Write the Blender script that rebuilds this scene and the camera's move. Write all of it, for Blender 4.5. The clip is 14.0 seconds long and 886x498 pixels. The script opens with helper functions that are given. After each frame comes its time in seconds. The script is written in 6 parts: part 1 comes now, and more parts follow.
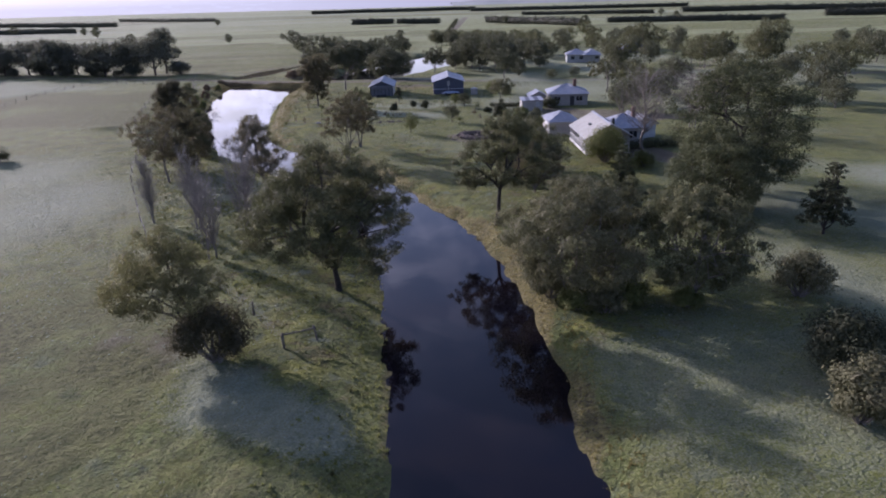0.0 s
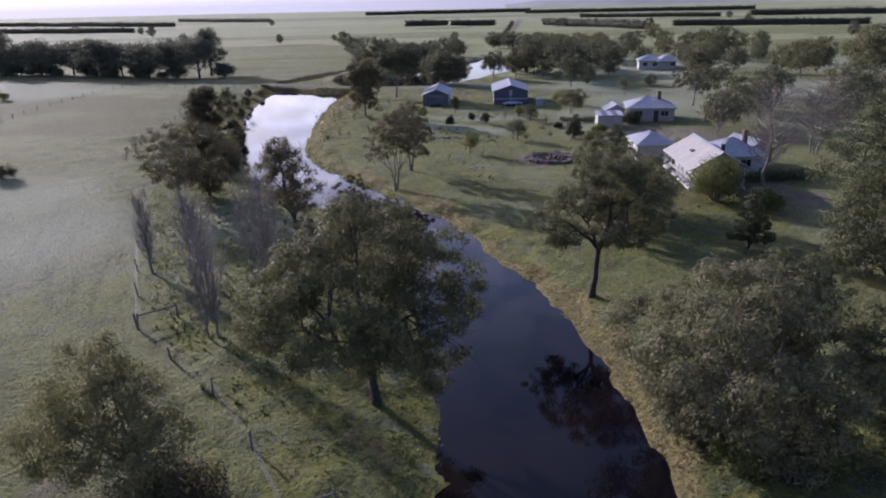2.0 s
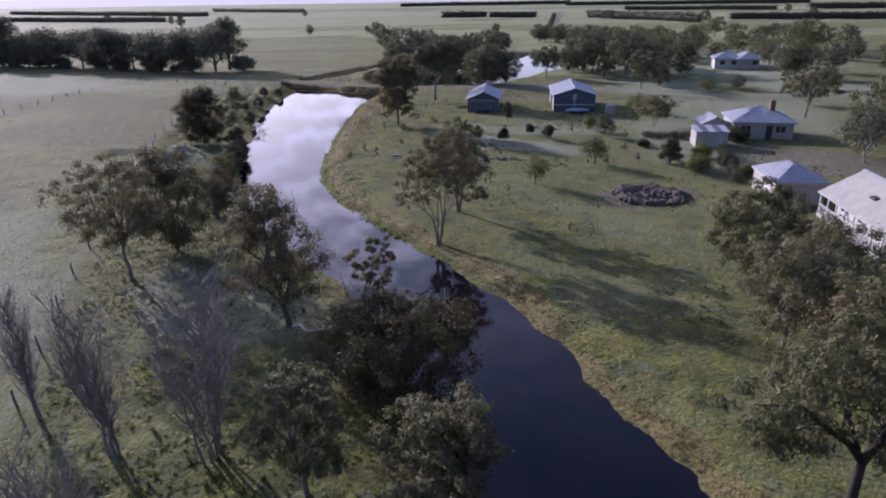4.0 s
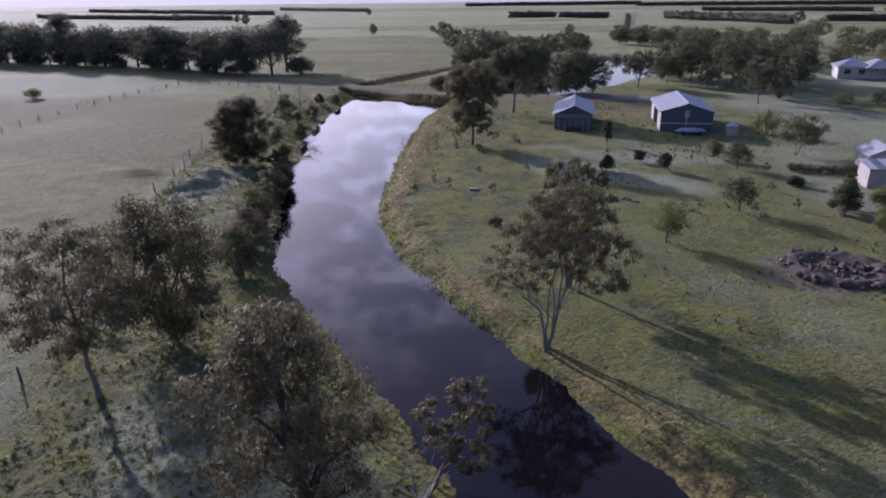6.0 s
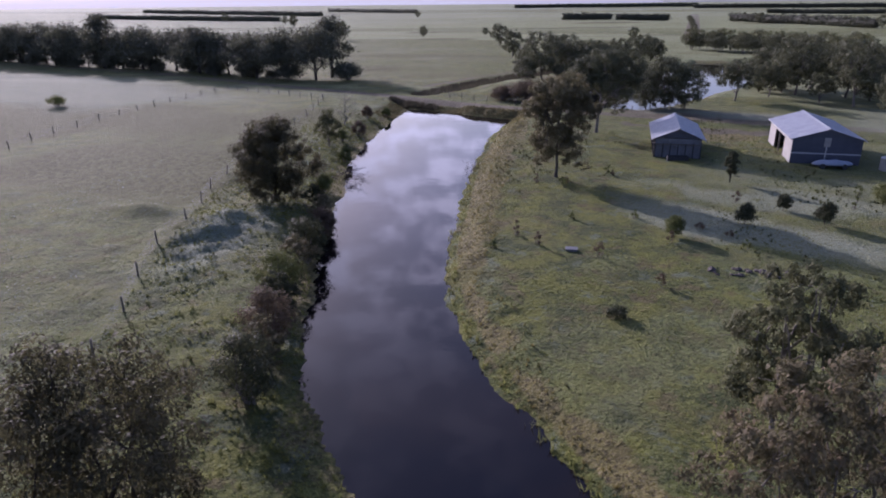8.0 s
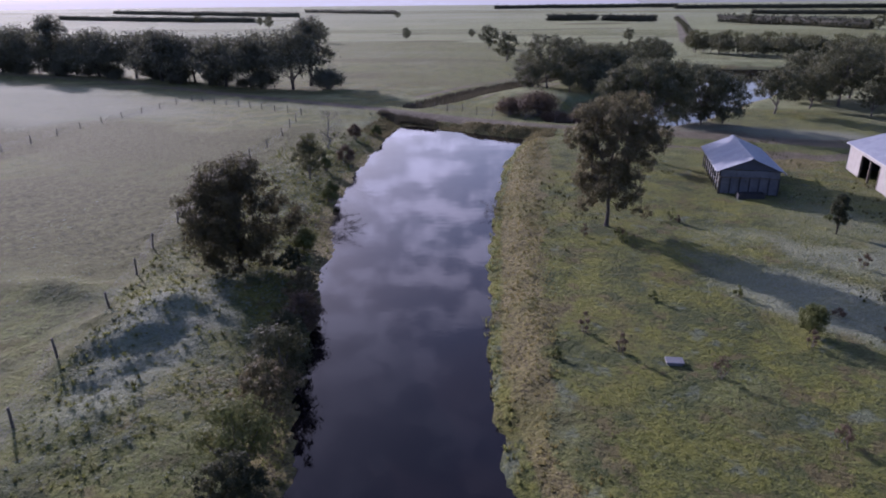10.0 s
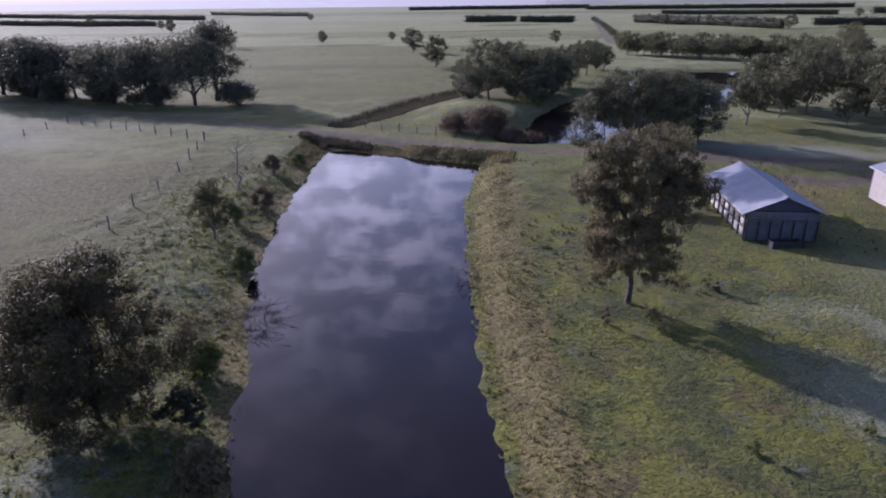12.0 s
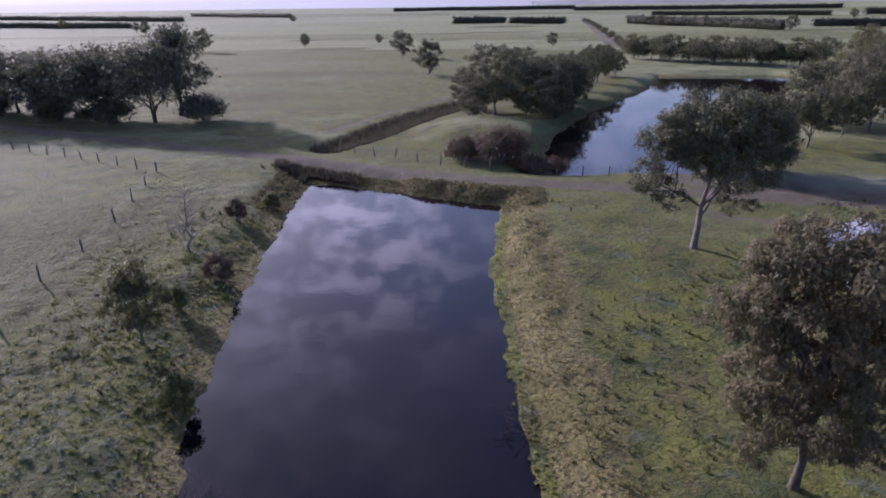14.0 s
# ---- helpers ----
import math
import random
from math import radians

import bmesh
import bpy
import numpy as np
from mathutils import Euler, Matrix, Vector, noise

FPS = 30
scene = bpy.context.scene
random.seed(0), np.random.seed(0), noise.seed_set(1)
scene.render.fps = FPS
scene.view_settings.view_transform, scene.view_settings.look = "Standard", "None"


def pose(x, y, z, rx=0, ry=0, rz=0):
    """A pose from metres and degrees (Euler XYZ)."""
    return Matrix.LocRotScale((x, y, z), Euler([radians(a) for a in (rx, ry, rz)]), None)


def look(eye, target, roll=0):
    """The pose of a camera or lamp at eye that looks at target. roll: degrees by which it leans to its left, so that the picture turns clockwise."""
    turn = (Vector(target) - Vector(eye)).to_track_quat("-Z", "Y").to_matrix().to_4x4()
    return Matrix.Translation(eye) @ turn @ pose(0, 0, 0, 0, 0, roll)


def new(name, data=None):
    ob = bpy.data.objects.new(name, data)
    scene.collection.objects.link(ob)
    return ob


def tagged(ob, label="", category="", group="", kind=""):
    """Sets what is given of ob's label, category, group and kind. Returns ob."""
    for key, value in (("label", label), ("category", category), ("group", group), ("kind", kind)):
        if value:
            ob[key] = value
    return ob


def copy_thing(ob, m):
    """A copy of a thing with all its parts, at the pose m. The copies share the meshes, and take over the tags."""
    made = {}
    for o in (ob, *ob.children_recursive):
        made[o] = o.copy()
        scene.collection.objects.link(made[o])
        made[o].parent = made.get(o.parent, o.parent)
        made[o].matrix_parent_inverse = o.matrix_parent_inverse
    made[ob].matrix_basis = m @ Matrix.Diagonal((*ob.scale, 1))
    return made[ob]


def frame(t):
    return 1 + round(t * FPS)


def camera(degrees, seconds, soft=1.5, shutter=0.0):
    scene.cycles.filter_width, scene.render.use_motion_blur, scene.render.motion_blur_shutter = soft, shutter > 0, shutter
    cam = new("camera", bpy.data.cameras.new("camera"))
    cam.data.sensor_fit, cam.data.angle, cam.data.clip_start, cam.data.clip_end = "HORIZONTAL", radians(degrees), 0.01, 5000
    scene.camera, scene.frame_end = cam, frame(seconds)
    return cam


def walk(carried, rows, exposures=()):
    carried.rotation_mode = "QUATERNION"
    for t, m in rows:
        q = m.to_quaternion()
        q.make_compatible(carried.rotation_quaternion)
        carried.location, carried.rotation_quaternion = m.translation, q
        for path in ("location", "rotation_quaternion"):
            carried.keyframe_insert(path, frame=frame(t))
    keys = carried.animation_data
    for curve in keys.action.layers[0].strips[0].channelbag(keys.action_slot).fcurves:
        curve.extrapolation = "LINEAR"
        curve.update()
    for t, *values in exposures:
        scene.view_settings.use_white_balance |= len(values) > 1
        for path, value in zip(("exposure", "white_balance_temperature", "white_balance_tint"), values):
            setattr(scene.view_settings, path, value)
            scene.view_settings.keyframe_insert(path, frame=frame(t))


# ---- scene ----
cam = camera(69.0, 14.0, soft=1.9)
METRES, EYE, TILT, LEAN, TURN = 140.0, 23.0, 0.0, 0.0, -0.7
ROWS = [
    (0.0, 0.0, 0.0, 0.0, -0.65, -21.3, 1.67),
    (0.5, -0.0026, 0.0298, -0.0015, 1.52, -21.19, 1.61),
    (1.0, -0.0059, 0.0613, -0.0033, 2.69, -21.14, 1.57),
    (1.5, -0.0107, 0.0943, -0.0047, 3.32, -21.09, 1.51),
    (2.0, -0.0168, 0.129, -0.0039, 3.77, -21.04, 1.43),
    (4.5, -0.0601, 0.3536, -0.016, 8.3, -21.69, 1.07),
    (5.0, -0.0699, 0.3859, -0.0171, 10.07, -21.62, 1.03),
    (5.5, -0.081, 0.4179, -0.0181, 10.95, -21.57, 0.97),
    (6.0, -0.0931, 0.4499, -0.0191, 11.99, -21.5, 0.95),
    (6.5, -0.106, 0.4816, -0.0201, 13.26, -21.44, 0.9),
    (7.0, -0.1196, 0.5134, -0.0207, 14.4, -21.4, 0.88),
    (7.5, -0.1339, 0.5449, -0.0219, 15.28, -21.33, 0.89),
    (8.0, -0.1487, 0.5761, -0.0228, 15.88, -21.3, 0.86),
    (10.5, -0.2229, 0.7301, -0.0259, 12.81, -21.24, 0.87),
    (11.0, -0.2354, 0.7607, -0.0264, 10.97, -21.23, 0.91),
    (11.5, -0.2471, 0.7917, -0.0269, 8.06, -21.25, 0.94),
    (12.0, -0.2574, 0.8222, -0.027, 6.74, -21.25, 0.96),
    (12.5, -0.2664, 0.8533, -0.0273, 6.1, -21.24, 1.03),
    (13.0, -0.275, 0.885, -0.0278, 5.78, -21.21, 1.04),
    (13.5, -0.2831, 0.917, -0.0283, 5.55, -21.18, 1.0),
    (14.0, -0.291, 0.9492, -0.0283, 5.4, -21.19, 1.0),
]
walk(cam, [(t, pose(0, 0, EYE, TILT, LEAN, TURN) @ pose(METRES * x, METRES * y, METRES * z, 90 + pitch, roll, yaw)) for t, x, y, z, yaw, pitch, roll in ROWS],
     exposures=[(0.0, 0.78, 5330.0, 33.0), (2.2, 0.82, 5370.0, 33.0), (4.4, 0.73, 5290.0, 37.0), (8.2, 0.62, 5290.0, 38.0), (10.4, 0.64, 5220.0, 38.0), (14.0, 0.80, 5240.0, 39.0)])

# ---- light: low winter morning sun ahead and to the left, thin broken cloud ----
SUN_FROM = Vector((-0.735, 0.665, 0.0)).normalized()
SUN_ELEVATION = radians(18.8)
sun = new("sun", bpy.data.lights.new("sun", "SUN"))
sun.data.energy, sun.data.angle, sun.data.color = 4.0, radians(0.8), (1.0, 0.89, 0.73)
sun.matrix_basis = look((0, 0, 60), Vector((0, 0, 60)) - (SUN_FROM * math.cos(SUN_ELEVATION) + Vector((0, 0, math.sin(SUN_ELEVATION)))))

world = bpy.data.worlds.new("sky")
scene.world = world
world.use_nodes = True
wn, wl = world.node_tree.nodes, world.node_tree.links
wn.clear()
sky = wn.new("ShaderNodeTexSky")
sky.sky_type, sky.sun_disc = "NISHITA", False
sky.sun_elevation, sky.sun_rotation = SUN_ELEVATION, math.atan2(SUN_FROM.x, SUN_FROM.y)
sky.air_density, sky.dust_density, sky.ozone_density = 1.0, 2.5, 1.4
way = wn.new("ShaderNodeTexCoord")
flat = wn.new("ShaderNodeSeparateXYZ")
wl.new(way.outputs["Generated"], flat.inputs[0])
lift = wn.new("ShaderNodeMath"); lift.operation = "ADD"; lift.inputs[1].default_value = 0.12
wl.new(flat.outputs["Z"], lift.inputs[0])
dx = wn.new("ShaderNodeMath"); dx.operation = "DIVIDE"
dy = wn.new("ShaderNodeMath"); dy.operation = "DIVIDE"
wl.new(flat.outputs["X"], dx.inputs[0]); wl.new(lift.outputs[0], dx.inputs[1])
wl.new(flat.outputs["Y"], dy.inputs[0]); wl.new(lift.outputs[0], dy.inputs[1])
plane = wn.new("ShaderNodeCombineXYZ")
wl.new(dx.outputs[0], plane.inputs[0]); wl.new(dy.outputs[0], plane.inputs[1])
cloud = wn.new("ShaderNodeTexNoise")
cloud.inputs["Scale"].default_value, cloud.inputs["Detail"].default_value, cloud.inputs["Roughness"].default_value = 5.2, 10.0, 0.64
wl.new(plane.outputs[0], cloud.inputs["Vector"])
cover = wn.new("ShaderNodeMapRange")
cover.inputs["From Min"].default_value, cover.inputs["From Max"].default_value, cover.inputs["To Max"].default_value = 0.465, 0.575, 0.95
wl.new(cloud.outputs["Fac"], cover.inputs["Value"])
rim = wn.new("ShaderNodeMapRange")          # milky band of haze along the skyline
rim.inputs["From Min"].default_value, rim.inputs["From Max"].default_value = 0.0, 0.14
rim.inputs["To Min"].default_value, rim.inputs["To Max"].default_value = 0.85, 0.0
wl.new(flat.outputs["Z"], rim.inputs["Value"])
thin = wn.new("ShaderNodeMapRange")         # less cloud overhead than low down
thin.inputs["From Min"].default_value, thin.inputs["From Max"].default_value = 0.36, 0.54
thin.inputs["To Min"].default_value, thin.inputs["To Max"].default_value = 1.0, 0.16
wl.new(flat.outputs["Z"], thin.inputs["Value"])
less = wn.new("ShaderNodeMath"); less.operation = "MULTIPLY"
wl.new(cover.outputs[0], less.inputs[0]), wl.new(thin.outputs[0], less.inputs[1])
west = wn.new("ShaderNodeMapRange")         # the broken cloud lies to the west; it thins out eastwards
west.interpolation_type = "SMOOTHSTEP"
west.inputs["From Min"].default_value, west.inputs["From Max"].default_value = -0.24, 0.02
west.inputs["To Min"].default_value, west.inputs["To Max"].default_value = 1.0, 0.22
wl.new(flat.outputs["X"], west.inputs["Value"])
fewer = wn.new("ShaderNodeMath"); fewer.operation = "MULTIPLY"
wl.new(less.outputs[0], fewer.inputs[0]), wl.new(west.outputs[0], fewer.inputs[1])
both = wn.new("ShaderNodeMath"); both.operation = "MAXIMUM"
wl.new(fewer.outputs[0], both.inputs[0]); wl.new(rim.outputs[0], both.inputs[1])
veil = wn.new("ShaderNodeMix"); veil.data_type = "RGBA"
toward = wn.new("ShaderNodeVectorMath"); toward.operation = "DOT_PRODUCT"
toward.inputs[1].default_value = SUN_FROM * math.cos(SUN_ELEVATION) + Vector((0, 0, math.sin(SUN_ELEVATION)))
wl.new(way.outputs["Generated"], toward.inputs[0])
lit = wn.new("ShaderNodeMapRange")          # thin cloud glows more the nearer it lies to the sun
lit.interpolation_type = "SMOOTHSTEP"
lit.inputs["From Min"].default_value, lit.inputs["From Max"].default_value = 0.1, 1.0
wl.new(toward.outputs["Value"], lit.inputs["Value"])
tone = wn.new("ShaderNodeMix"); tone.data_type = "RGBA"
tone.inputs["A"].default_value, tone.inputs["B"].default_value = (3.0, 3.1, 3.7, 1), (14.8, 14.5, 14.4, 1)
wl.new(lit.outputs[0], tone.inputs["Factor"]), wl.new(tone.outputs["Result"], veil.inputs["B"])
wl.new(both.outputs[0], veil.inputs["Factor"]); wl.new(sky.outputs[0], veil.inputs["A"])
glow = wn.new("ShaderNodeBackground"); glow.inputs["Strength"].default_value = 0.093
low_haze = wn.new("ShaderNodeMapRange")     # the air is dimmer right down at the skyline
low_haze.inputs["From Min"].default_value, low_haze.inputs["From Max"].default_value = 0.0, 0.07
low_haze.inputs["To Min"].default_value = 0.36
wl.new(flat.outputs["Z"], low_haze.inputs["Value"])
dimmed = wn.new("ShaderNodeMix"); dimmed.data_type, dimmed.blend_type = "RGBA", "MULTIPLY"
dimmed.inputs["Factor"].default_value = 1.0
wl.new(veil.outputs["Result"], dimmed.inputs["A"]), wl.new(low_haze.outputs[0], dimmed.inputs["B"])
wl.new(dimmed.outputs["Result"], glow.inputs["Color"])
end = wn.new("ShaderNodeOutputWorld"); wl.new(glow.outputs[0], end.inputs["Surface"])


# ---- materials ----
class Nodes:
    """A short way to write a node material."""
    def __init__(self, name):
        self.mat = bpy.data.materials.new(name)
        self.mat.use_nodes = True
        self.n, self.l = self.mat.node_tree.nodes, self.mat.node_tree.links
        self.bsdf = self.n["Principled BSDF"]

    def put(self, kind, **inputs):
        node = self.n.new(kind)
        for key, value in inputs.items():
            self.join(value, node.inputs[key.replace("_", " ")])
        return node

    def join(self, value, socket):
        if isinstance(value, bpy.types.NodeSocket):
            self.l.new(value, socket)
        else:
            socket.default_value = value

    def noise(self, scale, detail=4.0, rough=0.6, vector=None):
        node = self.put("ShaderNodeTexNoise", Scale=scale, Detail=detail, Roughness=rough)
        self.l.new(vector or self.place(), node.inputs["Vector"])
        return node.outputs["Fac"]

    def place(self):
        return self.put("ShaderNodeTexCoord").outputs["Object"]

    def ramp(self, value, low, high, to_low=0.0, to_high=1.0):
        node = self.put("ShaderNodeMapRange", Value=value, From_Min=low, From_Max=high, To_Min=to_low, To_Max=to_high)
        return node.outputs[0]

    def math(self, op, a, b=0.0):
        node = self.n.new("ShaderNodeMath")
        node.operation = op
        self.join(a, node.inputs[0]), self.join(b, node.inputs[1])
        return node.outputs[0]

    def mix(self, factor, a, b, blend="MIX"):
        node = self.n.new("ShaderNodeMix")
        node.data_type, node.blend_type = "RGBA", blend
        self.join(factor, node.inputs["Factor"]), self.join(a, node.inputs["A"]), self.join(b, node.inputs["B"])
        return node.outputs["Result"]

    def bump(self, height, strength, distance):
        return self.put("ShaderNodeBump", Height=height, Strength=strength, Distance=distance).outputs[0]

    def done(self, color, rough=0.8, metal=0.0, normal=None, specular=0.3):
        self.join(color, self.bsdf.inputs["Base Color"]), self.join(rough, self.bsdf.inputs["Roughness"])
        self.join(metal, self.bsdf.inputs["Metallic"]), self.join(specular, self.bsdf.inputs["Specular IOR Level"])
        if normal is not None:
            self.l.new(normal, self.bsdf.inputs["Normal"])
        return self.mat


def rgb(r, g, b):
    return (r, g, b, 1.0)


def surface(name, low, high, scale, rough=0.8, metal=0.0, bump=0.3, depth=0.02, specular=0.3, spots=None):
    """Two tones by a coarse and a fine noise, with a fine relief and, if given, spots of a third tone."""
    m = Nodes(name)
    p = m.place()
    shade = m.mix(m.ramp(m.noise(scale, 5, 0.65, p), 0.35, 0.65), low, high)
    shade = m.mix(m.ramp(m.noise(scale * 9, 3, 0.6, p), 0.3, 0.75, 0.0, 0.45), shade, low)
    if spots:
        shade = m.mix(m.ramp(m.noise(scale * 2.3, 6, 0.7, p), 0.56, 0.68), shade, spots)
    return m.done(shade, rough, metal, m.bump(m.noise(scale * 12, 4, 0.6, p), bump, depth), specular)


def leaf_material(name, low, high, tip, through_light=0.38, rough=0.6):
    """Leaves: every leaf a tone of its own, some light passing through."""
    m = Nodes(name)
    each = m.put("ShaderNodeNewGeometry").outputs["Random Per Island"]
    patch = m.noise(0.8, 3, 0.6)
    tone = m.mix(m.ramp(each, 0.0, 1.0, 0.15, 0.85), low, high)
    tone = m.mix(m.ramp(patch, 0.52, 0.72, 0.0, 0.8), tone, tip)
    m.done(tone, rough, 0.0, None, 0.1)
    thin = m.put("ShaderNodeBsdfTranslucent", Color=m.mix(0.35, tone, rgb(0.13, 0.135, 0.05)))
    blend = m.put("ShaderNodeMixShader", Fac=through_light)
    m.l.new(m.bsdf.outputs[0], blend.inputs[1]), m.l.new(thin.outputs[0], blend.inputs[2])
    m.l.new(blend.outputs[0], m.n["Material Output"].inputs["Surface"])
    return m.mat


def ground_material():
    m = Nodes("pasture")
    p = m.place()
    zone = m.put("ShaderNodeSeparateColor", Color=m.put_attribute("zone")).outputs
    kind = m.put("ShaderNodeSeparateColor", Color=m.put_attribute("kind")).outputs
    big, mid, small, tiny = m.noise(0.045, 5, 0.6, p), m.noise(0.35, 5, 0.65, p), m.noise(1.9, 5, 0.7, p), m.noise(8.0, 3, 0.6, p)
    grass = m.mix(m.ramp(mid, 0.36, 0.64), rgb(0.116, 0.140, 0.034), rgb(0.205, 0.226, 0.070))
    grass = m.mix(m.ramp(big, 0.42, 0.60, 0.0, 0.6), grass, rgb(0.192, 0.196, 0.085))
    # dark mottling painted in for the shade among grass clumps
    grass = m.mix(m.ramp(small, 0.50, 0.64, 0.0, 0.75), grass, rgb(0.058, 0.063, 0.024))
    grass = m.mix(m.ramp(tiny, 0.5, 0.7, 0.0, 0.5), grass, rgb(0.30, 0.295, 0.16))
    speck = m.noise(3.6, 4, 0.7, p)                           # shade between single tufts, painted into the colour
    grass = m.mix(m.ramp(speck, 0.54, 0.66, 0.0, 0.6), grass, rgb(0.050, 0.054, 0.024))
    lush = m.mix(m.ramp(small, 0.38, 0.62), rgb(0.172, 0.186, 0.044), rgb(0.080, 0.094, 0.029))
    # the same painted tuft shade on the lush grass
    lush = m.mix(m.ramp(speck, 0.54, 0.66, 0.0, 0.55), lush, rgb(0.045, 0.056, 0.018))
    lush = m.mix(m.ramp(tiny, 0.52, 0.7, 0.0, 0.45), lush, rgb(0.215, 0.205, 0.085))
    patch = m.noise(0.14, 6, 0.7, p)
    lush = m.mix(m.ramp(patch, 0.52, 0.66, 0.0, 0.7), lush, rgb(0.150, 0.125, 0.050))
    lush = m.mix(m.ramp(patch, 0.47, 0.36, 0.0, 0.75), lush, rgb(0.062, 0.078, 0.026))
    grass = m.mix(m.ramp(patch, 0.50, 0.64, 0.0, 0.55), grass, rgb(0.150, 0.145, 0.064))
    grass = m.mix(m.ramp(patch, 0.46, 0.34, 0.0, 0.5), grass, rgb(0.105, 0.122, 0.034))
    mottle, blotch = m.noise(0.30, 5, 0.62, p), m.noise(0.42, 5, 0.66, m.put("ShaderNodeMapping", Vector=p, Location=(37.0, 11.0, 5.0)).outputs[0])
    for strong, name in ((1.0, "lush"), (0.5, "grass")):      # fresh, rank, dead and rimed patches a few paces across
        t = lush if name == "lush" else grass
        t = m.mix(m.ramp(mottle, 0.51, 0.59, 0.0, 0.75 * strong), t, rgb(0.190, 0.190, 0.038))
        t = m.mix(m.ramp(mottle, 0.46, 0.39, 0.0, 0.7 * strong), t, rgb(0.056, 0.074, 0.030))
        t = m.mix(m.ramp(blotch, 0.56, 0.63, 0.0, 0.7 * strong), t, rgb(0.150, 0.118, 0.058))
        t = m.mix(m.ramp(blotch, 0.43, 0.35, 0.0, 0.6 * strong), t, rgb(0.150, 0.180, 0.145))
        # dark specks over the patches: painted shade between tufts again
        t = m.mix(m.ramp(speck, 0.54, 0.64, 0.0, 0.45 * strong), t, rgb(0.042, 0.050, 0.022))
        lush, grass = (t, grass) if name == "lush" else (lush, t)
    field = m.mix(m.ramp(mid, 0.35, 0.65), rgb(0.225, 0.255, 0.118), rgb(0.315, 0.325, 0.165))
    scrub = m.mix(m.ramp(small, 0.4, 0.6), rgb(0.080, 0.084, 0.030), rgb(0.155, 0.158, 0.056))
    straw = m.mix(m.ramp(small, 0.36, 0.62), rgb(0.248, 0.212, 0.072), rgb(0.150, 0.132, 0.042))
    straw = m.mix(m.ramp(tiny, 0.45, 0.7, 0.0, 0.65), straw, rgb(0.32, 0.275, 0.175))
    # shade in the pits between straw tussocks, mixed in as dark colour
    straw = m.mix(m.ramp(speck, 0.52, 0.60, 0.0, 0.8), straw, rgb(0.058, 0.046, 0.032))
    straw = m.mix(m.ramp(patch, 0.50, 0.60, 0.0, 0.55), straw, rgb(0.140, 0.142, 0.040))
    straw = m.mix(m.ramp(mid, 0.50, 0.66, 0.0, 0.6), straw, rgb(0.100, 0.088, 0.042))
    dirt = m.mix(m.ramp(mid, 0.35, 0.65), rgb(0.135, 0.115, 0.080), rgb(0.205, 0.178, 0.128))
    dirt = m.mix(m.ramp(tiny, 0.4, 0.7, 0.0, 0.5), dirt, rgb(0.10, 0.085, 0.07))
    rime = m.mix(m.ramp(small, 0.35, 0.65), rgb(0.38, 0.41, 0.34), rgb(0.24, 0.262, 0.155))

    long_ = m.put("ShaderNodeVectorMath", Vector=p)
    long_.operation = "MULTIPLY"
    long_.inputs[1].default_value = (0.12, 1.0, 1.0)
    streak = m.noise(0.16, 6, 0.7, long_.outputs[0])          # mown and grazed strips of the far fields
    field = m.mix(m.ramp(streak, 0.46, 0.66, 0.0, 0.7), field, rgb(0.120, 0.140, 0.062))
    field = m.mix(m.ramp(streak, 0.40, 0.30, 0.0, 0.7), field, rgb(0.28, 0.27, 0.16))

    def edge(mask, strength=0.55):                # a zone's border frayed by the noises
        v = m.math("ADD", mask, m.math("MULTIPLY", m.math("SUBTRACT", m.math("ADD", mid, small), 1.0), strength))
        return m.ramp(v, 0.38, 0.62)
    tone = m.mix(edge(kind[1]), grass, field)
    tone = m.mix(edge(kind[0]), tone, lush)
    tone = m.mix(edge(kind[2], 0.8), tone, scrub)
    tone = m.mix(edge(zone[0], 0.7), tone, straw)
    tone = m.mix(edge(zone[1], 0.4), tone, dirt)
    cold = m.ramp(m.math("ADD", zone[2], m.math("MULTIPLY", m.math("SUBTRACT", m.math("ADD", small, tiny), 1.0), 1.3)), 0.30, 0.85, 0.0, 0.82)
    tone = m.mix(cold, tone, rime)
    shift = m.put("ShaderNodeVectorMath", Vector=p)
    shift.operation = "ADD"
    m.l.new(m.put("ShaderNodeTexNoise", Scale=0.9, Detail=3.0).outputs["Color"], shift.inputs[1])
    clump = m.put("ShaderNodeTexVoronoi", Vector=shift.outputs[0], Scale=3.1)
    clump.feature = "SMOOTH_F1"
    domes = m.math("SUBTRACT", 1.0, m.math("MULTIPLY", clump.outputs["Distance"], clump.outputs["Distance"]))
    height = m.math("ADD", m.math("MULTIPLY", m.noise(2.2, 4, 0.65, p), 0.14), m.math("MULTIPLY", m.noise(6.5, 4, 0.65, p), 0.30))
    height = m.math("ADD", height, m.math("MULTIPLY", domes, 0.24))
    # standing blades catch the low light at a slant and hide it from above
    m.bsdf.inputs["Sheen Weight"].default_value, m.bsdf.inputs["Sheen Roughness"].default_value = 0.05, 0.5
    m.bsdf.inputs["Sheen Tint"].default_value = rgb(0.80, 0.82, 0.55)
    tone = m.mix(1.0, tone, rgb(0.77, 0.77, 0.75), "MULTIPLY")
    return m.done(tone, 0.9, 0.0, m.bump(height, 1.0, 0.85), 0.12)


def put_attribute(self, name):
    node = self.n.new("ShaderNodeAttribute")
    node.attribute_name = name
    return node.outputs["Color"]


Nodes.put_attribute = put_attribute
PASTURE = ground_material()


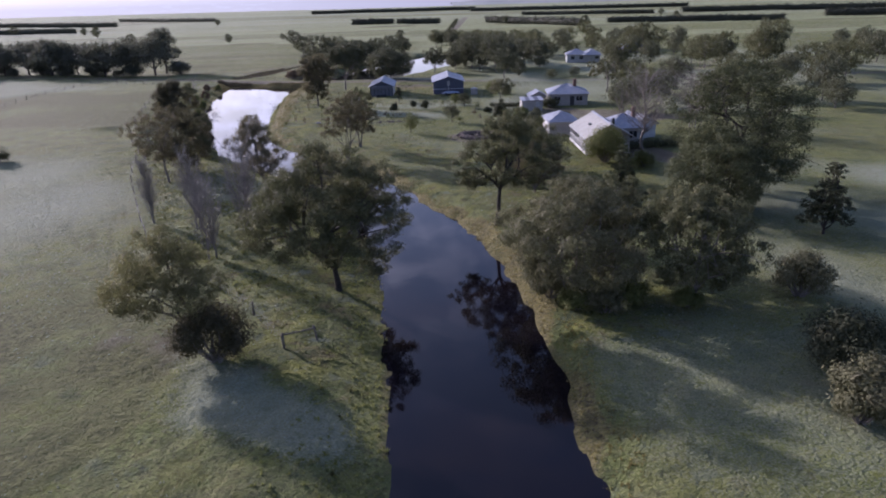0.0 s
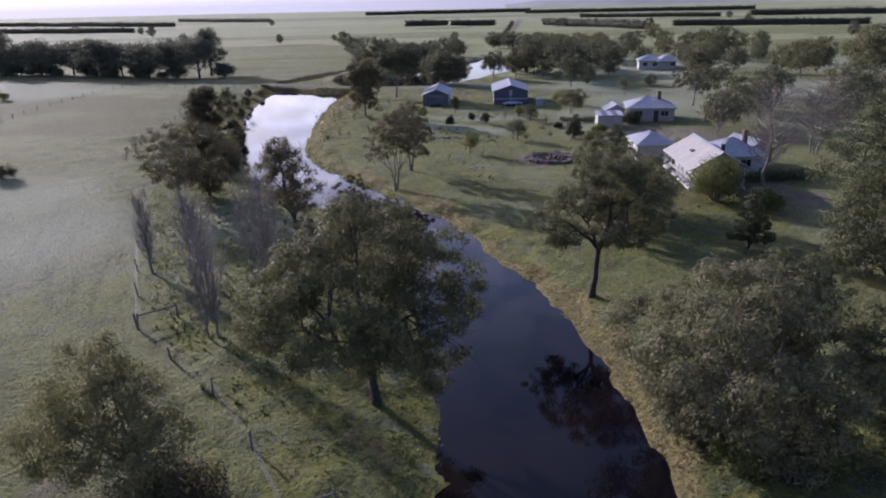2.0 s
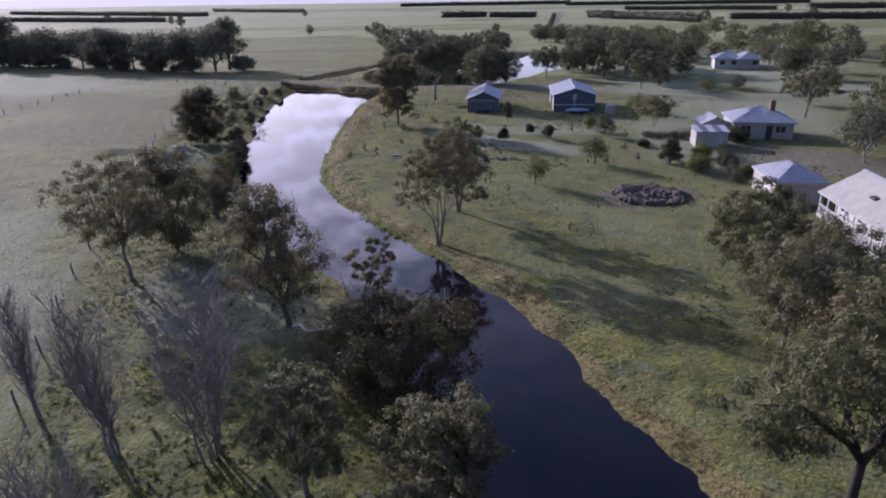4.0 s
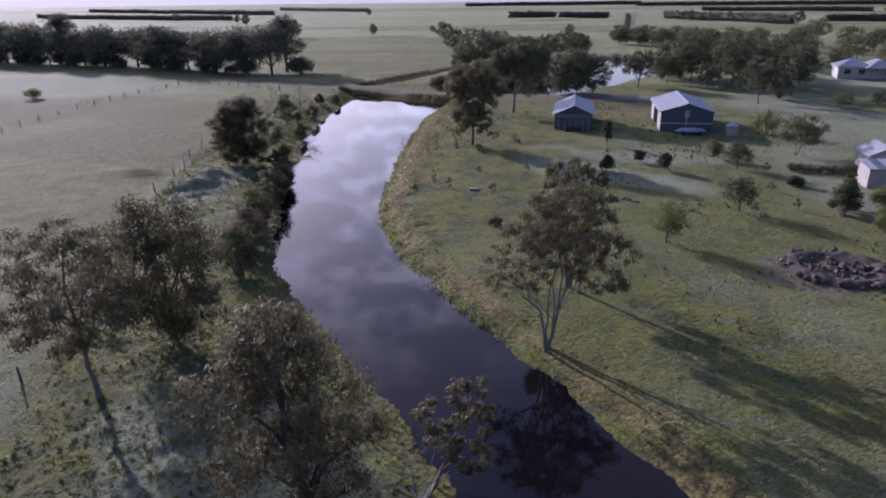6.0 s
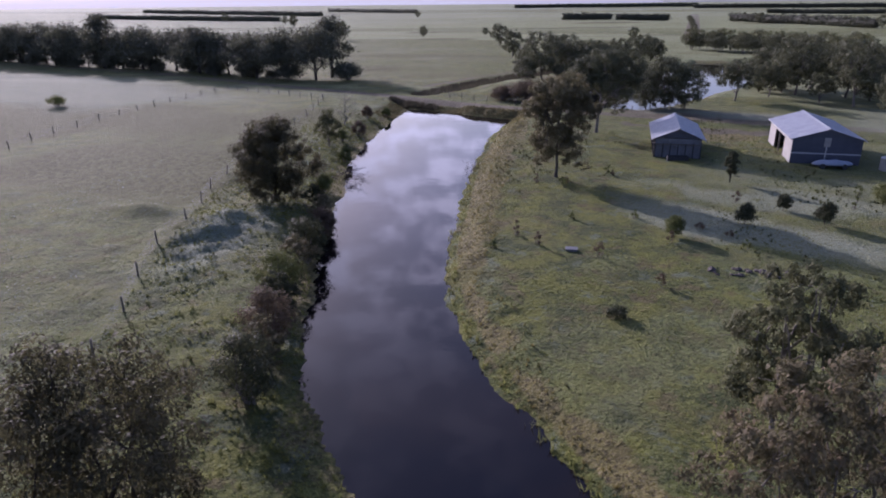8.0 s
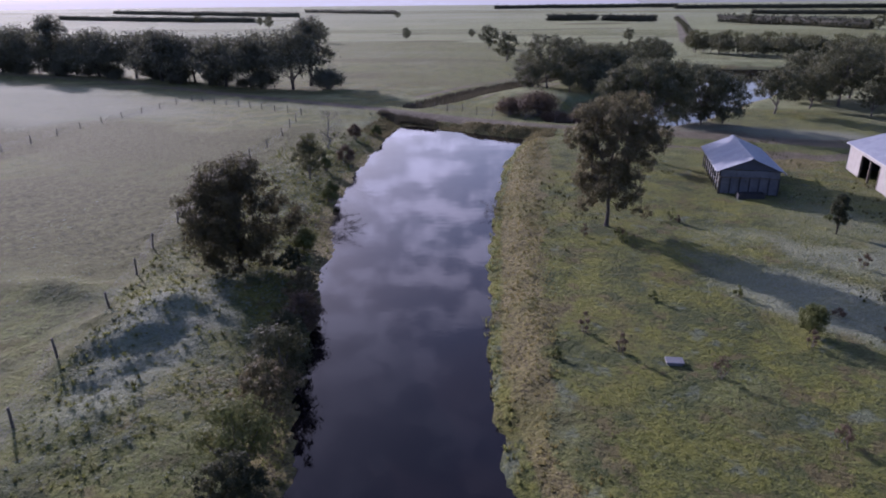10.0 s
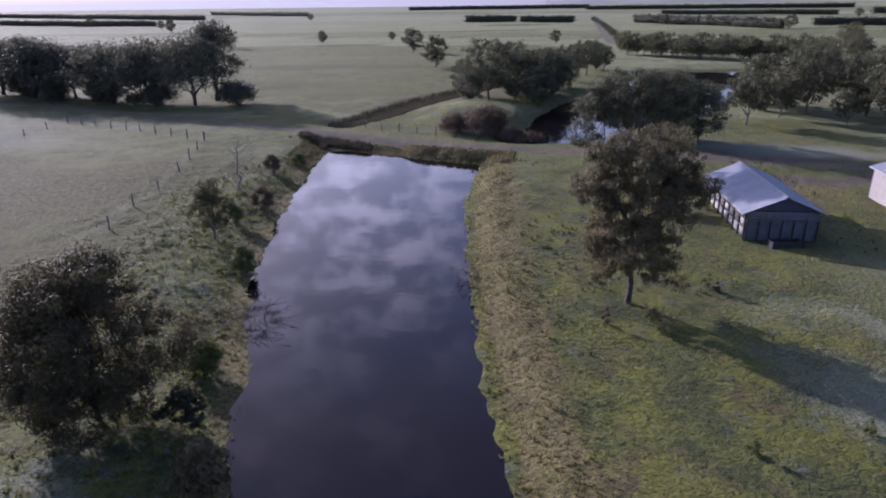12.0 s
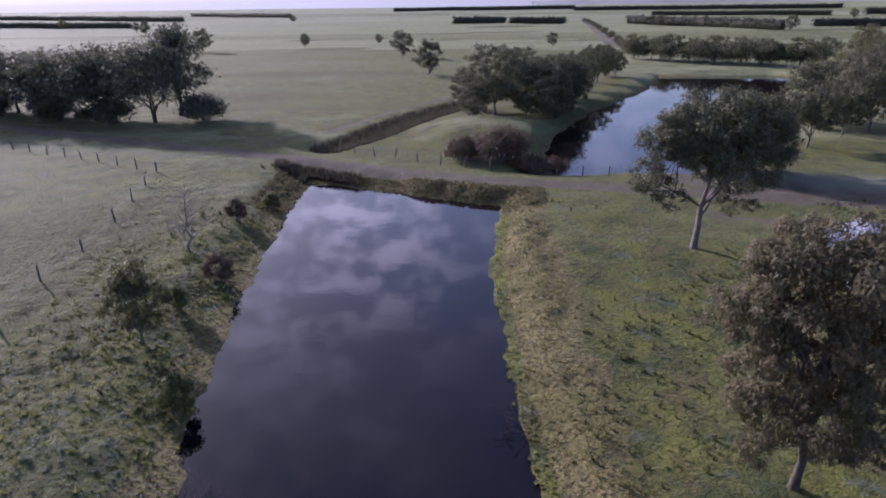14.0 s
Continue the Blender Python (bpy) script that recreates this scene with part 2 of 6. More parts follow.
def water_material():
    m = Nodes("still_water")
    p = m.place()
    ripple = m.math("ADD", m.math("MULTIPLY", m.noise(0.5, 3, 0.5, p), 0.6), m.math("MULTIPLY", m.noise(3.0, 3, 0.5, p), 0.1))
    tone = m.mix(m.ramp(m.noise(0.08, 4, 0.6, p), 0.4, 0.6), rgb(0.004, 0.0035, 0.006), rgb(0.010, 0.007, 0.007))
    m.done(tone, 0.035, 0.0, m.bump(ripple, 0.10, 0.10), 0.5)
    m.bsdf.inputs["IOR"].default_value = 1.333
    return m.mat


WATER = water_material()
BARK = surface("grey_bark", rgb(0.12, 0.104, 0.088), rgb(0.25, 0.225, 0.20), 2.2, 0.9, bump=0.7, depth=0.05)
BARK_PALE = surface("pale_gum_bark", rgb(0.13, 0.115, 0.10), rgb(0.27, 0.24, 0.21), 1.6, 0.85, bump=0.4, depth=0.03, spots=rgb(0.12, 0.09, 0.07))
BARK_MID = surface("brown_grey_bark", rgb(0.065, 0.055, 0.047), rgb(0.15, 0.13, 0.112), 2.4, 0.9, bump=0.7, depth=0.05)
BARK_DARK = surface("dark_bark", rgb(0.035, 0.030, 0.027), rgb(0.08, 0.068, 0.058), 2.5, 0.95, bump=0.8, depth=0.06)
TWIG = surface("bare_twigs", rgb(0.15, 0.14, 0.128), rgb(0.25, 0.23, 0.21), 1.2, 0.9)
LEAF_GUM = leaf_material("gum_leaves", rgb(0.064, 0.070, 0.032), rgb(0.162, 0.162, 0.082), rgb(0.215, 0.190, 0.108))
LEAF_RUST = leaf_material("russet_gum_leaves", rgb(0.092, 0.082, 0.044), rgb(0.200, 0.168, 0.100), rgb(0.215, 0.150, 0.092))
LEAF_OLIVE = leaf_material("olive_leaves", rgb(0.084, 0.084, 0.042), rgb(0.205, 0.196, 0.112), rgb(0.255, 0.222, 0.140), 0.40)
LEAF_DARK = leaf_material("casuarina_needles", rgb(0.033, 0.039, 0.022), rgb(0.085, 0.089, 0.050), rgb(0.106, 0.098, 0.056), 0.3)
LEAF_FAR = leaf_material("dark_gum_leaves", rgb(0.061, 0.070, 0.042), rgb(0.162, 0.162, 0.097), rgb(0.203, 0.186, 0.114), 0.32)
LEAF_PINE = leaf_material("pine_needles", rgb(0.042, 0.050, 0.024), rgb(0.105, 0.115, 0.056), rgb(0.130, 0.128, 0.062), 0.34)
# needles lightened and greyed: haze before the far row put into the colour
LEAF_WINDBREAK = leaf_material("haze_greyed_needles", rgb(0.075, 0.080, 0.058), rgb(0.150, 0.152, 0.112), rgb(0.170, 0.155, 0.118), 0.38)
LEAF_HEDGE = leaf_material("clipped_hedge_leaves", rgb(0.050, 0.055, 0.040), rgb(0.100, 0.102, 0.076), rgb(0.115, 0.108, 0.080), 0.3)
LEAF_WATTLE = leaf_material("wattle_leaves", rgb(0.115, 0.112, 0.044), rgb(0.225, 0.212, 0.100), rgb(0.26, 0.225, 0.12), 0.5)
LEAF_BUSH = leaf_material("bush_leaves", rgb(0.081, 0.094, 0.029), rgb(0.195, 0.208, 0.075), rgb(0.247, 0.221, 0.101))
LEAF_RED = leaf_material("reddish_bush_leaves", rgb(0.084, 0.060, 0.043), rgb(0.174, 0.122, 0.091), rgb(0.180, 0.114, 0.084))
LEAF_BRONZE = leaf_material("bronze_gum_leaves", rgb(0.108, 0.098, 0.054), rgb(0.215, 0.188, 0.115), rgb(0.22, 0.165, 0.105), 0.48)
LEAF_CASUARINA = leaf_material("brown_green_needles", rgb(0.048, 0.042, 0.024), rgb(0.105, 0.092, 0.050), rgb(0.13, 0.102, 0.060), 0.36)
STRAW = leaf_material("dry_grass", rgb(0.170, 0.145, 0.050), rgb(0.30, 0.25, 0.10), rgb(0.22, 0.215, 0.07), 0.55, 0.8)
GREEN_GRASS = leaf_material("green_grass", rgb(0.13, 0.148, 0.038), rgb(0.26, 0.268, 0.085), rgb(0.31, 0.30, 0.15), 0.6, 0.8)
REED = leaf_material("brown_reeds", rgb(0.085, 0.072, 0.042), rgb(0.21, 0.175, 0.10), rgb(0.27, 0.22, 0.13), 0.55, 0.8)
DITCH_REED = leaf_material("dark_ditch_reeds", rgb(0.040, 0.035, 0.033), rgb(0.105, 0.090, 0.080), rgb(0.13, 0.105, 0.085), 0.4, 0.8)
FROSTED = leaf_material("frosted_grass", rgb(0.20, 0.225, 0.15), rgb(0.38, 0.42, 0.36), rgb(0.26, 0.28, 0.18), 0.6, 0.8)
ROOF_WHITE = surface("pale_steel_roof", rgb(0.24, 0.25, 0.285), rgb(0.33, 0.34, 0.375), 0.8, 0.45, 0.15, 0.1, 0.01, 0.5, spots=rgb(0.42, 0.40, 0.39))
ROOF_DULL = surface("weathered_steel_roof", rgb(0.28, 0.28, 0.30), rgb(0.42, 0.42, 0.45), 0.7, 0.45, 0.2, 0.1, 0.01, 0.4, spots=rgb(0.28, 0.22, 0.19))
CLAD_BLUE = surface("slate_blue_cladding", rgb(0.060, 0.066, 0.090), rgb(0.085, 0.092, 0.120), 0.9, 0.5, 0.0, 0.1, 0.01)
CLAD_WHITE = surface("white_painted_boards", rgb(0.38, 0.375, 0.365), rgb(0.48, 0.475, 0.465), 1.1, 0.65, 0.0, 0.2, 0.01, spots=rgb(0.5, 0.48, 0.44))
CLAD_CREAM = surface("cream_render", rgb(0.28, 0.265, 0.245), rgb(0.36, 0.34, 0.315), 1.1, 0.8, 0.0, 0.2, 0.01)
TRIM = surface("grey_trim", rgb(0.30, 0.30, 0.31), rgb(0.42, 0.42, 0.43), 2.0, 0.6)
PANEL_GREY = surface("weathered_grey_panel", rgb(0.12, 0.125, 0.14), rgb(0.20, 0.205, 0.225), 1.1, 0.6, spots=rgb(0.10, 0.09, 0.085))
# warmer copy of the pale steel roof, with sunlight put into its colour
ROOF_SUNLIT = surface("sunlit_steel_roof", rgb(0.27, 0.26, 0.235), rgb(0.35, 0.335, 0.30), 0.8, 0.55, 0.0, 0.1, 0.01, 0.35, spots=rgb(0.40, 0.375, 0.325))
DARK_TRIM = surface("dark_trim", rgb(0.030, 0.030, 0.034), rgb(0.055, 0.055, 0.060), 2.0, 0.6)
BRICK_RED = surface("red_brick", rgb(0.13, 0.075, 0.06), rgb(0.19, 0.115, 0.09), 5.0, 0.9)
POST_WOOD = surface("weathered_post_wood", rgb(0.10, 0.085, 0.07), rgb(0.21, 0.185, 0.16), 4.0, 0.9, bump=0.6, depth=0.01)
WIRE = surface("frosted_fence_wire", rgb(0.13, 0.135, 0.13), rgb(0.24, 0.245, 0.24), 3.0, 0.7, 0.1)
STONE = surface("dark_rubble", rgb(0.05, 0.042, 0.038), rgb(0.16, 0.14, 0.125), 1.4, 0.95, bump=0.7, depth=0.05)
SOIL = surface("dark_soil", rgb(0.045, 0.034, 0.028), rgb(0.095, 0.075, 0.062), 1.2, 0.95, bump=0.8, depth=0.06)


def glass_material():
    m = Nodes("window_glass")
    m.done(rgb(0.02, 0.024, 0.03), 0.06, 0.0, None, 0.6)
    return m.mat


GLASS = glass_material()


# ---- mesh helpers ----
def mesh_from(name, verts, faces, material):
    """A mesh from an array of corners and an array of faces that all have the same number of corners."""
    verts, faces = np.asarray(verts, dtype=np.float32), np.asarray(faces, dtype=np.int32)
    me = bpy.data.meshes.new(name)
    me.vertices.add(len(verts))
    me.vertices.foreach_set("co", verts.ravel())
    me.loops.add(faces.size)
    me.loops.foreach_set("vertex_index", faces.ravel())
    me.polygons.add(len(faces))
    me.polygons.foreach_set("loop_start", np.arange(0, faces.size, faces.shape[1], dtype=np.int32))
    me.update(calc_edges=True)
    me.materials.append(material)
    return me


def smooth(me):
    me.polygons.foreach_set("use_smooth", np.ones(len(me.polygons), dtype=bool))
    return me


def under(name, me, parent, label=""):
    ob = new(name, me)
    ob.parent = parent
    return tagged(ob, label)


def part(name, bm, material, parent, label="", soft=False):
    """Links a bmesh as one mesh object under a thing or a part."""
    me = bpy.data.meshes.new(name)
    bm.normal_update()
    bm.to_mesh(me)
    bm.free()
    me.materials.append(material)
    if soft:
        smooth(me)
    return under(name, me, parent, label)


def base(name, x, y, z, turn=0.0, label="", category="", group="", kind=""):
    ob = new(name)
    ob.empty_display_size = 0.3
    ob.matrix_basis = pose(x, y, z, 0, 0, turn)
    return tagged(ob, label, category, group, kind)


def box(bm, x0, y0, z0, x1, y1, z1, bevel=0.0):
    """A box added to bm, its edges bevelled."""
    made = bmesh.ops.create_cube(bm, size=1.0, matrix=Matrix.LocRotScale(((x0 + x1) / 2, (y0 + y1) / 2, (z0 + z1) / 2), None, (x1 - x0, y1 - y0, z1 - z0)))
    if bevel:
        edges = list({e for v in made["verts"] for e in v.link_edges})
        bmesh.ops.bevel(bm, geom=edges, offset=bevel, segments=1, affect="EDGES", clamp_overlap=True)
    return bm


def tube(path, radii, sides=6):
    """Corners and faces of a tapered tube along a path."""
    path, radii = np.asarray(path, dtype=float), np.asarray(radii, dtype=float)
    along = np.gradient(path, axis=0)
    along /= np.linalg.norm(along, axis=1)[:, None] + 1e-9
    side = np.cross(along, np.array([0.31, 0.95, 0.05]))
    side /= np.linalg.norm(side, axis=1)[:, None] + 1e-9
    third = np.cross(along, side)
    a = np.linspace(0, 2 * np.pi, sides, endpoint=False)
    ring = np.cos(a)[None, :, None] * side[:, None, :] + np.sin(a)[None, :, None] * third[:, None, :]
    verts = (path[:, None, :] + radii[:, None, None] * ring).reshape(-1, 3)
    i, j = np.meshgrid(np.arange(len(path) - 1), np.arange(sides), indexing="ij")
    k = (j + 1) % sides
    faces = np.stack([i * sides + j, i * sides + k, (i + 1) * sides + k, (i + 1) * sides + j], axis=-1).reshape(-1, 4)
    return verts, faces


def gathered(pieces):
    """Several (corners, faces) as one."""
    verts, faces, count = [], [], 0
    for v, f in pieces:
        verts.append(v), faces.append(f + count)
        count += len(v)
    return np.concatenate(verts), np.concatenate(faces)


# ---- lie of the land ----
LATTICE = np.random.RandomState(7).rand(256, 256)


def rough(x, y, size):
    """Smooth value noise in -1 to 1 with lumps of that size."""
    u, v = np.asarray(x, float) / size + 1000.0, np.asarray(y, float) / size + 1000.0
    i, j = np.floor(u).astype(int), np.floor(v).astype(int)
    a, b = u - i, v - j
    a, b = a * a * (3 - 2 * a), b * b * (3 - 2 * b)
    i, j, i1, j1 = i % 256, j % 256, (i + 1) % 256, (j + 1) % 256
    return 2 * ((LATTICE[i, j] * (1 - a) + LATTICE[i1, j] * a) * (1 - b) + (LATTICE[i, j1] * (1 - a) + LATTICE[i1, j1] * a) * b) - 1


def step(v, low, high):
    s = np.clip((v - low) / (high - low), 0, 1)
    return s * s * (3 - 2 * s)


def course(stations):
    """A winding course: points every metre or so with the half width there, from a few stations (x, y, half width)."""
    s = np.array(stations, float)
    d = np.concatenate([[0], np.cumsum(np.hypot(*np.diff(s[:, :2], axis=0).T))])
    at = np.linspace(0, d[-1], int(d[-1] / 1.0) + 2)
    out = np.stack([np.interp(at, d, s[:, k]) for k in range(3)], axis=1)
    for _ in range(30):
        out[1:-1] = 0.25 * out[:-2] + 0.5 * out[1:-1] + 0.25 * out[2:]
    return out


RIVER = course([(3, -60, 5.5), (2.6, 28, 5.5), (2.0, 45, 5.9), (0.7, 56, 5.7), (-2.6, 68, 5.3), (-7.4, 79, 5.2), (-10.5, 86, 4.7), (-15, 92, 4.5),
                (-21, 98.6, 4.6), (-27, 105.5, 4.9), (-32.5, 113, 5.1), (-36.2, 121.5, 5.1), (-39.2, 131, 5.3), (-41.5, 142, 6.3), (-44.4, 153, 7.4),
                (-46.8, 164, 8.4), (-48.3, 175, 9.2), (-49.2, 184, 9.6), (-49.4, 193, 10.6), (-49.8, 212, 11.5)])
POND = course([(-30, 205, 6), (-25, 214, 9.0), (-17.5, 230, 13.2), (-10.5, 246, 14.4), (-0.5, 265, 14.0), (8.5, 284, 14.5), (17, 303, 15), (20, 322, 14)])
DITCH = course([(-62.5, 219, 1.8), (-58.5, 229, 2.6), (-53.5, 246, 3.0), (-46, 262, 2.6), (-36, 278, 2.0)])
ROAD = course([(-420, 330, 1.7), (-208, 263, 1.7), (-154, 249, 1.6), (-100, 226, 1.5), (-68, 214, 1.5), (-52, 206.8, 1.4), (-39, 202.3, 1.4), (-28, 200.3, 1.5), (-12, 196.5, 1.7), (8, 193, 1.7), (40, 186, 1.6), (140, 180, 1.6)])


def beside(line, x, y):
    """Distance from a course's edge: negative inside."""
    x, y = np.asarray(x, float), np.asarray(y, float)
    best = np.full(x.shape, 1e9)
    for px, py, w in line:
        np.minimum(best, np.hypot(x - px, y - py) - w, out=best)
    return best


def river_edge(x, y):
    return np.maximum(beside(RIVER, x, y), 0.38 * (x + 46.5) + 0.925 * (y - 199.9))


def pond_edge(x, y):
    return np.maximum(np.maximum(beside(POND, x, y), y - 308.5 - 0.12 * x), 209.8 - y) + 1.1 * rough(x, y, 8) + 0.3 * rough(x, y, 3)


def bank_side(x, y):
    """Metres to the right of the river's middle line."""
    return x - np.interp(y, RIVER[:, 1], RIVER[:, 0])


def inside_fence(x, y):
    """1 between the old fence and the river's left bank."""
    line = np.interp(y, (41, 60, 73, 93, 122, 143, 188), (-10, -27, -34, -43, -56, -64, -73))
    return step(x - line, -1.0, 1.5) * step(-bank_side(x, y), 0, 2)


def worn_path(x, y, k):
    """1 along a narrow path that stock have worn up the paddock."""
    line = -30.5 - 1.9 * k - 0.47 * (y - 60) + 1.0 * rough(y, y * 0 + 9 * k, 7) + 0.55 * rough(y, y * 0 + 5 * k, 2.6)
    worn = step(-np.abs(x - line), -0.42, -0.1) * step(y, 58, 66) * step(-y, -104 + 5 * (k % 3), -84)
    return worn * step(rough(y, y * 0 + 7 * k, 6), -0.6, 0.0)


def land(x, y):
    """Height of the ground."""
    x, y = np.asarray(x, float), np.asarray(y, float)
    z = 0.35 * rough(x, y, 38) * step(np.hypot(x + 20, y - 110), 0, 60) + 0.12 * rough(x, y, 9)
    near = step(np.hypot(x + 20, y - 110), 260, 120)
    r_edge = river_edge(x, y)
    r = r_edge
    left = step(-bank_side(x, y), -1, 1)
    tussock = 0.055 - 0.02 * left * step(r, 16, 26) + 0.075 * left * step(-r, -24, -14) + 0.075 * (1 - left) * step(-r, -6.5, -4.0)
    z = z + near * tussock * (0.75 * rough(x, y, 1.25) + 0.8 * rough(x + 40, y + 13, 0.72))
    z = z + 2.1 * np.exp(-(((x + 41) / 8.5) ** 2 + ((y - 232) / 9.5) ** 2) ** 1.5)
    z = z + 1.25 * np.exp(-(((x + 55.5) / 3.6) ** 2 + ((y - 130.5) / 5.5) ** 2) ** 1.3) * (1 + 0.45 * rough(x, y, 2.2)) + 0.4 * np.exp(-(((x + 53.0) / 2.2) ** 2 + ((y - 120) / 2.2) ** 2))
    z = z + 0.8 * np.exp(-(((x + 65.5) / 4.5) ** 2 + ((y - 133.5) / 1.6) ** 2)) + 0.3 * np.exp(-(((x + 60.5) / 3.2) ** 2 + ((y - 157) / 3.0) ** 2))
    z = z - 0.9 * step(-beside(DITCH, x, y), -1.5, 1.2)
    for k in range(6):
        z = z - 0.07 * worn_path(x, y, k)
    r = beside(ROAD, x, y)
    z = z * step(r, 0.0, 3.0) + 0.32 * step(-r, -4.5, 0.0)
    for edge, wide in ((r_edge, 3.2 + 2.8 * left), (pond_edge(x, y), 3.2)):
        rag = edge + 0.45 * rough(x, y, 2.6) + 0.25 * rough(x, y, 1.1)
        bank = np.where(rag < 0, np.maximum(-1.0 + 0.7 * rag, -2.4), -1.0 + 1.0 * step(rag, -0.3, wide))
        z = np.where(rag < wide, bank + (z * step(rag, 0.3, wide)), z)
    far = np.hypot(x + 20, y - 100)
    return z - 1.44e-6 * far ** 2 + 0.008 * np.maximum(0, -x - 450)     # the plain rises a little to the west


def at(x, y):
    return float(land(np.array([x]), np.array([y]))[0])


def spread(low, high, fine, reach, growth=1.09):
    """Grid lines: even between low and high, wider and wider beyond."""
    line = list(np.arange(low, high + fine / 2, fine))
    d = fine
    while line[-1] < reach:
        d *= growth
        line.append(line[-1] + d)
    d = fine
    while line[0] > -reach:
        d *= growth
        line.insert(0, line[0] - d)
    return np.array(line)


def inside_shape(x, y, cx, cy, rx, ry, turn=0.0, soft=0.5):
    """1 within an ellipse, falling to 0 outside it."""
    c, s = math.cos(radians(turn)), math.sin(radians(turn))
    x, y = x + 2.6 * rough(x, y, 7) + 1.3 * rough(x, y, 2.7), y + 2.6 * rough(x + 50, y, 7) + 1.3 * rough(x, y + 50, 2.7)
    u, v = ((x - cx) * c + (y - cy) * s) / rx, (-(x - cx) * s + (y - cy) * c) / ry
    return step(-np.hypot(u, v), -1 - soft, -1 + soft)


def build_ground():
    xs, ys = spread(-76, 34, 0.46, 4700, 1.11), spread(22, 212, 0.46, 4800, 1.06)
    X, Y = np.meshgrid(xs, ys, indexing="xy")
    x, y = X.ravel(), Y.ravel()
    z = land(x, y)
    nx, ny = len(xs), len(ys)
    i, j = np.meshgrid(np.arange(nx - 1), np.arange(ny - 1), indexing="xy")
    a = (j * nx + i).ravel()
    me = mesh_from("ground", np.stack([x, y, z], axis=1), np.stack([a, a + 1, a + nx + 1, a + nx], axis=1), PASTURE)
    smooth(me)
    r, q = river_edge(x, y), pond_edge(x, y)
    right = step(x - np.interp(y, RIVER[:, 1], RIVER[:, 0]), -1, 1)
    zone, kind = np.ones((len(x), 4), np.float32), np.ones((len(x), 4), np.float32)
    # dry tussocks along the water, widest on the outer bank of the bend
    wide = 1.3 + 1.1 * right * step(y, 80, 100) + 1.6 * right * step(y, 110, 145) + 1.4 * rough(x, y, 7) + 0.9 * rough(x, y, 2.2)
    zone[:, 0] = np.maximum((0.55 + 0.45 * np.maximum(right, step(y, 112, 130))) * step(-r, -wide - 1.6, -wide + 1.0) * step(y, 20, 32), 0.8 * step(-q, -2.5, -0.5))
    zone[:, 0] = np.maximum(zone[:, 0], 0.85 * inside_shape(x, y, -3.5, 184.5, 7, 4.5, -10, 0.4))
    zone[:, 0] *= 1 - 0.9 * right * step(-r, -1.5, -0.6) * step(y, 80, 100)
    # bare earth: the track, the yards, the ends of the causeway
    bare = step(-beside(ROAD, x, y), -0.5, 0.3)
    bare = np.maximum(bare, inside_shape(x, y, 32, 131, 17, 8, -15, 0.3))
    bare = np.maximum(bare, inside_shape(x, y, -5, 190, 14, 2.2, -12, 0.4))
    bare = np.maximum(bare, inside_shape(x, y, -4, 202, 17, 6.0, -10, 0.4))
    bare = np.maximum(bare, inside_shape(x, y, 8.6, 114.5, 4.6, 4.0, 0, 0.2))
    bare = np.maximum(bare, 0.55 * inside_shape(x, y, -20, 42, 5, 4, 40, 0.6))
    bare = np.maximum(bare, inside_shape(x, y, 35, 96, 5, 3.5, -35, 0.15))
    bare = np.maximum(bare, 0.62 * step(-np.abs(beside(DITCH, x, y) - 4.5 + 1.2 * rough(x, y, 9)), -1.6, -0.5) * step(y, 222, 232))
    bare = np.maximum(bare, 0.9 * step(-np.abs(x - 11 - 0.087 * (y - 437)), -6, -2.5) * step(y, 395, 425) * step(-y, -900, -850))     # the lane between the far trees
    zone[:, 1] = bare
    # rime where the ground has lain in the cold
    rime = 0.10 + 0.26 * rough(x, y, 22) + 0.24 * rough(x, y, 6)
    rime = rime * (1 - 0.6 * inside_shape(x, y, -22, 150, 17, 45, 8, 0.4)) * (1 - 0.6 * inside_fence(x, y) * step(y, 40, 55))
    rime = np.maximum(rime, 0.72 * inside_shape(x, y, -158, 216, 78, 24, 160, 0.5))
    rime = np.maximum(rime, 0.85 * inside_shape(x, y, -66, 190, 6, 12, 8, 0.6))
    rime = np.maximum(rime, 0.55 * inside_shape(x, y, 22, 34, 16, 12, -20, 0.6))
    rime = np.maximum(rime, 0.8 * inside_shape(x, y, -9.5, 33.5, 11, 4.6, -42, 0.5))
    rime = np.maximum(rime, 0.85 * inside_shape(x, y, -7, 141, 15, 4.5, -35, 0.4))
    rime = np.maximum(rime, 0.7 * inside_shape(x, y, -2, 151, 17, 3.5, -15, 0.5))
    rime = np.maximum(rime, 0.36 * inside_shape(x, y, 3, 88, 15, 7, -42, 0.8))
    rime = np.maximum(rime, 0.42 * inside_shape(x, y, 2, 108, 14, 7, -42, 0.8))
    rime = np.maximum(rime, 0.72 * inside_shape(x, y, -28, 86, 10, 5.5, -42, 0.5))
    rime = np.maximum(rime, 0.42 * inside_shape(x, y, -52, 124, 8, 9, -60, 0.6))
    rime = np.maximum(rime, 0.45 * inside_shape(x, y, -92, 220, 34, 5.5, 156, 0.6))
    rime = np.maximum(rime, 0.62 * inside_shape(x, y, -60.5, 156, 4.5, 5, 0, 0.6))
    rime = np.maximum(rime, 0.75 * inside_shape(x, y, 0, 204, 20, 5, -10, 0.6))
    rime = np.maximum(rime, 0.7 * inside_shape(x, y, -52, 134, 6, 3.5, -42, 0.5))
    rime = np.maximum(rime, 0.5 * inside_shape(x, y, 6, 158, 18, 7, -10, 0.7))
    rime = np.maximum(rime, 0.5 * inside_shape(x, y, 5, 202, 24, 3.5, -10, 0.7))
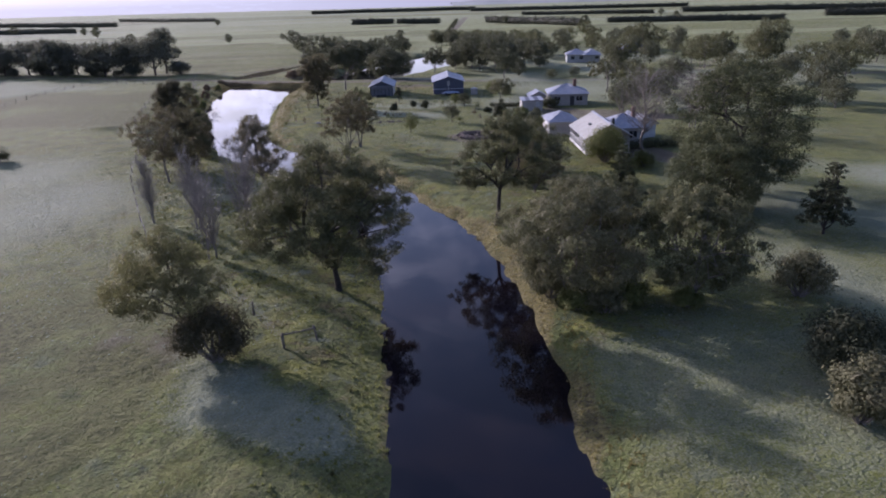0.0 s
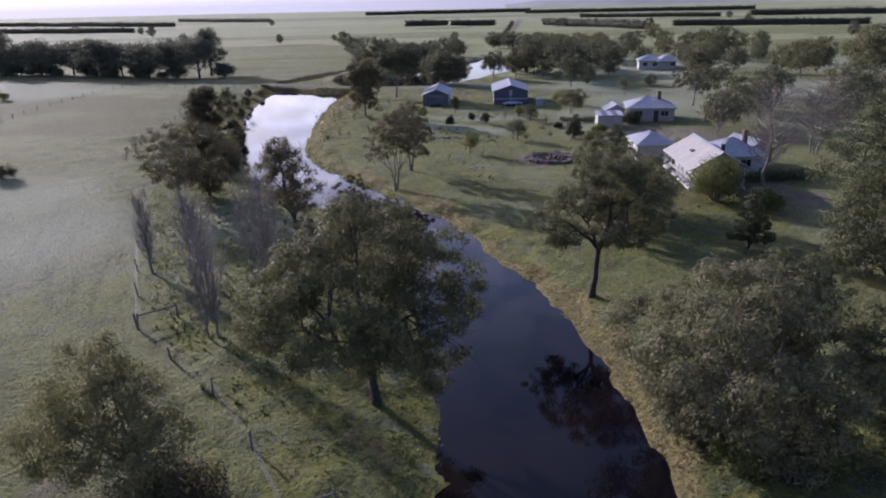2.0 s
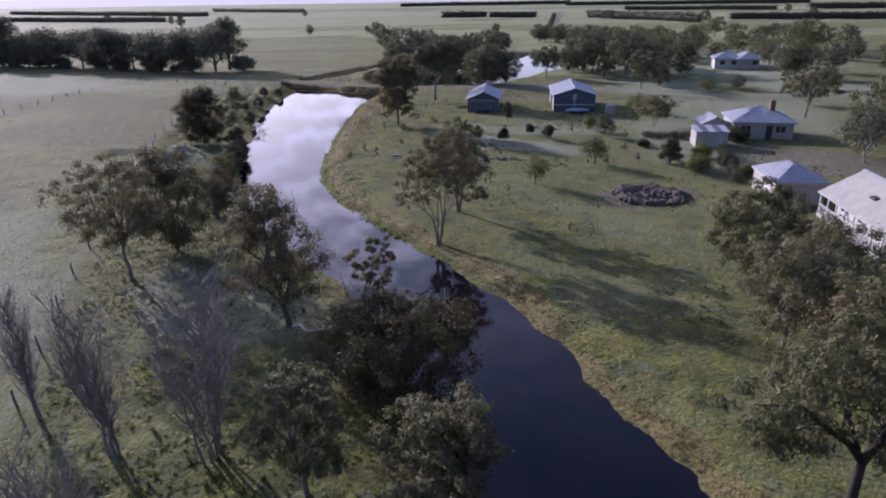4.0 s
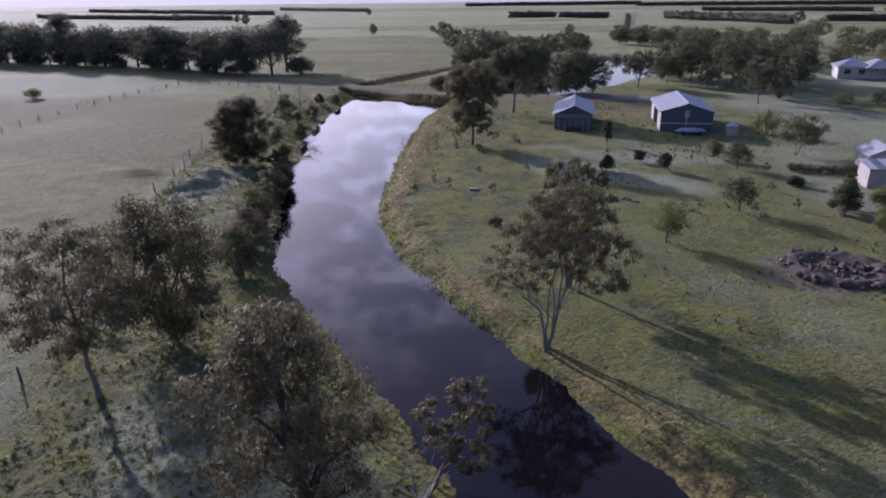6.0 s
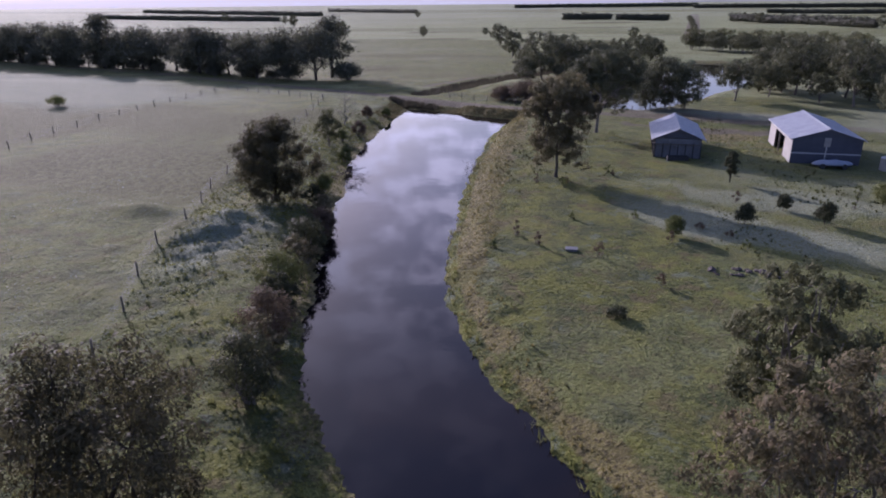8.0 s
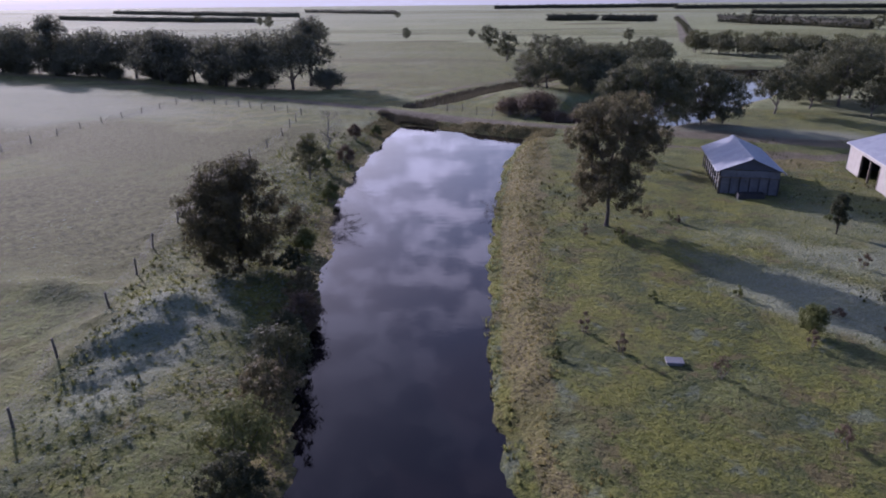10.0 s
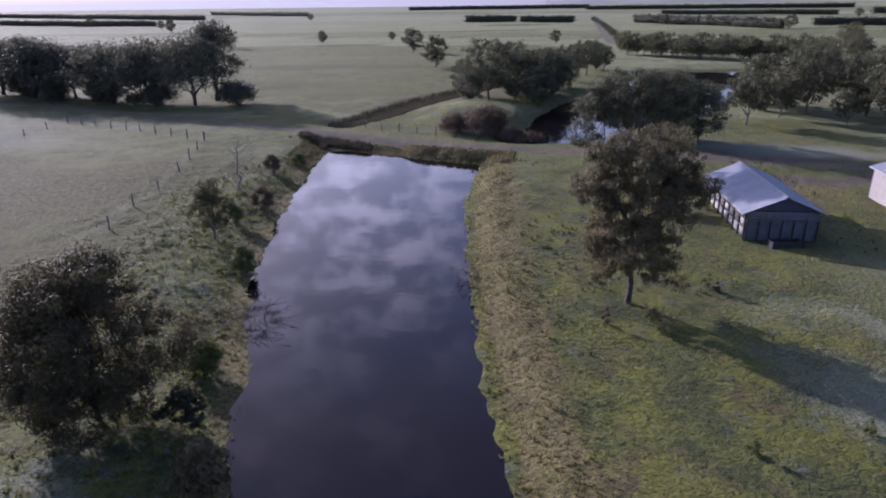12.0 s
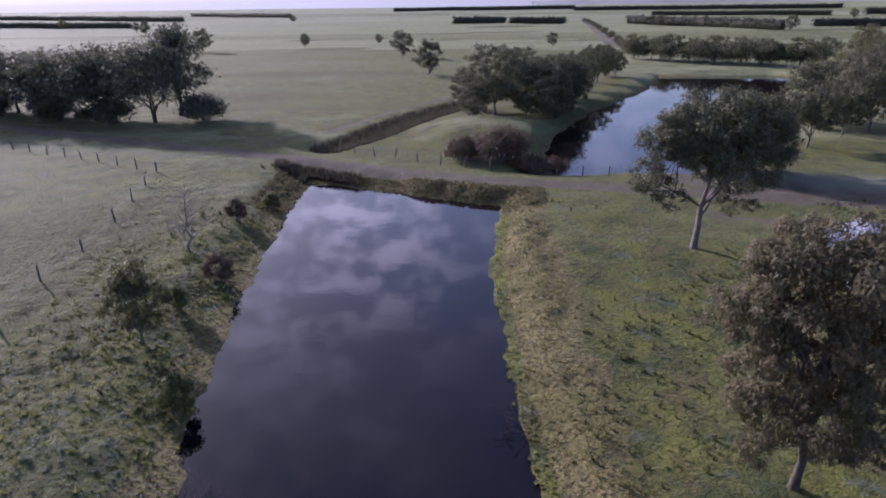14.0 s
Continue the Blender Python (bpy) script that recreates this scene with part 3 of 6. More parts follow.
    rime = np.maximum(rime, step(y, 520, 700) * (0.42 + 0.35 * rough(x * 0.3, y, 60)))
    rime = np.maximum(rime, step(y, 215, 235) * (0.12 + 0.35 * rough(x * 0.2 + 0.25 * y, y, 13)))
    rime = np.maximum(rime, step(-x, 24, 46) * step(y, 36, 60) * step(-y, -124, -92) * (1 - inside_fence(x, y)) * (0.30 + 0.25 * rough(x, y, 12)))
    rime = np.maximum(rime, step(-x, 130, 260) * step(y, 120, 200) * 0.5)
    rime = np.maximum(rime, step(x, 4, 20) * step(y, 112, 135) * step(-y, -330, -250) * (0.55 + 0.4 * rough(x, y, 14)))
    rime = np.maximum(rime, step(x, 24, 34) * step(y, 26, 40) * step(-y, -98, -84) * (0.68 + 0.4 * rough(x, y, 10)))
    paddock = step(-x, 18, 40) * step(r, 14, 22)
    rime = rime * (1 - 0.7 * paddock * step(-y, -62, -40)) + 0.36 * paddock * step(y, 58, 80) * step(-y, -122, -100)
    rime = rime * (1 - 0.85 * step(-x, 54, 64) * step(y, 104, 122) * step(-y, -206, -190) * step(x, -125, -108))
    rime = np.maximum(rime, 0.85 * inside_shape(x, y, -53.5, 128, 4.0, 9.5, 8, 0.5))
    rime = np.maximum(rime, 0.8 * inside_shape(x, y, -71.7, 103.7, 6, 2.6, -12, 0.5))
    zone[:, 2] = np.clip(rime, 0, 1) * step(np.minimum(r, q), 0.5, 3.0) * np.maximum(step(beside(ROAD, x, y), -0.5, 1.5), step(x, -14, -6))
    # lush grass on the lawns, along the water and below the trees
    lush = 0.85 * inside_shape(x, y, -26, 157, 15, 38, 8, 0.7) + 0.55 * inside_shape(x, y, -2, 100, 18, 14, -30, 0.5)
    lush = np.maximum(lush, 0.75 * inside_shape(x, y, 14, 46, 8, 6, 0, 0.6)) + 0.55 * inside_shape(x, y, 24, 92, 9, 12, 0, 0.5)
    lush = np.maximum(lush, 0.7 * inside_shape(x, y, -13, 55, 8, 12, 30, 0.6))
    # darker grass tone put in for tree shade on this lawn
    lush = np.maximum(lush, 0.75 * inside_shape(x, y, 6, 81, 9, 7, -40, 0.6))
    lush = np.maximum(lush, 0.7 * inside_shape(x, y, -36, 96, 5, 4, 0, 0.5))
    lush = np.maximum(lush, 0.75 * inside_shape(x, y, -4, 180, 9, 6, 0, 0.5))
    lush = np.maximum(lush, 0.9 * inside_shape(x, y, -54, 138, 5.5, 4, 0, 0.5))
    meadow = inside_fence(x, y) * step(y, 40, 52) * step(-y, -196, -180)
    lush = np.maximum(lush, meadow * (0.62 + 0.35 * rough(x, y, 6)))
    lush = np.maximum(lush, 1.1 * right * step(-r, -2.0, -1.0) * step(y, 70, 90))
    strip = (1 - right) * step(-r, -15, -9) * step(y, 20, 40) * (1 - 0.7 * step(y, 118, 135))
    lush = np.maximum(lush, (0.5 + 0.12 * step(-y, -118, -95)) * strip)
    beyond = step(y, 206, 222) * step(-y, -360, -335)
    lush = np.maximum(lush, beyond * (0.30 + 0.45 * rough(x * 0.2 + 0.2 * y, y, 17)))
    kind[:, 0] = np.clip(lush + 0.28 * rough(x, y, 5), 0, 1)
    # paler fields far off, in strips
    far = 0.9 * step(y, 212, 230) * step(-x, -160, -40) + step(y, 345, 385)
    strips = 0.5 + 0.5 * rough(x * 0.25 + y * 0.1, y, 75)
    grazed = step(y, 236, 262) * step(-(y - 412 + 0.14 * (x + 80)), -6, 2) * step(-x, -5, 25)      # a darker grazed paddock before the pale ones
    kind[:, 1] = np.clip(np.clip(far, 0, 1) * (0.5 + 0.6 * strips) * (1 - 0.8 * grazed), 0, 1)
    # paddock after paddock, each mown or grazed another way, with rank grass along the fences between them
    lines = np.zeros(len(x))
    for k, (fy, slope, thick) in enumerate(((412, -0.14, 3.5), (474, -0.22, 4), (545, -0.10, 6), (640, -0.20, 8), (790, -0.05, 10), (1000, -0.18, 16), (1350, -0.1, 26), (1900, -0.1, 50))):
        past = y - fy - slope * (x + 80)
        kind[:, 1] = np.where(past > 0, (0.95, 0.35, 0.8, 0.5, 1.0, 0.3, 0.9, 0.6)[k] + 0.15 * strips, kind[:, 1])
        lines = np.maximum(lines, 0.9 * step(-np.abs(past), -thick, -0.4 * thick) * step(rough(x * 0.3, y * 0 + fy, 40), -0.7, -0.2))
    kind[:, 1] = np.clip(kind[:, 1], 0, 1)
    # dark weeds on the causeway's flank, by the ditch and along the old fence; shade painted on the lawn
    weeds = np.maximum(step(-river_edge(x, y), -7.0, -1.0) * step(y, 195, 199), step(-beside(DITCH, x, y), -2.0, 0.5))
    weeds = np.maximum(weeds, lines * step(y, 380, 400))
    weeds = np.maximum(weeds, 0.75 * inside_shape(x, y, -112, 186, 5, 34, 4, 0.6))
    weeds = np.maximum(weeds, 0.9 * inside_shape(x, y, -95, 270, 11, 3.5, -8, 0.4))
    weeds = np.maximum(weeds, 0.7 * inside_shape(x, y, -60, 208, 7, 3, -25, 0.5))
    weeds = np.maximum(weeds, step(y, 118, 145) * step(-x, 56, 66) * step(-y, -204, -190) * (0.66 + 0.4 * rough(x, y, 15)))
    weeds = np.maximum(weeds, 0.6 * inside_shape(x, y, -58, 129, 3.5, 3, 0, 0.6))
    weeds = np.maximum(weeds, grazed * (0.20 + 0.55 * rough(x * 0.12 + 0.3 * y, y, 9)))
    weeds = np.maximum(weeds, beyond * (0.18 + 0.5 * rough(x * 0.15 + 0.25 * y, y + 40, 11)))
    weeds = np.maximum(weeds, step(-x, 12, 22) * step(-y, -66, -46) * step(r, 9, 14) * (0.56 + 0.3 * rough(x, y, 4)))
    # no weeds here: scrub tone painted for long shade streaks across the lawn
    weeds = np.maximum(weeds, 0.9 * inside_shape(x, y, 4, 84, 17, 13, -42, 0.5) * step(r, 3, 6) * (0.5 + 0.45 * rough(x, y, 3.5)))
    # narrow paths worn by stock, winding up the paddock
    for k in range(6):
        weeds = np.maximum(weeds, worn_path(x, y, k))
    kind[:, 2] = np.clip(weeds, 0, 1) * step(beside(ROAD, x, y), 0.0, 1.0)
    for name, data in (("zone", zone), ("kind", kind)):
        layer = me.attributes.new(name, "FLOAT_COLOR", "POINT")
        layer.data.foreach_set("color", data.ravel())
    return tagged(new("ground", me), "frosty green winter pasture with worn tracks and dry grass banks", "ground", kind="structure")


ground = build_ground()


def build_water(name, line, low, high, label):
    """A level sheet of water that runs a little under its banks."""
    keep = line[(line[:, 1] > low) & (line[:, 1] < high)]
    along = np.gradient(keep[:, :2], axis=0)
    along /= np.linalg.norm(along, axis=1)[:, None]
    across = np.stack([along[:, 1], -along[:, 0]], axis=1)
    rows = [np.column_stack([keep[:, :2] + across * (keep[:, 2:3] + 1.6) * f, np.full(len(keep), -1.0)]) for f in np.linspace(-1, 1, 5)]
    verts = np.stack(rows, axis=1).reshape(-1, 3)
    i, j = np.meshgrid(np.arange(len(keep) - 1), np.arange(4), indexing="ij")
    a = (i * 5 + j).ravel()
    me = mesh_from(name, verts, np.stack([a, a + 1, a + 6, a + 5], axis=1), WATER)
    return tagged(new(name, me), label, "water", kind="structure")


build_water("water", RIVER, -58, 206, "still dark river water mirroring clouds between grassy banks")
build_water("water", POND, 207, 318, "still pond water mirroring pale sky behind the causeway")


# ---- trees ----
def envelope(form, u):
    """Crown radius, 0 to 1, at the height u within the crown."""
    if form == "cone":
        return max(0.06, (1 - u) ** 0.85)
    if form == "tall":
        return (0.55 + 0.45 * math.sin(math.pi * min(1, u * 1.3))) * (1 - max(0, u - 0.55) ** 1.6 * 2.6)
    if form == "umbrella":
        return max(0.3, math.cos(0.5 * math.pi * u) ** 0.6)
    if form == "flat":
        return 0.35 + 0.65 * math.sin(math.pi * (0.15 + 0.72 * u))
    return max(0.18, math.sin(math.pi * (0.16 + 0.74 * u)))


def leaf_cloud(rs, centres, radii, count, leaf, squash=0.75, droop=0.7, hollow=0.35, slim=0.42):
    """Corners and faces of many single leaves in clumps."""
    count, leaf = int(count * 1.15), leaf * 1.05
    share = radii ** 2 / np.sum(radii ** 2)
    which = rs.choice(len(centres), size=count, p=share)
    way_out = rs.normal(size=(count, 3))
    way_out /= np.linalg.norm(way_out, axis=1)[:, None]
    depth = hollow + (1 - hollow) * rs.rand(count) ** 0.55
    depth *= 1 + 0.22 * np.sin(way_out[:, 0] * 7 + which) * np.sin(way_out[:, 1] * 6 + 2 * which)
    depth = np.where(rs.rand(count) < 0.24, depth * (1.1 + 0.55 * rs.rand(count)), depth)
    p = centres[which] + way_out * (radii[which] * depth)[:, None] * np.array([1, 1, squash])
    middle = centres.mean(axis=0)
    out = (p - middle) / (np.abs(p - middle).max(axis=0) + 1e-6)
    face = way_out + 0.5 * out + np.array([0, 0, 0.35]) + 0.45 * rs.normal(size=(count, 3))    # leaves lie along the clump's skin
    face /= np.linalg.norm(face, axis=1)[:, None]
    a = rs.normal(size=(count, 3)) + np.array([0, 0, -droop * 2.2])
    a -= face * np.sum(a * face, axis=1)[:, None]
    a /= np.linalg.norm(a, axis=1)[:, None] + 1e-9
    b = np.cross(a, face)
    size = (leaf * (0.6 + 0.8 * rs.rand(count)))[:, None]
    verts = np.stack([p - a * size * 0.5 - b * size * slim * 0.5, p - a * size * 0.5 + b * size * slim * 0.5, p + a * size * 0.5], axis=1).reshape(-1, 3)
    return verts, np.arange(count * 3).reshape(-1, 3)


def crown_mesh(cloud, material):
    return mesh_from("crown", *cloud, material)


def bent(rs, start, stop, bow, steps=5, waver=0.035):
    """A limb's path from start to stop, sagging outwards first and wavering a little."""
    f = np.linspace(0, 1, steps)[:, None]
    path = start + (stop - start) * f + np.array([0, 0, bow]) * np.sin(np.pi * f)
    path[1:-1] += rs.normal(size=(steps - 2, 3)) * np.linalg.norm(stop - start) * waver
    return path


def build_tree(name, x, y, h, r, seed, label, leaf_mat, bark=None, full=1.0, form="dome", bole=0.3, clumps=16, size=0.36, leaves=12000, leaf=0.26,
               lean=(0, 0), squash=0.75, droop=0.7, hollow=0.35, stems=1, group="", category="tree", flare=1.0, masses=(), tuft=0.88):
    """A tree: tapered trunk, forked limbs, twigs and a crown of single leaves in clumps with gaps."""
    rs = np.random.RandomState(seed)
    root = base(name, x, y, at(x, y) - 0.05, 0, label, category, group)
    bark = bark or BARK
    low, leaning = bole * h, np.array([lean[0], lean[1], 0.0])
    centres, radii, small, small_r = [], [], [], []
    for k in range(len(masses) or clumps):
        u = (k + rs.rand()) / clumps
        rc = r * size * (0.7 + 0.6 * rs.rand()) * (1.0 if form != "cone" else 0.55 + 0.6 * (1 - u))
        reach = max(0.0, envelope(form, u) * r - 0.6 * rc) * (0.45 + 0.55 * math.sqrt(rs.rand()))
        a = k * 2.39996 + rs.rand() * 0.9
        zc = low + rc * squash * 0.6 + (h - low - rc * squash * 1.45) * u
        c = np.array([math.cos(a) * reach, math.sin(a) * reach, zc]) + leaning * min(1, zc / h)
        if masses:
            c, rc = np.array(masses[k][:3], float), masses[k][3]
        centres.append(c), radii.append(rc)
        for _ in range(13 if not masses else 17):
            away = rs.normal(size=3)
            away *= (0.75 + 0.35 * rs.rand()) * rc / np.linalg.norm(away)
            small.append(c + away * np.array([1.05, 1.05, squash * 0.85]) + np.array([0, 0, 0.08 * rc])), small_r.append(full * rc * tuft * (0.21 + 0.25 * rs.rand()))
    centres, radii, small, small_r = np.array(centres), np.array(radii), np.array(small), np.array(small_r)
    top = centres[np.argmax(centres[:, 2])]
    thick = 0.020 * h * flare
    forks = []
    for s in range(stems):
        off = np.array([0.0, 0.0, 0.0]) if stems == 1 else np.array([math.cos(s * 2.1), math.sin(s * 2.1), 0]) * 0.12
        goal = top if s == 0 else centres[rs.randint(len(centres))]
        hub = np.array([goal[0] * 0.12, goal[1] * 0.12, low * 0.85]) + leaning * bole * 0.8 + off * 3
        path = np.vstack([bent(rs, off + np.array([0, 0, -0.3]), hub, 0.0, 5, 0.016), bent(rs, hub, goal, 0.2, 5, 0.025)[1:]])
        taper = thick / math.sqrt(stems) * np.array([1.55, 1.05, 0.95, 0.85, 0.75, 0.55, 0.4, 0.25, 0.1])
        under("trunk", smooth(mesh_from("trunk", *tube(path, taper, 8), bark)), root)
        forks.append(path)
    sectors = max(3, min(7, len(centres) // 2))
    pieces = []
    order = np.argsort(np.arctan2(centres[:, 1] - leaning[1] * 0.6, centres[:, 0] - leaning[0] * 0.6))
    for chunk in np.array_split(order, sectors):
        if len(chunk) == 0:
            continue
        outer = chunk[np.argmax(np.linalg.norm(centres[chunk, :2], axis=1))]
        spine = forks[rs.randint(len(forks))]
        fits = [k for k in range(2, 7) if spine[k][2] < 0.8 * centres[outer][2]] or [2]
        root_at = spine[fits[max(0, len(fits) - 1 - rs.randint(2))]]
        limb = bent(rs, root_at, centres[outer], 0.06 * h, 6)
        under("limb", smooth(mesh_from("limb", *tube(limb, thick * np.array([0.5, 0.42, 0.34, 0.26, 0.18, 0.06]) / math.sqrt(stems), 6 if leaves > 6000 else 4), bark)), root)
        for c in chunk:
            if c != outer:
                pieces.append(tube(bent(rs, limb[2 + rs.randint(2)], centres[c], 0.02 * h, 5), thick * np.array([0.26, 0.21, 0.16, 0.11, 0.04]), 5 if leaves > 6000 else 3))
            for _ in range(3 if leaves > 6000 else 0):
                tip = centres[c] + rs.normal(size=3) * radii[c] * np.array([0.6, 0.6, 0.4])
                pieces.append(tube(bent(rs, centres[c] * 0.8 + limb[3] * 0.2, tip, 0.05, 4), thick * np.array([0.12, 0.09, 0.06, 0.02]), 4))
    if pieces:
        tagged(under("bough_spray", smooth(mesh_from("bough_spray", *gathered(pieces), bark)), root), kind="stuff")
    under("crown", crown_mesh(leaf_cloud(rs, small, small_r, leaves, leaf, squash, droop, hollow), leaf_mat), root)
    return root


def build_bare(name, x, y, h, r, seed, label, upright=0.8, branches=46, group="", bark=None, stems=1, bole=0.12):
    """A leafless tree: stems, rising branches and fine twigs."""
    rs = np.random.RandomState(seed)
    root = base(name, x, y, at(x, y) - 0.05, 0, label, "tree", group)
    bark = bark or TWIG
    thick = 0.016 * h
    spines = []
    for s in range(stems):
        off = np.array([rs.normal() * 0.35, rs.normal() * 0.35, 0]) if stems > 1 else np.zeros(3)
        goal = off * 2.2 + np.array([rs.normal() * r * 0.15, rs.normal() * r * 0.15, h * (1 if s == 0 else 0.75 + 0.2 * rs.rand())])
        path = bent(rs, off + np.array([0, 0, -0.3]), goal, 0.0, 9)
        path[1:-1] = 0.5 * path[1:-1] + 0.5 * (path[0] + (path[-1] - path[0]) * np.linspace(0, 1, 9)[1:-1, None])
        under("trunk", smooth(mesh_from("trunk", *tube(path, thick / math.sqrt(stems) * np.linspace(1.25, 0.08, 9), 7), bark)), root)
        spines.append(path)
    boughs, twigs = [], []
    for k in range(branches):
        spine = spines[k % stems]
        u = bole + (0.92 - bole) * (k + rs.rand()) / branches
        i = min(7, int(u * 8))
        start = spine[i] + (spine[i + 1] - spine[i]) * (u * 8 - i)
        a = k * 2.39996 + rs.rand()
        long_ = h * (0.42 - 0.30 * u) * (0.7 + 0.5 * rs.rand())
        out = min(r, long_ * (1 - upright) * 1.6 + 0.25 * r)
        tip = start + np.array([math.cos(a) * out, math.sin(a) * out, long_ * upright])
        bough = bent(rs, start, tip, -0.08 * long_, 5)
        boughs.append(tube(bough, thick * (0.30 - 0.16 * u) * np.array([1, 0.8, 0.6, 0.4, 0.15]), 4))
        for _ in range(11):
            j = 1 + rs.randint(4)
            end_ = bough[j] + (tip - start) * (0.28 + 0.2 * rs.rand()) + rs.normal(size=3) * 0.13 * long_
            twigs.append(tube(bent(rs, bough[j], end_, 0, 3), (0.006 + 0.045 * thick) * np.array([1.0, 0.7, 0.3]), 3))
    for bough_mesh in boughs:
        under("branch", smooth(mesh_from("branch", *bough_mesh, bark)), root)
    tagged(under("twig_spray", mesh_from("twig_spray", *gathered(twigs), bark), root), kind="stuff")
    return root


def build_bush(name, x, y, h, r, seed, label, leaf_mat, leaves=2200, leaf=0.2, clumps=9, group="", droop=0.3):
    """A bush: short stems from the ground and leafy clumps."""
    rs = np.random.RandomState(seed)
    root = base(name, x, y, at(x, y) - 0.05, 0, label, "bush", group)
    centres, radii = [], []
    for k in range(clumps):
        u = (k + rs.rand()) / clumps
        rc = min(r, h) * 0.42 * (0.75 + 0.5 * rs.rand())
        reach = max(0.0, r * max(0.25, math.sin(math.pi * (0.22 + 0.68 * u))) - 0.75 * rc)
        a = k * 2.39996 + rs.rand()
        centres.append((math.cos(a) * reach, math.sin(a) * reach, 0.12 * h + rc * 0.5 + (0.88 * h - rc * 1.35) * u)), radii.append(rc)
    centres, radii = np.array(centres), np.array(radii)
    stems = [tube(bent(rs, np.array([0, 0, -0.2]) + rs.normal(size=3) * np.array([0.1, 0.1, 0]), c, 0.0, 4), 0.018 * h * np.array([1.3, 0.9, 0.6, 0.2]), 5) for c in centres]
    under("stem", smooth(mesh_from("stem", *gathered(stems), BARK)), root)
    under("crown", crown_mesh(leaf_cloud(rs, centres, radii, leaves, leaf, 0.85, droop, 0.3, 0.5), leaf_mat), root)
    return root


def again(proto, x, y, s, turn, tall=1.0):
    """A copy of a tree at another place, turned and scaled."""
    return copy_thing(proto, pose(x, y, at(x, y) - 0.05, 0, 0, turn) @ Matrix.Diagonal((s, s, s * tall, 1)))


# by the river's near reach
wattle = ((-4.4, 3.8, 5.9, 1.6), (-2.8, 3.0, 5.3, 1.4), (-6.0, 3.2, 4.4, 1.5), (-5.4, 4.8, 4.8, 1.4), (-3.4, 1.8, 4.2, 1.4), (-1.6, 2.2, 4.6, 1.4), (-6.6, 2.4, 2.8, 1.1), (-4.6, 1.6, 2.8, 1.1), (-0.9, 0.9, 3.8, 1.2), (-7.2, 3.8, 3.4, 1.1), (0.3, 1.6, 4.6, 1.2), (-4.2, 4.4, 7.0, 1.2), (-2.0, 3.4, 6.4, 1.2), (-0.4, 2.6, 5.6, 1.0))
build_tree("wattle_tree", -17.4, 41.3, 8.4, 4.4, 11, "open wattle tree leaning over frosty pasture", LEAF_WATTLE, BARK_DARK, full=1.3, bole=0.3, leaves=22000, leaf=0.16, stems=2, hollow=0.1, tuft=1.1,
           masses=[(mx + 1.8, my - 3.2, mz + 1.3, mr) for mx, my, mz, mr in wattle])
build_bush("dark_bush", -15.7, 39.8, 4.7, 2.8, 12, "dense dark green bush below a wattle tree", LEAF_CASUARINA, 9000, 0.2, 13)
build_tree("gum_tree", -8.6, 51.2, 13.2, 7.3, 13, "tall spreading gum tree on the river bank", LEAF_GUM, BARK_DARK, 1.28, bole=0.24, clumps=28, size=0.26, leaves=52000, leaf=0.19, hollow=0.3,
           masses=((-0.8, 0.2, 11.6, 1.7), (-2.2, 0.9, 10.2, 1.7), (-3.9, -0.4, 8.8, 1.9), (-5.6, 0.6, 6.9, 2.1), (-6.3, -0.9, 5.2, 1.6), (2.0, 0.8, 9.9, 1.7), (4.6, 0.2, 10.2, 1.4), (3.9, -1.0, 7.4, 1.8), (5.2, 0.9, 6.0, 1.3),
                   (0.2, -1.8, 8.0, 2.0), (-1.6, -2.2, 5.6, 1.7), (2.2, -1.4, 4.3, 1.6), (0.6, 2.4, 7.8, 2.0), (-2.6, 2.2, 7.0, 1.8), (3.0, 2.2, 8.2, 1.6), (2.9, -0.6, 2.4, 1.0), (-0.3, -1.2, 3.6, 1.2), (1.0, -2.4, 6.2, 1.5), (-3.2, -1.8, 4.4, 1.3), (4.4, -0.8, 4.4, 1.4), (3.6, -1.6, 3.0, 1.1), (1.6, 0.9, 11.2, 1.4), (-4.8, -1.4, 6.6, 1.6), (5.6, 0.4, 8.2, 1.2)))
build_tree("gum_tree", -12.8, 75.2, 6.9, 5.0, 14, "dense dark olive gum tree beside the dark water", LEAF_CASUARINA, BARK, 1.3, bole=0.06, clumps=24, size=0.3, leaves=26000, leaf=0.2)
build_tree("gum_tree", -9.2, 66.8, 6.2, 3.2, 15, "sunlit gum tree with pale leaf tips on the bank", LEAF_OLIVE, BARK_PALE, bole=0.2, clumps=14, size=0.36, leaves=15000, leaf=0.2)
build_tree("gum_tree", -15.6, 66.5, 7.2, 2.6, 16, "small gum tree with pale leaf tips behind poplars", LEAF_OLIVE, BARK_PALE, bole=0.2, clumps=10, size=0.38, leaves=9000, leaf=0.2)
for k, (px, py, ph, pr, ps) in enumerate([(-32.3, 71.2, 7.4, 1.0, 1), (-22.0, 59.2, 8.9, 2.2, 4), (-20.9, 68.8, 10.2, 3.0, 7), (-25.8, 68.8, 9.4, 1.8, 3)]):
    build_bare("poplar_tree", px, py, ph, pr, 30 + k, "leafless upright poplar in long grass by the fence", 0.9, 90, "bare poplars", stems=ps)
build_tree("gum_tree", -21.5, 82.1, 10.2, 3.5, 17, "slender russet gum tree on the river bank", LEAF_RUST, BARK_MID, 1.2, "tall", bole=0.2, clumps=18, size=0.38, leaves=17000, leaf=0.2, lean=(-1.7, 0.5), droop=1.0)
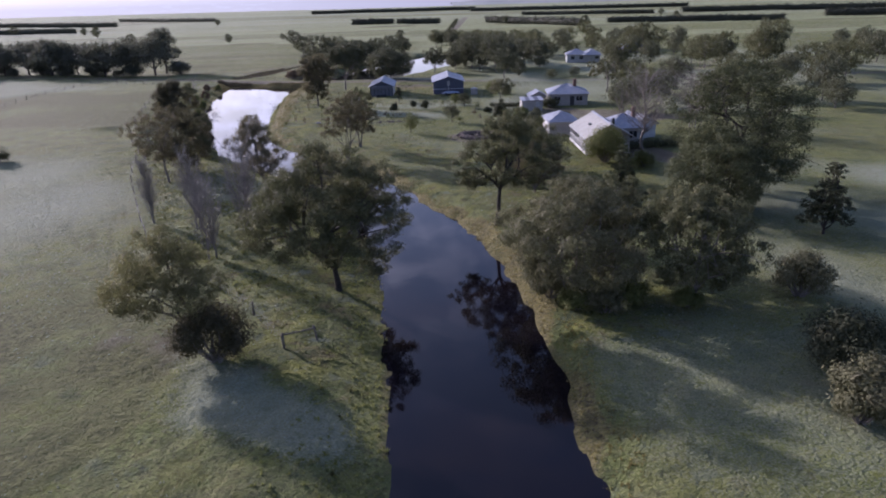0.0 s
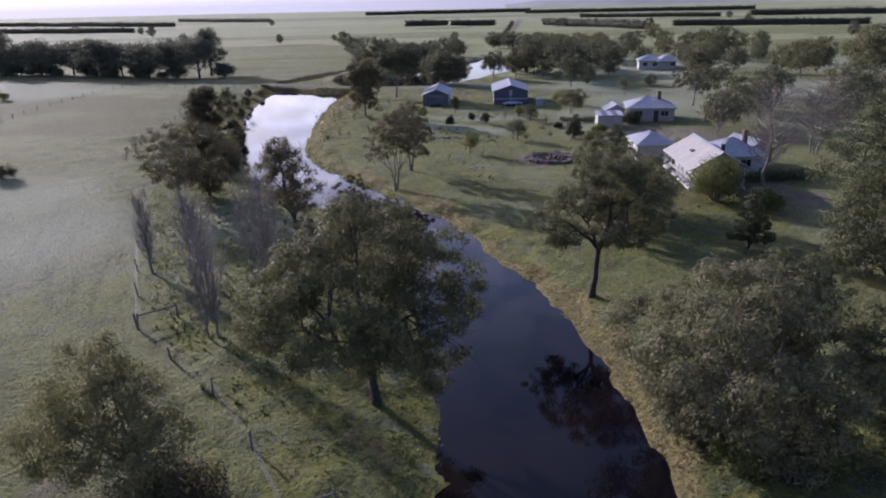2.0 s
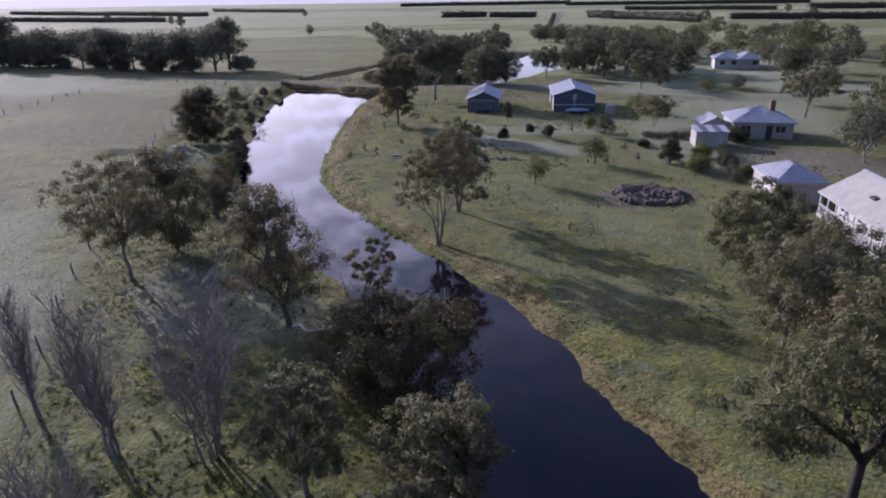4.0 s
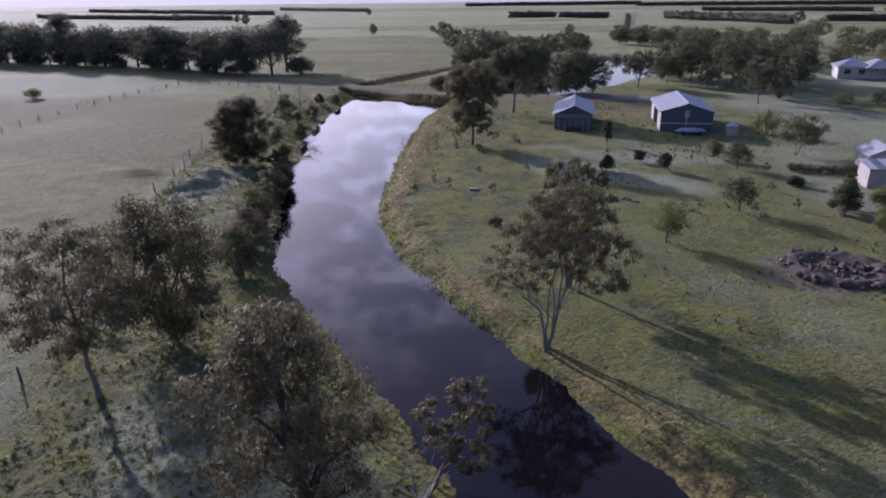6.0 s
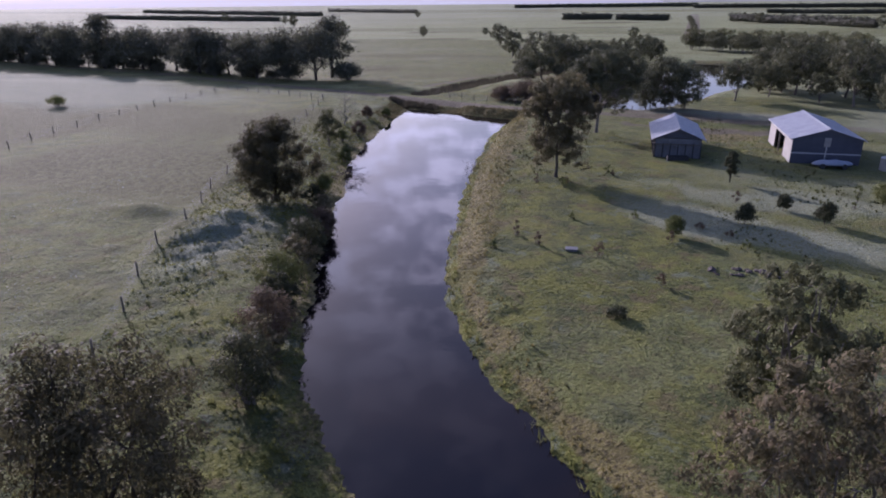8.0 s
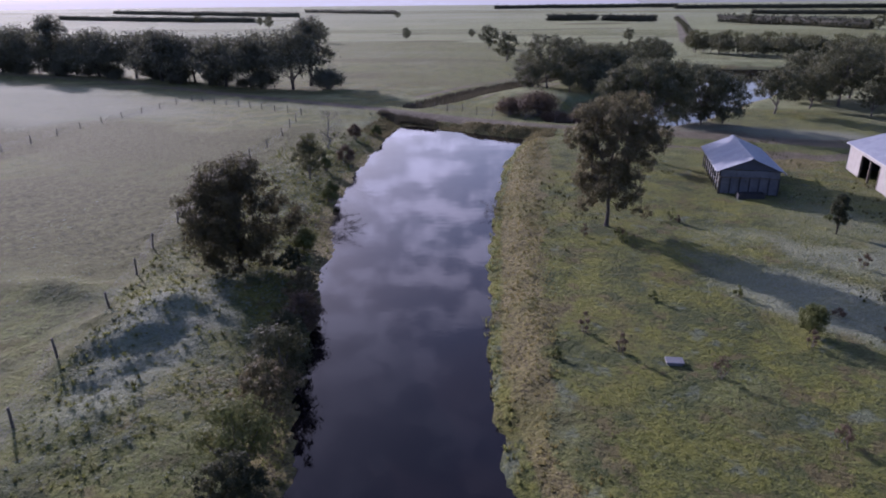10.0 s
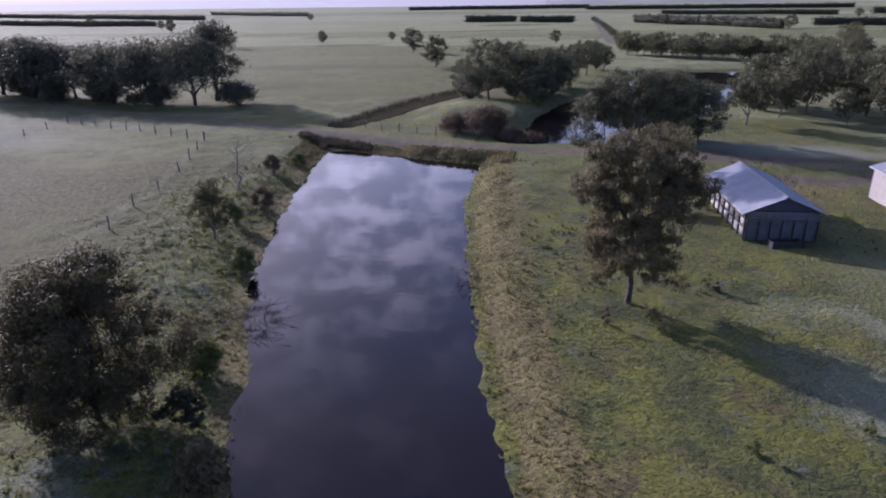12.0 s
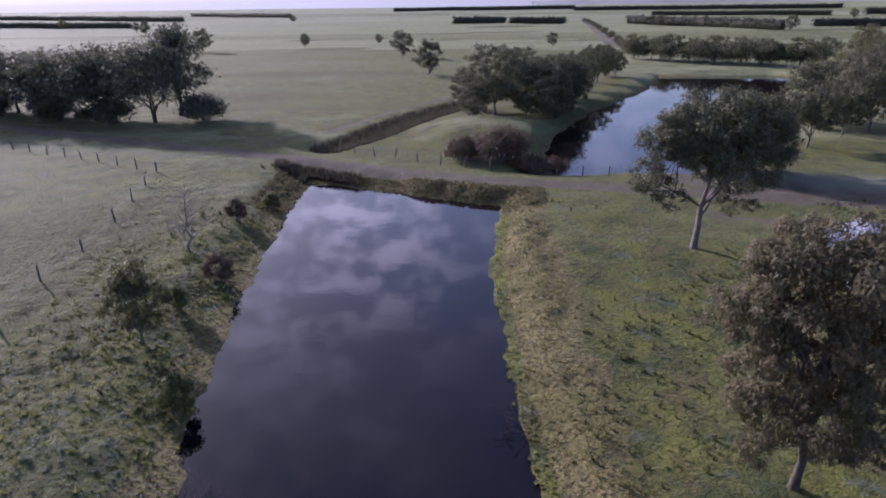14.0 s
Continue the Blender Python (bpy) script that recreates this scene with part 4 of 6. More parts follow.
build_tree("gum_tree", -18.0, 84.6, 5.8, 2.0, 18, "low leaning gum tree with pale dead boughs over the water", LEAF_RUST, BARK_PALE, bole=0.35, clumps=7, size=0.36, leaves=4000, leaf=0.2, lean=(2.4, 1.4), hollow=0.1)
build_tree("gum_tree", -37.2, 89.0, 10.4, 4.6, 19, "open gum tree with bare grey trunk at the paddock edge", LEAF_RUST, BARK, flare=0.75, full=1.2, bole=0.3, clumps=19, size=0.3, leaves=15000, leaf=0.19, lean=(-0.8, 0.0), hollow=0.1, droop=1.0)
build_tree("dark_tree", -36.7, 95.4, 9.4, 4.6, 20, "dark spreading tree above bright green grass", LEAF_CASUARINA, BARK_DARK, 1.25, bole=0.06, clumps=26, size=0.32, leaves=24000, leaf=0.19, stems=2)
build_tree("casuarina_tree", -55.0, 140.6, 8.9, 4.7, 21, "dense round brown-green casuarina at the river bend", LEAF_CASUARINA, BARK_DARK, 1.15, bole=0.02, clumps=30, size=0.34, leaves=46000, leaf=0.19, droop=0.3)
for k, (bx, by, bh, br) in enumerate([(-38.0, 106.6, 4.6, 2.0), (-39.0, 110.0, 3.4, 1.7), (-40.3, 113.0, 4.2, 1.9), (-41.6, 116.6, 3.6, 1.7), (-43.0, 119.4, 4.2, 1.9), (-43.6, 123.2, 3.8, 1.9), (-44.4, 126.4, 4.4, 1.9), (-45.6, 129.6, 3.4, 1.5), (-46.0, 133.0, 3.0, 1.4), (-47.6, 136.6, 2.8, 1.3), (-52.0, 146.0, 2.2, 1.1), (-50.6, 141.0, 2.4, 1.2)]):
    if k % 2:
        build_tree("bank_shrub", bx, by, bh, br, 40 + k, "tall loose brown-green shrub at the water's edge", LEAF_RUST if k % 4 == 1 else LEAF_DARK, BARK_DARK, 1.0, "tall", bole=0.10, clumps=9, size=0.42, leaves=4800, leaf=0.16, stems=3, hollow=0.1, group="bank shrubs", category="shrub")
    else:
        build_bush("bank_bush", bx, by, bh, br, 40 + k, "dark scrubby bush on the river bank", (LEAF_DARK, LEAF_BUSH, LEAF_RED)[k % 3], 4600, 0.16, 11, "bank bushes")
for k, (bx, by, bh, br) in enumerate([(-55.5, 160.4, 2.6, 1.1), (-59.8, 176.2, 2.6, 1.3), (-60.6, 171.0, 2.0, 0.9), (-63.4, 189.0, 2.4, 1.1), (-61.9, 194.6, 2.0, 1.0)]):
    build_bush("bank_bush", bx, by, bh, br, 50 + k, "brown-green bush in rough grass above the water", LEAF_RED if k % 2 else LEAF_BUSH, 2400, 0.17, 8, "bank bushes")
build_tree("small_tree", -60.5, 166.3, 5.5, 1.9, 52, "small grey-green tree in rough grass by the river", LEAF_GUM, BARK, 1.35, "tall", bole=0.15, clumps=12, size=0.42, leaves=8000, leaf=0.18)
build_bush("paddock_bush", -70.7, 104.7, 2.4, 2.2, 59, "low dark bush on a frosty rise in the paddock", LEAF_DARK, 2600, 0.2, 9)
build_bush("paddock_bush", -131.6, 189.4, 2.6, 1.9, 58, "lone low bush in frosty paddock", LEAF_BUSH, 2000, 0.2, 8)
build_bare("bare_tree", -64.0, 180.6, 5.9, 1.7, 53, "small leafless tree in frosty grass", 0.6, 26)
build_bare("dead_tree", -17.4, 83.2, 4.6, 2.6, 164, "pale dead leaning bough beside a gum over the water", 0.45, 9, bark=BARK_PALE)
build_bare("bare_bush", -38.3, 160.6, 1.9, 1.1, 57, "thin brown leafless shrub at the water's edge", 0.5, 60, stems=4, bole=0.05, bark=BARK_DARK)
for k, (bx, by, bh, br) in enumerate([(9.4, 48.4, 2.6, 1.7), (10.9, 45.6, 2.0, 1.6), (13.0, 44.6, 2.2, 1.6), (15.4, 45.9, 2.4, 1.7), (8.8, 52.2, 2.4, 1.6), (19.4, 44.6, 1.8, 1.2)]):
    build_bush("undergrowth_bush", bx, by, bh, br, 180 + k, "dark green undergrowth below a broad bank tree", LEAF_BUSH if k % 2 else LEAF_OLIVE, 3600, 0.18, 10, "bank undergrowth")
build_bare("bare_bush", -51.4, 152.8, 2.8, 2.4, 54, "leafless bush hanging over the water's edge", 0.35, 90, stems=5, bole=0.03, bark=BARK_DARK)

# right bank of the near reach and the garden
build_tree("willow_gum", 11.0, 48.2, 9.8, 6.4, 61, "broad olive-brown tree on the sunny river bank", LEAF_OLIVE, BARK, 1.25, bole=0.10, clumps=30, size=0.27, leaves=36000, leaf=0.22, stems=3, hollow=0.25)
build_tree("gum_tree", 20.0, 45.0, 9.8, 5.0, 62, "spreading gum tree with a pale trunk on frosty lawn", LEAF_GUM, BARK, 1.2, bole=0.16, clumps=24, size=0.29, leaves=24000, leaf=0.22)
build_tree("gum_tree", 16.0, 53.5, 8.4, 4.2, 63, "dark gum tree behind a broad olive-brown tree", LEAF_GUM, BARK, bole=0.2, clumps=18, size=0.3, leaves=16000, leaf=0.22)
build_tree("gum_tree", 6.7, 65.4, 12.0, 5.3, 64, "leaning gum tree with a forked trunk by the river", LEAF_GUM, BARK_DARK, 1.2, bole=0.38, clumps=20, size=0.3, leaves=24000, leaf=0.2, hollow=0.2,
           masses=((0.2, 0.3, 10.3, 1.6), (2.4, 0.6, 10.8, 1.9), (-2.2, -0.2, 8.0, 1.7), (-3.9, 0.3, 6.2, 1.2), (1.0, -0.8, 8.4, 1.7), (3.7, 0.2, 8.2, 2.0), (4.3, 0.8, 6.0, 1.5), (-0.4, 1.8, 7.2, 1.6), (2.2, 1.6, 6.6, 1.6), (-1.8, 0.6, 5.0, 1.2), (-3.0, 0.4, 4.5, 1.1), (0.8, -0.7, 5.6, 1.4), (2.6, -0.4, 4.8, 1.2)))
build_tree("gum_tree", 12.2, 91.0, 8.0, 4.4, 65, "dense gum tree beside the garden lawn", LEAF_GUM, BARK, bole=0.12, clumps=20, size=0.32, leaves=18000, leaf=0.22)
build_tree("gum_tree", 14.2, 84.6, 7.3, 3.9, 162, "dense olive gum tree between river and garden", LEAF_OLIVE, BARK, 1.3, bole=0.08, clumps=20, size=0.32, leaves=16000, leaf=0.21)
build_tree("gum_tree", 10.6, 81.5, 7.2, 3.6, 165, "low olive gum tree at the lawn's edge", LEAF_OLIVE, BARK_PALE, 1.2, bole=0.1, clumps=16, size=0.33, leaves=12000, leaf=0.2)
build_tree("gum_tree", 12.6, 77.0, 6.4, 3.2, 163, "low russet gum tree with pale dead boughs", LEAF_RUST, BARK_PALE, 1.15, bole=0.12, clumps=15, size=0.33, leaves=10000, leaf=0.2)
build_tree("pine_tree", 37.0, 75.0, 15.8, 9.0, 66, "huge old dark green pine beside the homestead", LEAF_PINE, BARK_DARK, 1.3, bole=0.1, clumps=46, size=0.25, leaves=46000, leaf=0.24, droop=0.0, squash=0.6)
build_tree("pine_tree", 31.4, 68.5, 9.0, 6.6, 67, "lower dark green pine below a huge old one", LEAF_PINE, BARK_DARK, 1.3, bole=0.04, clumps=30, size=0.28, leaves=28000, leaf=0.24, droop=0.0, squash=0.6)
build_tree("conifer_tree", 38.7, 59.6, 7.4, 2.6, 68, "young conical conifer alone on frosty lawn", LEAF_DARK, BARK_DARK, 1.0, "cone", bole=0.12, clumps=24, size=0.4, leaves=9000, leaf=0.2, droop=0.0, squash=0.45)
build_tree("cedar_tree", 23.0, 76.2, 6.0, 2.3, 69, "small dark layered cedar on the garden lawn", LEAF_PINE, BARK_DARK, 1.0, "cone", bole=0.1, clumps=18, size=0.45, leaves=8000, leaf=0.2, droop=0.0, squash=0.35)
build_bush("round_bush", 28.8, 45.8, 4.1, 2.3, 70, "rounded grey-green bush on frosty lawn", LEAF_OLIVE, 6000, 0.2, 12)
build_bush("dark_bush", 26.0, 35.5, 4.5, 2.9, 71, "broad dark green bush on frosty lawn", LEAF_DARK, 8000, 0.2, 14)
build_bush("round_bush", 23.6, 29.8, 4.4, 2.0, 72, "tall pale green bush on frosty lawn", LEAF_OLIVE, 7000, 0.2, 12)
build_bush("round_bush", 25.2, 92.0, 5.6, 3.3, 73, "large rounded bush in front of the house veranda", LEAF_BUSH, 12000, 0.2, 16)
build_bush("garden_bush", 29.6, 88.5, 2.6, 1.8, 74, "low green garden bush by a bare gum", LEAF_BUSH, 4000, 0.18, 10)
build_bare("bare_tree", 30.9, 92.7, 12.9, 4.4, 75, "tall leafless tree with fine spreading twigs by the house", 0.72, 110, bark=BARK, bole=0.3)
build_bare("bare_tree", 46.6, 114.0, 11.7, 7.0, 76, "broad leafless tree on the homestead lawn", 0.58, 170, bark=BARK, stems=3, bole=0.25)
build_bare("bare_gum", 38.0, 129.5, 6.8, 2.0, 77, "small pale leafless gum beside the driveway", 0.6, 26, bark=BARK_PALE)

# the lawn by the bend
build_tree("gum_tree", -13.1, 99.0, 11.2, 4.3, 81, "thin-leaved gum with many pale stems on the lawn", LEAF_RUST, BARK_PALE, 1.1, bole=0.3, clumps=20, size=0.27, leaves=18000, leaf=0.17, stems=4, flare=0.75, hollow=0.05, droop=1.0,
           masses=((1.2, 0.2, 9.9, 1.3), (-0.2, 0.6, 9.2, 1.2), (2.6, 0.0, 8.6, 1.3), (-1.4, -0.3, 7.9, 1.3), (3.4, 0.5, 6.6, 1.3), (-2.5, 0.2, 6.1, 1.3), (0.6, -0.9, 7.0, 1.3), (0.4, 1.5, 7.4, 1.4), (3.4, -0.4, 4.9, 1.1), (-2.8, -0.2, 4.3, 1.0), (-1.0, -0.7, 5.2, 1.1), (1.8, 0.8, 5.3, 1.2), (1.4, -0.6, 8.2, 1.2), (2.6, 0.4, 7.2, 1.2), (-0.6, 0.9, 6.2, 1.2)))
build_tree("gum_tree", -12.0, 107.4, 9.8, 3.2, 82, "thin-leaved gum behind a many-stemmed one", LEAF_GUM, BARK, 1.2, bole=0.3, clumps=16, size=0.32, leaves=16000, leaf=0.19, stems=2, hollow=0.1, droop=1.0)
for k, (bx, by, bh, br) in enumerate([(-3.8, 118.2, 3.5, 1.6), (4.2, 128.1, 3.7, 1.9), (7.6, 145.4, 3.4, 1.6), (5.7, 150.4, 2.4, 1.25), (-7.5, 156.6, 3.6, 0.7), (-3.9, 147.0, 1.7, 0.7), (-14.5, 137.5, 2.0, 0.9), (-8.0, 142.5, 1.9, 0.9), (-1.2, 143.2, 2.1, 0.9)]):
    build_tree("young_tree", bx, by, bh, br, 90 + k, "young round-headed tree on a thin stem in frosty grass", LEAF_DARK if k % 3 else LEAF_BUSH, BARK_DARK, 1.3, bole=0.22, clumps=10, size=0.5, leaves=3600, leaf=0.15, tuft=1.1, group="young lawn trees")
for k, (bx, by, bh, br) in enumerate([(16.2, 168.6, 3.9, 2.4), (13.5, 128.2, 3.6, 1.4), (16.2, 124.3, 2.5, 1.8), (12.2, 138.6, 1.2, 0.9), (18.6, 132.2, 2.0, 1.5), (20.4, 127.4, 1.8, 1.4), (21.8, 122.6, 1.8, 1.4), (23.0, 118.2, 1.7, 1.2)]):
    build_bush("garden_bush", bx, by, bh, br, 110 + k, "rounded dark green bush at the edge of the yard", LEAF_DARK if k % 2 else LEAF_BUSH, 3000, 0.18, 9, "yard bushes")
build_tree("spreading_gum", 16.7, 154.3, 5.2, 3.2, 158, "low spreading olive tree beside the yard", LEAF_OLIVE, BARK, 1.2, "flat", bole=0.3, clumps=14, size=0.34, leaves=8000, leaf=0.2, stems=3, tuft=1.0)
for k in range(26):
    rs = np.random.RandomState(200 + k)
    bx, by = -30 + 42 * rs.rand(), 120 + 42 * rs.rand()
    if beside(RIVER, np.array([bx]), np.array([by]))[0] > 4:
        build_bush("sapling", bx, by, 0.7 + 0.9 * rs.rand(), 0.3 + 0.25 * rs.rand(), 200 + k, "tiny sapling in rough lawn grass", LEAF_BUSH if k % 2 else LEAF_RED, 240, 0.13, 4, "saplings")

# by the causeway
bank_gum = []
for z, x0, x1, r in ((11.0, -1.0, 3.4, 1.2), (9.9, -2.2, 4.3, 1.2), (8.7, -2.7, 4.9, 1.25), (7.5, -2.6, 4.7, 1.15), (6.2, -1.8, 4.2, 1.0), (5.0, -2.3, 3.3, 1.2), (3.8, -2.3, 3.0, 1.1), (2.7, -1.6, 2.4, 0.9)):
    n = max(3, int((x1 - x0) * 1.15))
    for k in range(n):
        f = (k + 0.5) / n
        bank_gum.append((-0.7 + x0 + (x1 - x0) * f, 1.5 * math.sin(k * 2.4 + z) * math.sin(math.pi * f), z + 0.5 * math.sin(k * 1.9 + 2 * z), r * (0.85 + 0.25 * math.sin(k * 3.3 + z))))
bank_gum += [(3.1, -0.1, 1.5, 0.75), (-1.9, -0.3, 1.9, 0.6)]
build_tree("gum_tree", -26.7, 155.9, 11.5, 4.3, 121, "tall leafy bronze-green gum tree on green bank", LEAF_BRONZE, BARK_MID, 1.2, "tall", bole=0.34, leaves=42000, leaf=0.2, droop=0.9, flare=0.8, masses=bank_gum)
forked_gum = []
for z, x0, x1, r in ((11.3, -2.2, 3.6, 1.4), (10.2, -3.4, 5.2, 1.5), (9.0, -4.2, 6.0, 1.5), (7.8, -3.8, 6.2, 1.3), (6.6, 1.5, 5.8, 1.1)):
    n = max(2, int((x1 - x0) * 0.95))
    for k in range(n):
        f = (k + 0.5) / n
        forked_gum.append((x0 + (x1 - x0) * f, 2.2 * math.sin(k * 2.4 + z) * math.sin(math.pi * f), z + 0.4 * math.sin(k * 1.9 + 2 * z), r * (0.85 + 0.25 * math.sin(k * 3.3 + z))))
forked_gum += [(-4.3, 0.0, 6.3, 1.2), (-3.2, 0.5, 5.4, 0.9), (-1.6, -0.4, 4.4, 0.6), (2.2, 0.0, 4.2, 0.8), (0.2, 0.6, 6.6, 1.3), (-0.8, -0.6, 7.6, 1.4), (1.2, 0.2, 5.4, 1.0), (-3.5, 0.0, 4.5, 0.9), (-2.4, -0.5, 3.5, 0.55), (3.4, 0.3, 4.9, 0.9), (3.8, -0.2, 3.7, 0.65), (2.6, 0.5, 3.0, 0.5), (-4.9, 0.4, 5.2, 0.7)]
build_tree("gum_tree", -23.3, 183.2, 12.3, 5.8, 122, "umbrella-crowned gum with a pale forked trunk", LEAF_FAR, BARK, 1.35, "flat", bole=0.34, leaves=40000, leaf=0.22, flare=1.0, masses=forked_gum)
gum_a = build_tree("gum_tree", -12.0, 208.4, 9.6, 5.4, 123, "dense dark gum tree near the pond", LEAF_FAR, BARK, 1.25, bole=0.06, clumps=20, size=0.33, leaves=7000, leaf=0.40)
gum_b = build_tree("gum_tree", -39.5, 246.5, 12.2, 6.0, 124, "large gum tree in a grove by the pond", LEAF_FAR, BARK, 1.2, "flat", bole=0.2, clumps=18, size=0.32, leaves=7000, leaf=0.42)
gum_c = build_tree("gum_tree", 1.8, 221.8, 8.4, 4.0, 125, "small-crowned gum tree near the pond", LEAF_FAR, BARK, 1.2, "flat", bole=0.26, clumps=14, size=0.34, leaves=4500, leaf=0.38)
for gx, gy, s, proto in ((-31.5, 251, 0.9, gum_b), (-26.5, 256.5, 0.92, gum_a), (-36, 262, 0.95, gum_b), (-28, 268, 0.9, gum_a), (-21.5, 279, 0.8, gum_b), (-15.4, 209.8, 0.92, gum_a), (-8.6, 209.6, 0.86, gum_a), (-10.5, 300.5, 0.8, gum_c), (-16, 292, 0.8, gum_b), (-30.5, 246.0, 0.75, gum_a), (-26.5, 262.5, 0.85, gum_c),
                         (9, 228, 0.85, gum_c), (14.9, 232.4, 0.95, gum_b), (11, 243, 1.0, gum_a), (22, 218.5, 1.0, gum_b), (27, 226.5, 0.95, gum_a), (20, 243, 0.9, gum_b), (8.5, 236, 0.6, gum_a), (31, 249, 0.9, gum_a), (27, 260, 0.85, gum_c), (17, 222, 0.75, gum_c),
                         (38, 228, 0.95, gum_a), (-29.8, 242, 0.62, gum_a), (-27.2, 250, 0.75, gum_c), (-32.1, 259, 0.85, gum_a), (-43.0, 243.5, 0.65, gum_a), (-35.5, 255, 0.9, gum_a), (-23.5, 268, 0.8, gum_a), (-12, 306, 0.8, gum_a), (22.6, 199.6, 0.95, gum_c), (27.5, 204.6, 0.55, gum_a), (13, 236, 0.8, gum_a), (23.9, 231, 0.9, gum_b), (-44.5, 254, 0.7, gum_b), (-34.5, 242.5, 0.6, gum_c), (34, 238, 0.85, gum_b)):
    again(proto, gx, gy, s, (gx * 37 + gy * 11) % 360, 0.9 + 0.2 * ((gx * 7.3) % 1))
far_a = build_tree("gum_tree", 33.0, 272.0, 8.4, 5.0, 151, "dark gum tree in open woodland beyond the pond", LEAF_FAR, BARK, 1.3, bole=0.12, clumps=16, size=0.36, leaves=3000, leaf=0.48, tuft=1.0, group="woodland gums")
far_b = build_tree("gum_tree", 42.0, 258.0, 9.6, 5.2, 152, "dark gum tree in open woodland beyond the pond", LEAF_GUM, BARK, 1.3, "flat", bole=0.2, clumps=15, size=0.34, leaves=3000, leaf=0.48, tuft=1.0, group="woodland gums")
for gx, gy, s, proto in ((49, 266, 0.65, far_a), (35.9, 195.3, 0.34, far_b), (43.4, 198, 0.36, far_a), (60.6, 216, 0.9, far_a), (88.7, 292, 1.0, far_b), (62, 317, 0.95, far_a), (76, 310, 0.9, far_b), (91, 328, 0.9, far_a), (88, 380, 1.0, far_b), (104, 350, 0.95, far_a), (70, 340, 0.9, far_b), (52, 330, 0.9, far_a), (45, 300, 0.9, far_b), (54, 252, 0.7, far_b), (66, 244, 0.8, far_a), (70, 262, 0.8, far_b), (112, 300, 1.0, far_a), (50, 176, 0.8, far_a), (60, 194, 0.7, far_a), (70, 150, 1.15, far_b), (64, 172, 0.95, far_a), (37, 283, 0.9, far_b), (45, 275, 0.8, far_a),
                         (62, 215, 1.0, far_b), (75, 226, 0.95, far_a), (86, 206, 1.05, far_b), (96, 218, 0.95, far_a), (104, 252, 0.9, far_a), (118, 240, 0.95, far_b), (145, 280, 1.2, far_b), (126, 205, 0.95, far_a), (112, 176, 1.0, far_b),
                         (90, 168, 0.95, far_a), (39.5, 133, 0.9, far_a), (44.5, 140, 0.9, far_b), (52, 148, 0.8, far_a), (57, 131, 0.85, far_b), (82, 268, 0.85, far_a), (70, 285, 0.85, far_b), (60, 298, 0.9, far_a), (92, 290, 0.85, far_b)):
    again(proto, gx, gy, s, (gx * 37 + gy * 11) % 360, 0.9 + 0.2 * ((gx * 7.3) % 1))
wood = np.random.RandomState(77)
for k in range(24):                             # open woodland round the far homesteads
    gx, gy = 62 + 110 * wood.rand(), 120 + 190 * wood.rand()
    if gx - 60 > 0.25 * (gy - 120) * wood.rand():
        again((far_a, far_b)[k % 2], gx, gy, 0.75 + 0.45 * wood.rand(), 360 * wood.rand(), 0.9 + 0.3 * wood.rand())
build_tree("spreading_gum", 44.0, 163.0, 9.0, 5.5, 126, "open spreading gum tree behind the cottage", LEAF_OLIVE, BARK_PALE, 1.0, "flat", bole=0.4, clumps=14, size=0.25, leaves=7000, leaf=0.3, hollow=0.1)
build_bush("reddish_bush", -38.6, 213.4, 4.6, 4.0, 127, "broad reddish-brown thicket beside the causeway", LEAF_RED, 9000, 0.26, 16)
build_bush("reddish_bush", -43.4, 213.6, 3.2, 2.8, 155, "spreading reddish-brown thicket below a mound", LEAF_RED, 6000, 0.24, 12)
build_bush("reddish_bush", -35.2, 210.6, 2.6, 2.6, 156, "low reddish-brown thicket at the pond's edge", LEAF_RED, 5000, 0.22, 12)
build_bare("bare_thicket", -39.8, 211.6, 3.4, 3.4, 157, "leafless brown thicket beside the causeway", 0.5, 90, stems=6, bole=0.03)
build_bush("reddish_bush", -32.0, 214.0, 2.8, 2.2, 128, "low reddish-brown thicket at the pond's edge", LEAF_RED, 4000, 0.22, 10)
build_bare("bare_tree", -43.2, 243.5, 6.8, 3.4, 129, "grey leafless tree on a grassy mound", 0.55, 50, stems=3)

# the long row of old pines, and what stands far off
row_pines = [build_tree("pine_tree", px, py, ph, pr, 131 + k, "old dark pine with a domed crown in a long windbreak row", LEAF_WINDBREAK, BARK_DARK, 1.3, "umbrella", bole=pb, clumps=30, size=0.36, leaves=4400, leaf=0.64,
                        droop=0.0, squash=0.6, flare=1.3, stems=ps, group="windbreak pines", tuft=1.15)
             for k, (px, py, ph, pr, pb, ps) in enumerate([(-98.4, 241.0, 13.6, 9.0, 0.22, 2), (-107.5, 243.4, 13.2, 8.6, 0.26, 1), (-97.0, 248.5, 15.8, 6.0, 0.34, 1)])]
skirt = build_bush("pine_scrub", -89.6, 241.8, 5.0, 4.2, 134, "dark scrub growing below windbreak pines", LEAF_WINDBREAK, 2600, 0.5, 12, "windbreak scrub")
for k in range(2, 46):
    f = 7.0 + k * 6.0 + 1.6 * math.sin(k * 5.3)
    px, py = -94 - f * 0.972 + 1.4 * math.sin(k * 3.1), 240.5 + f * 0.243 + 2.2 * math.sin(k * 1.7)
    again(row_pines[k % 2] if k % 7 else row_pines[2], px, py, 0.95 + 0.13 * math.sin(k * 2.3), k * 77, 0.93 + 0.1 * math.sin(k * 4.1))
    again(skirt, px + 4.4, py - 1.0 + 2 * math.sin(k * 2.9), 0.75 + 0.25 * math.sin(k * 3.7), k * 51)
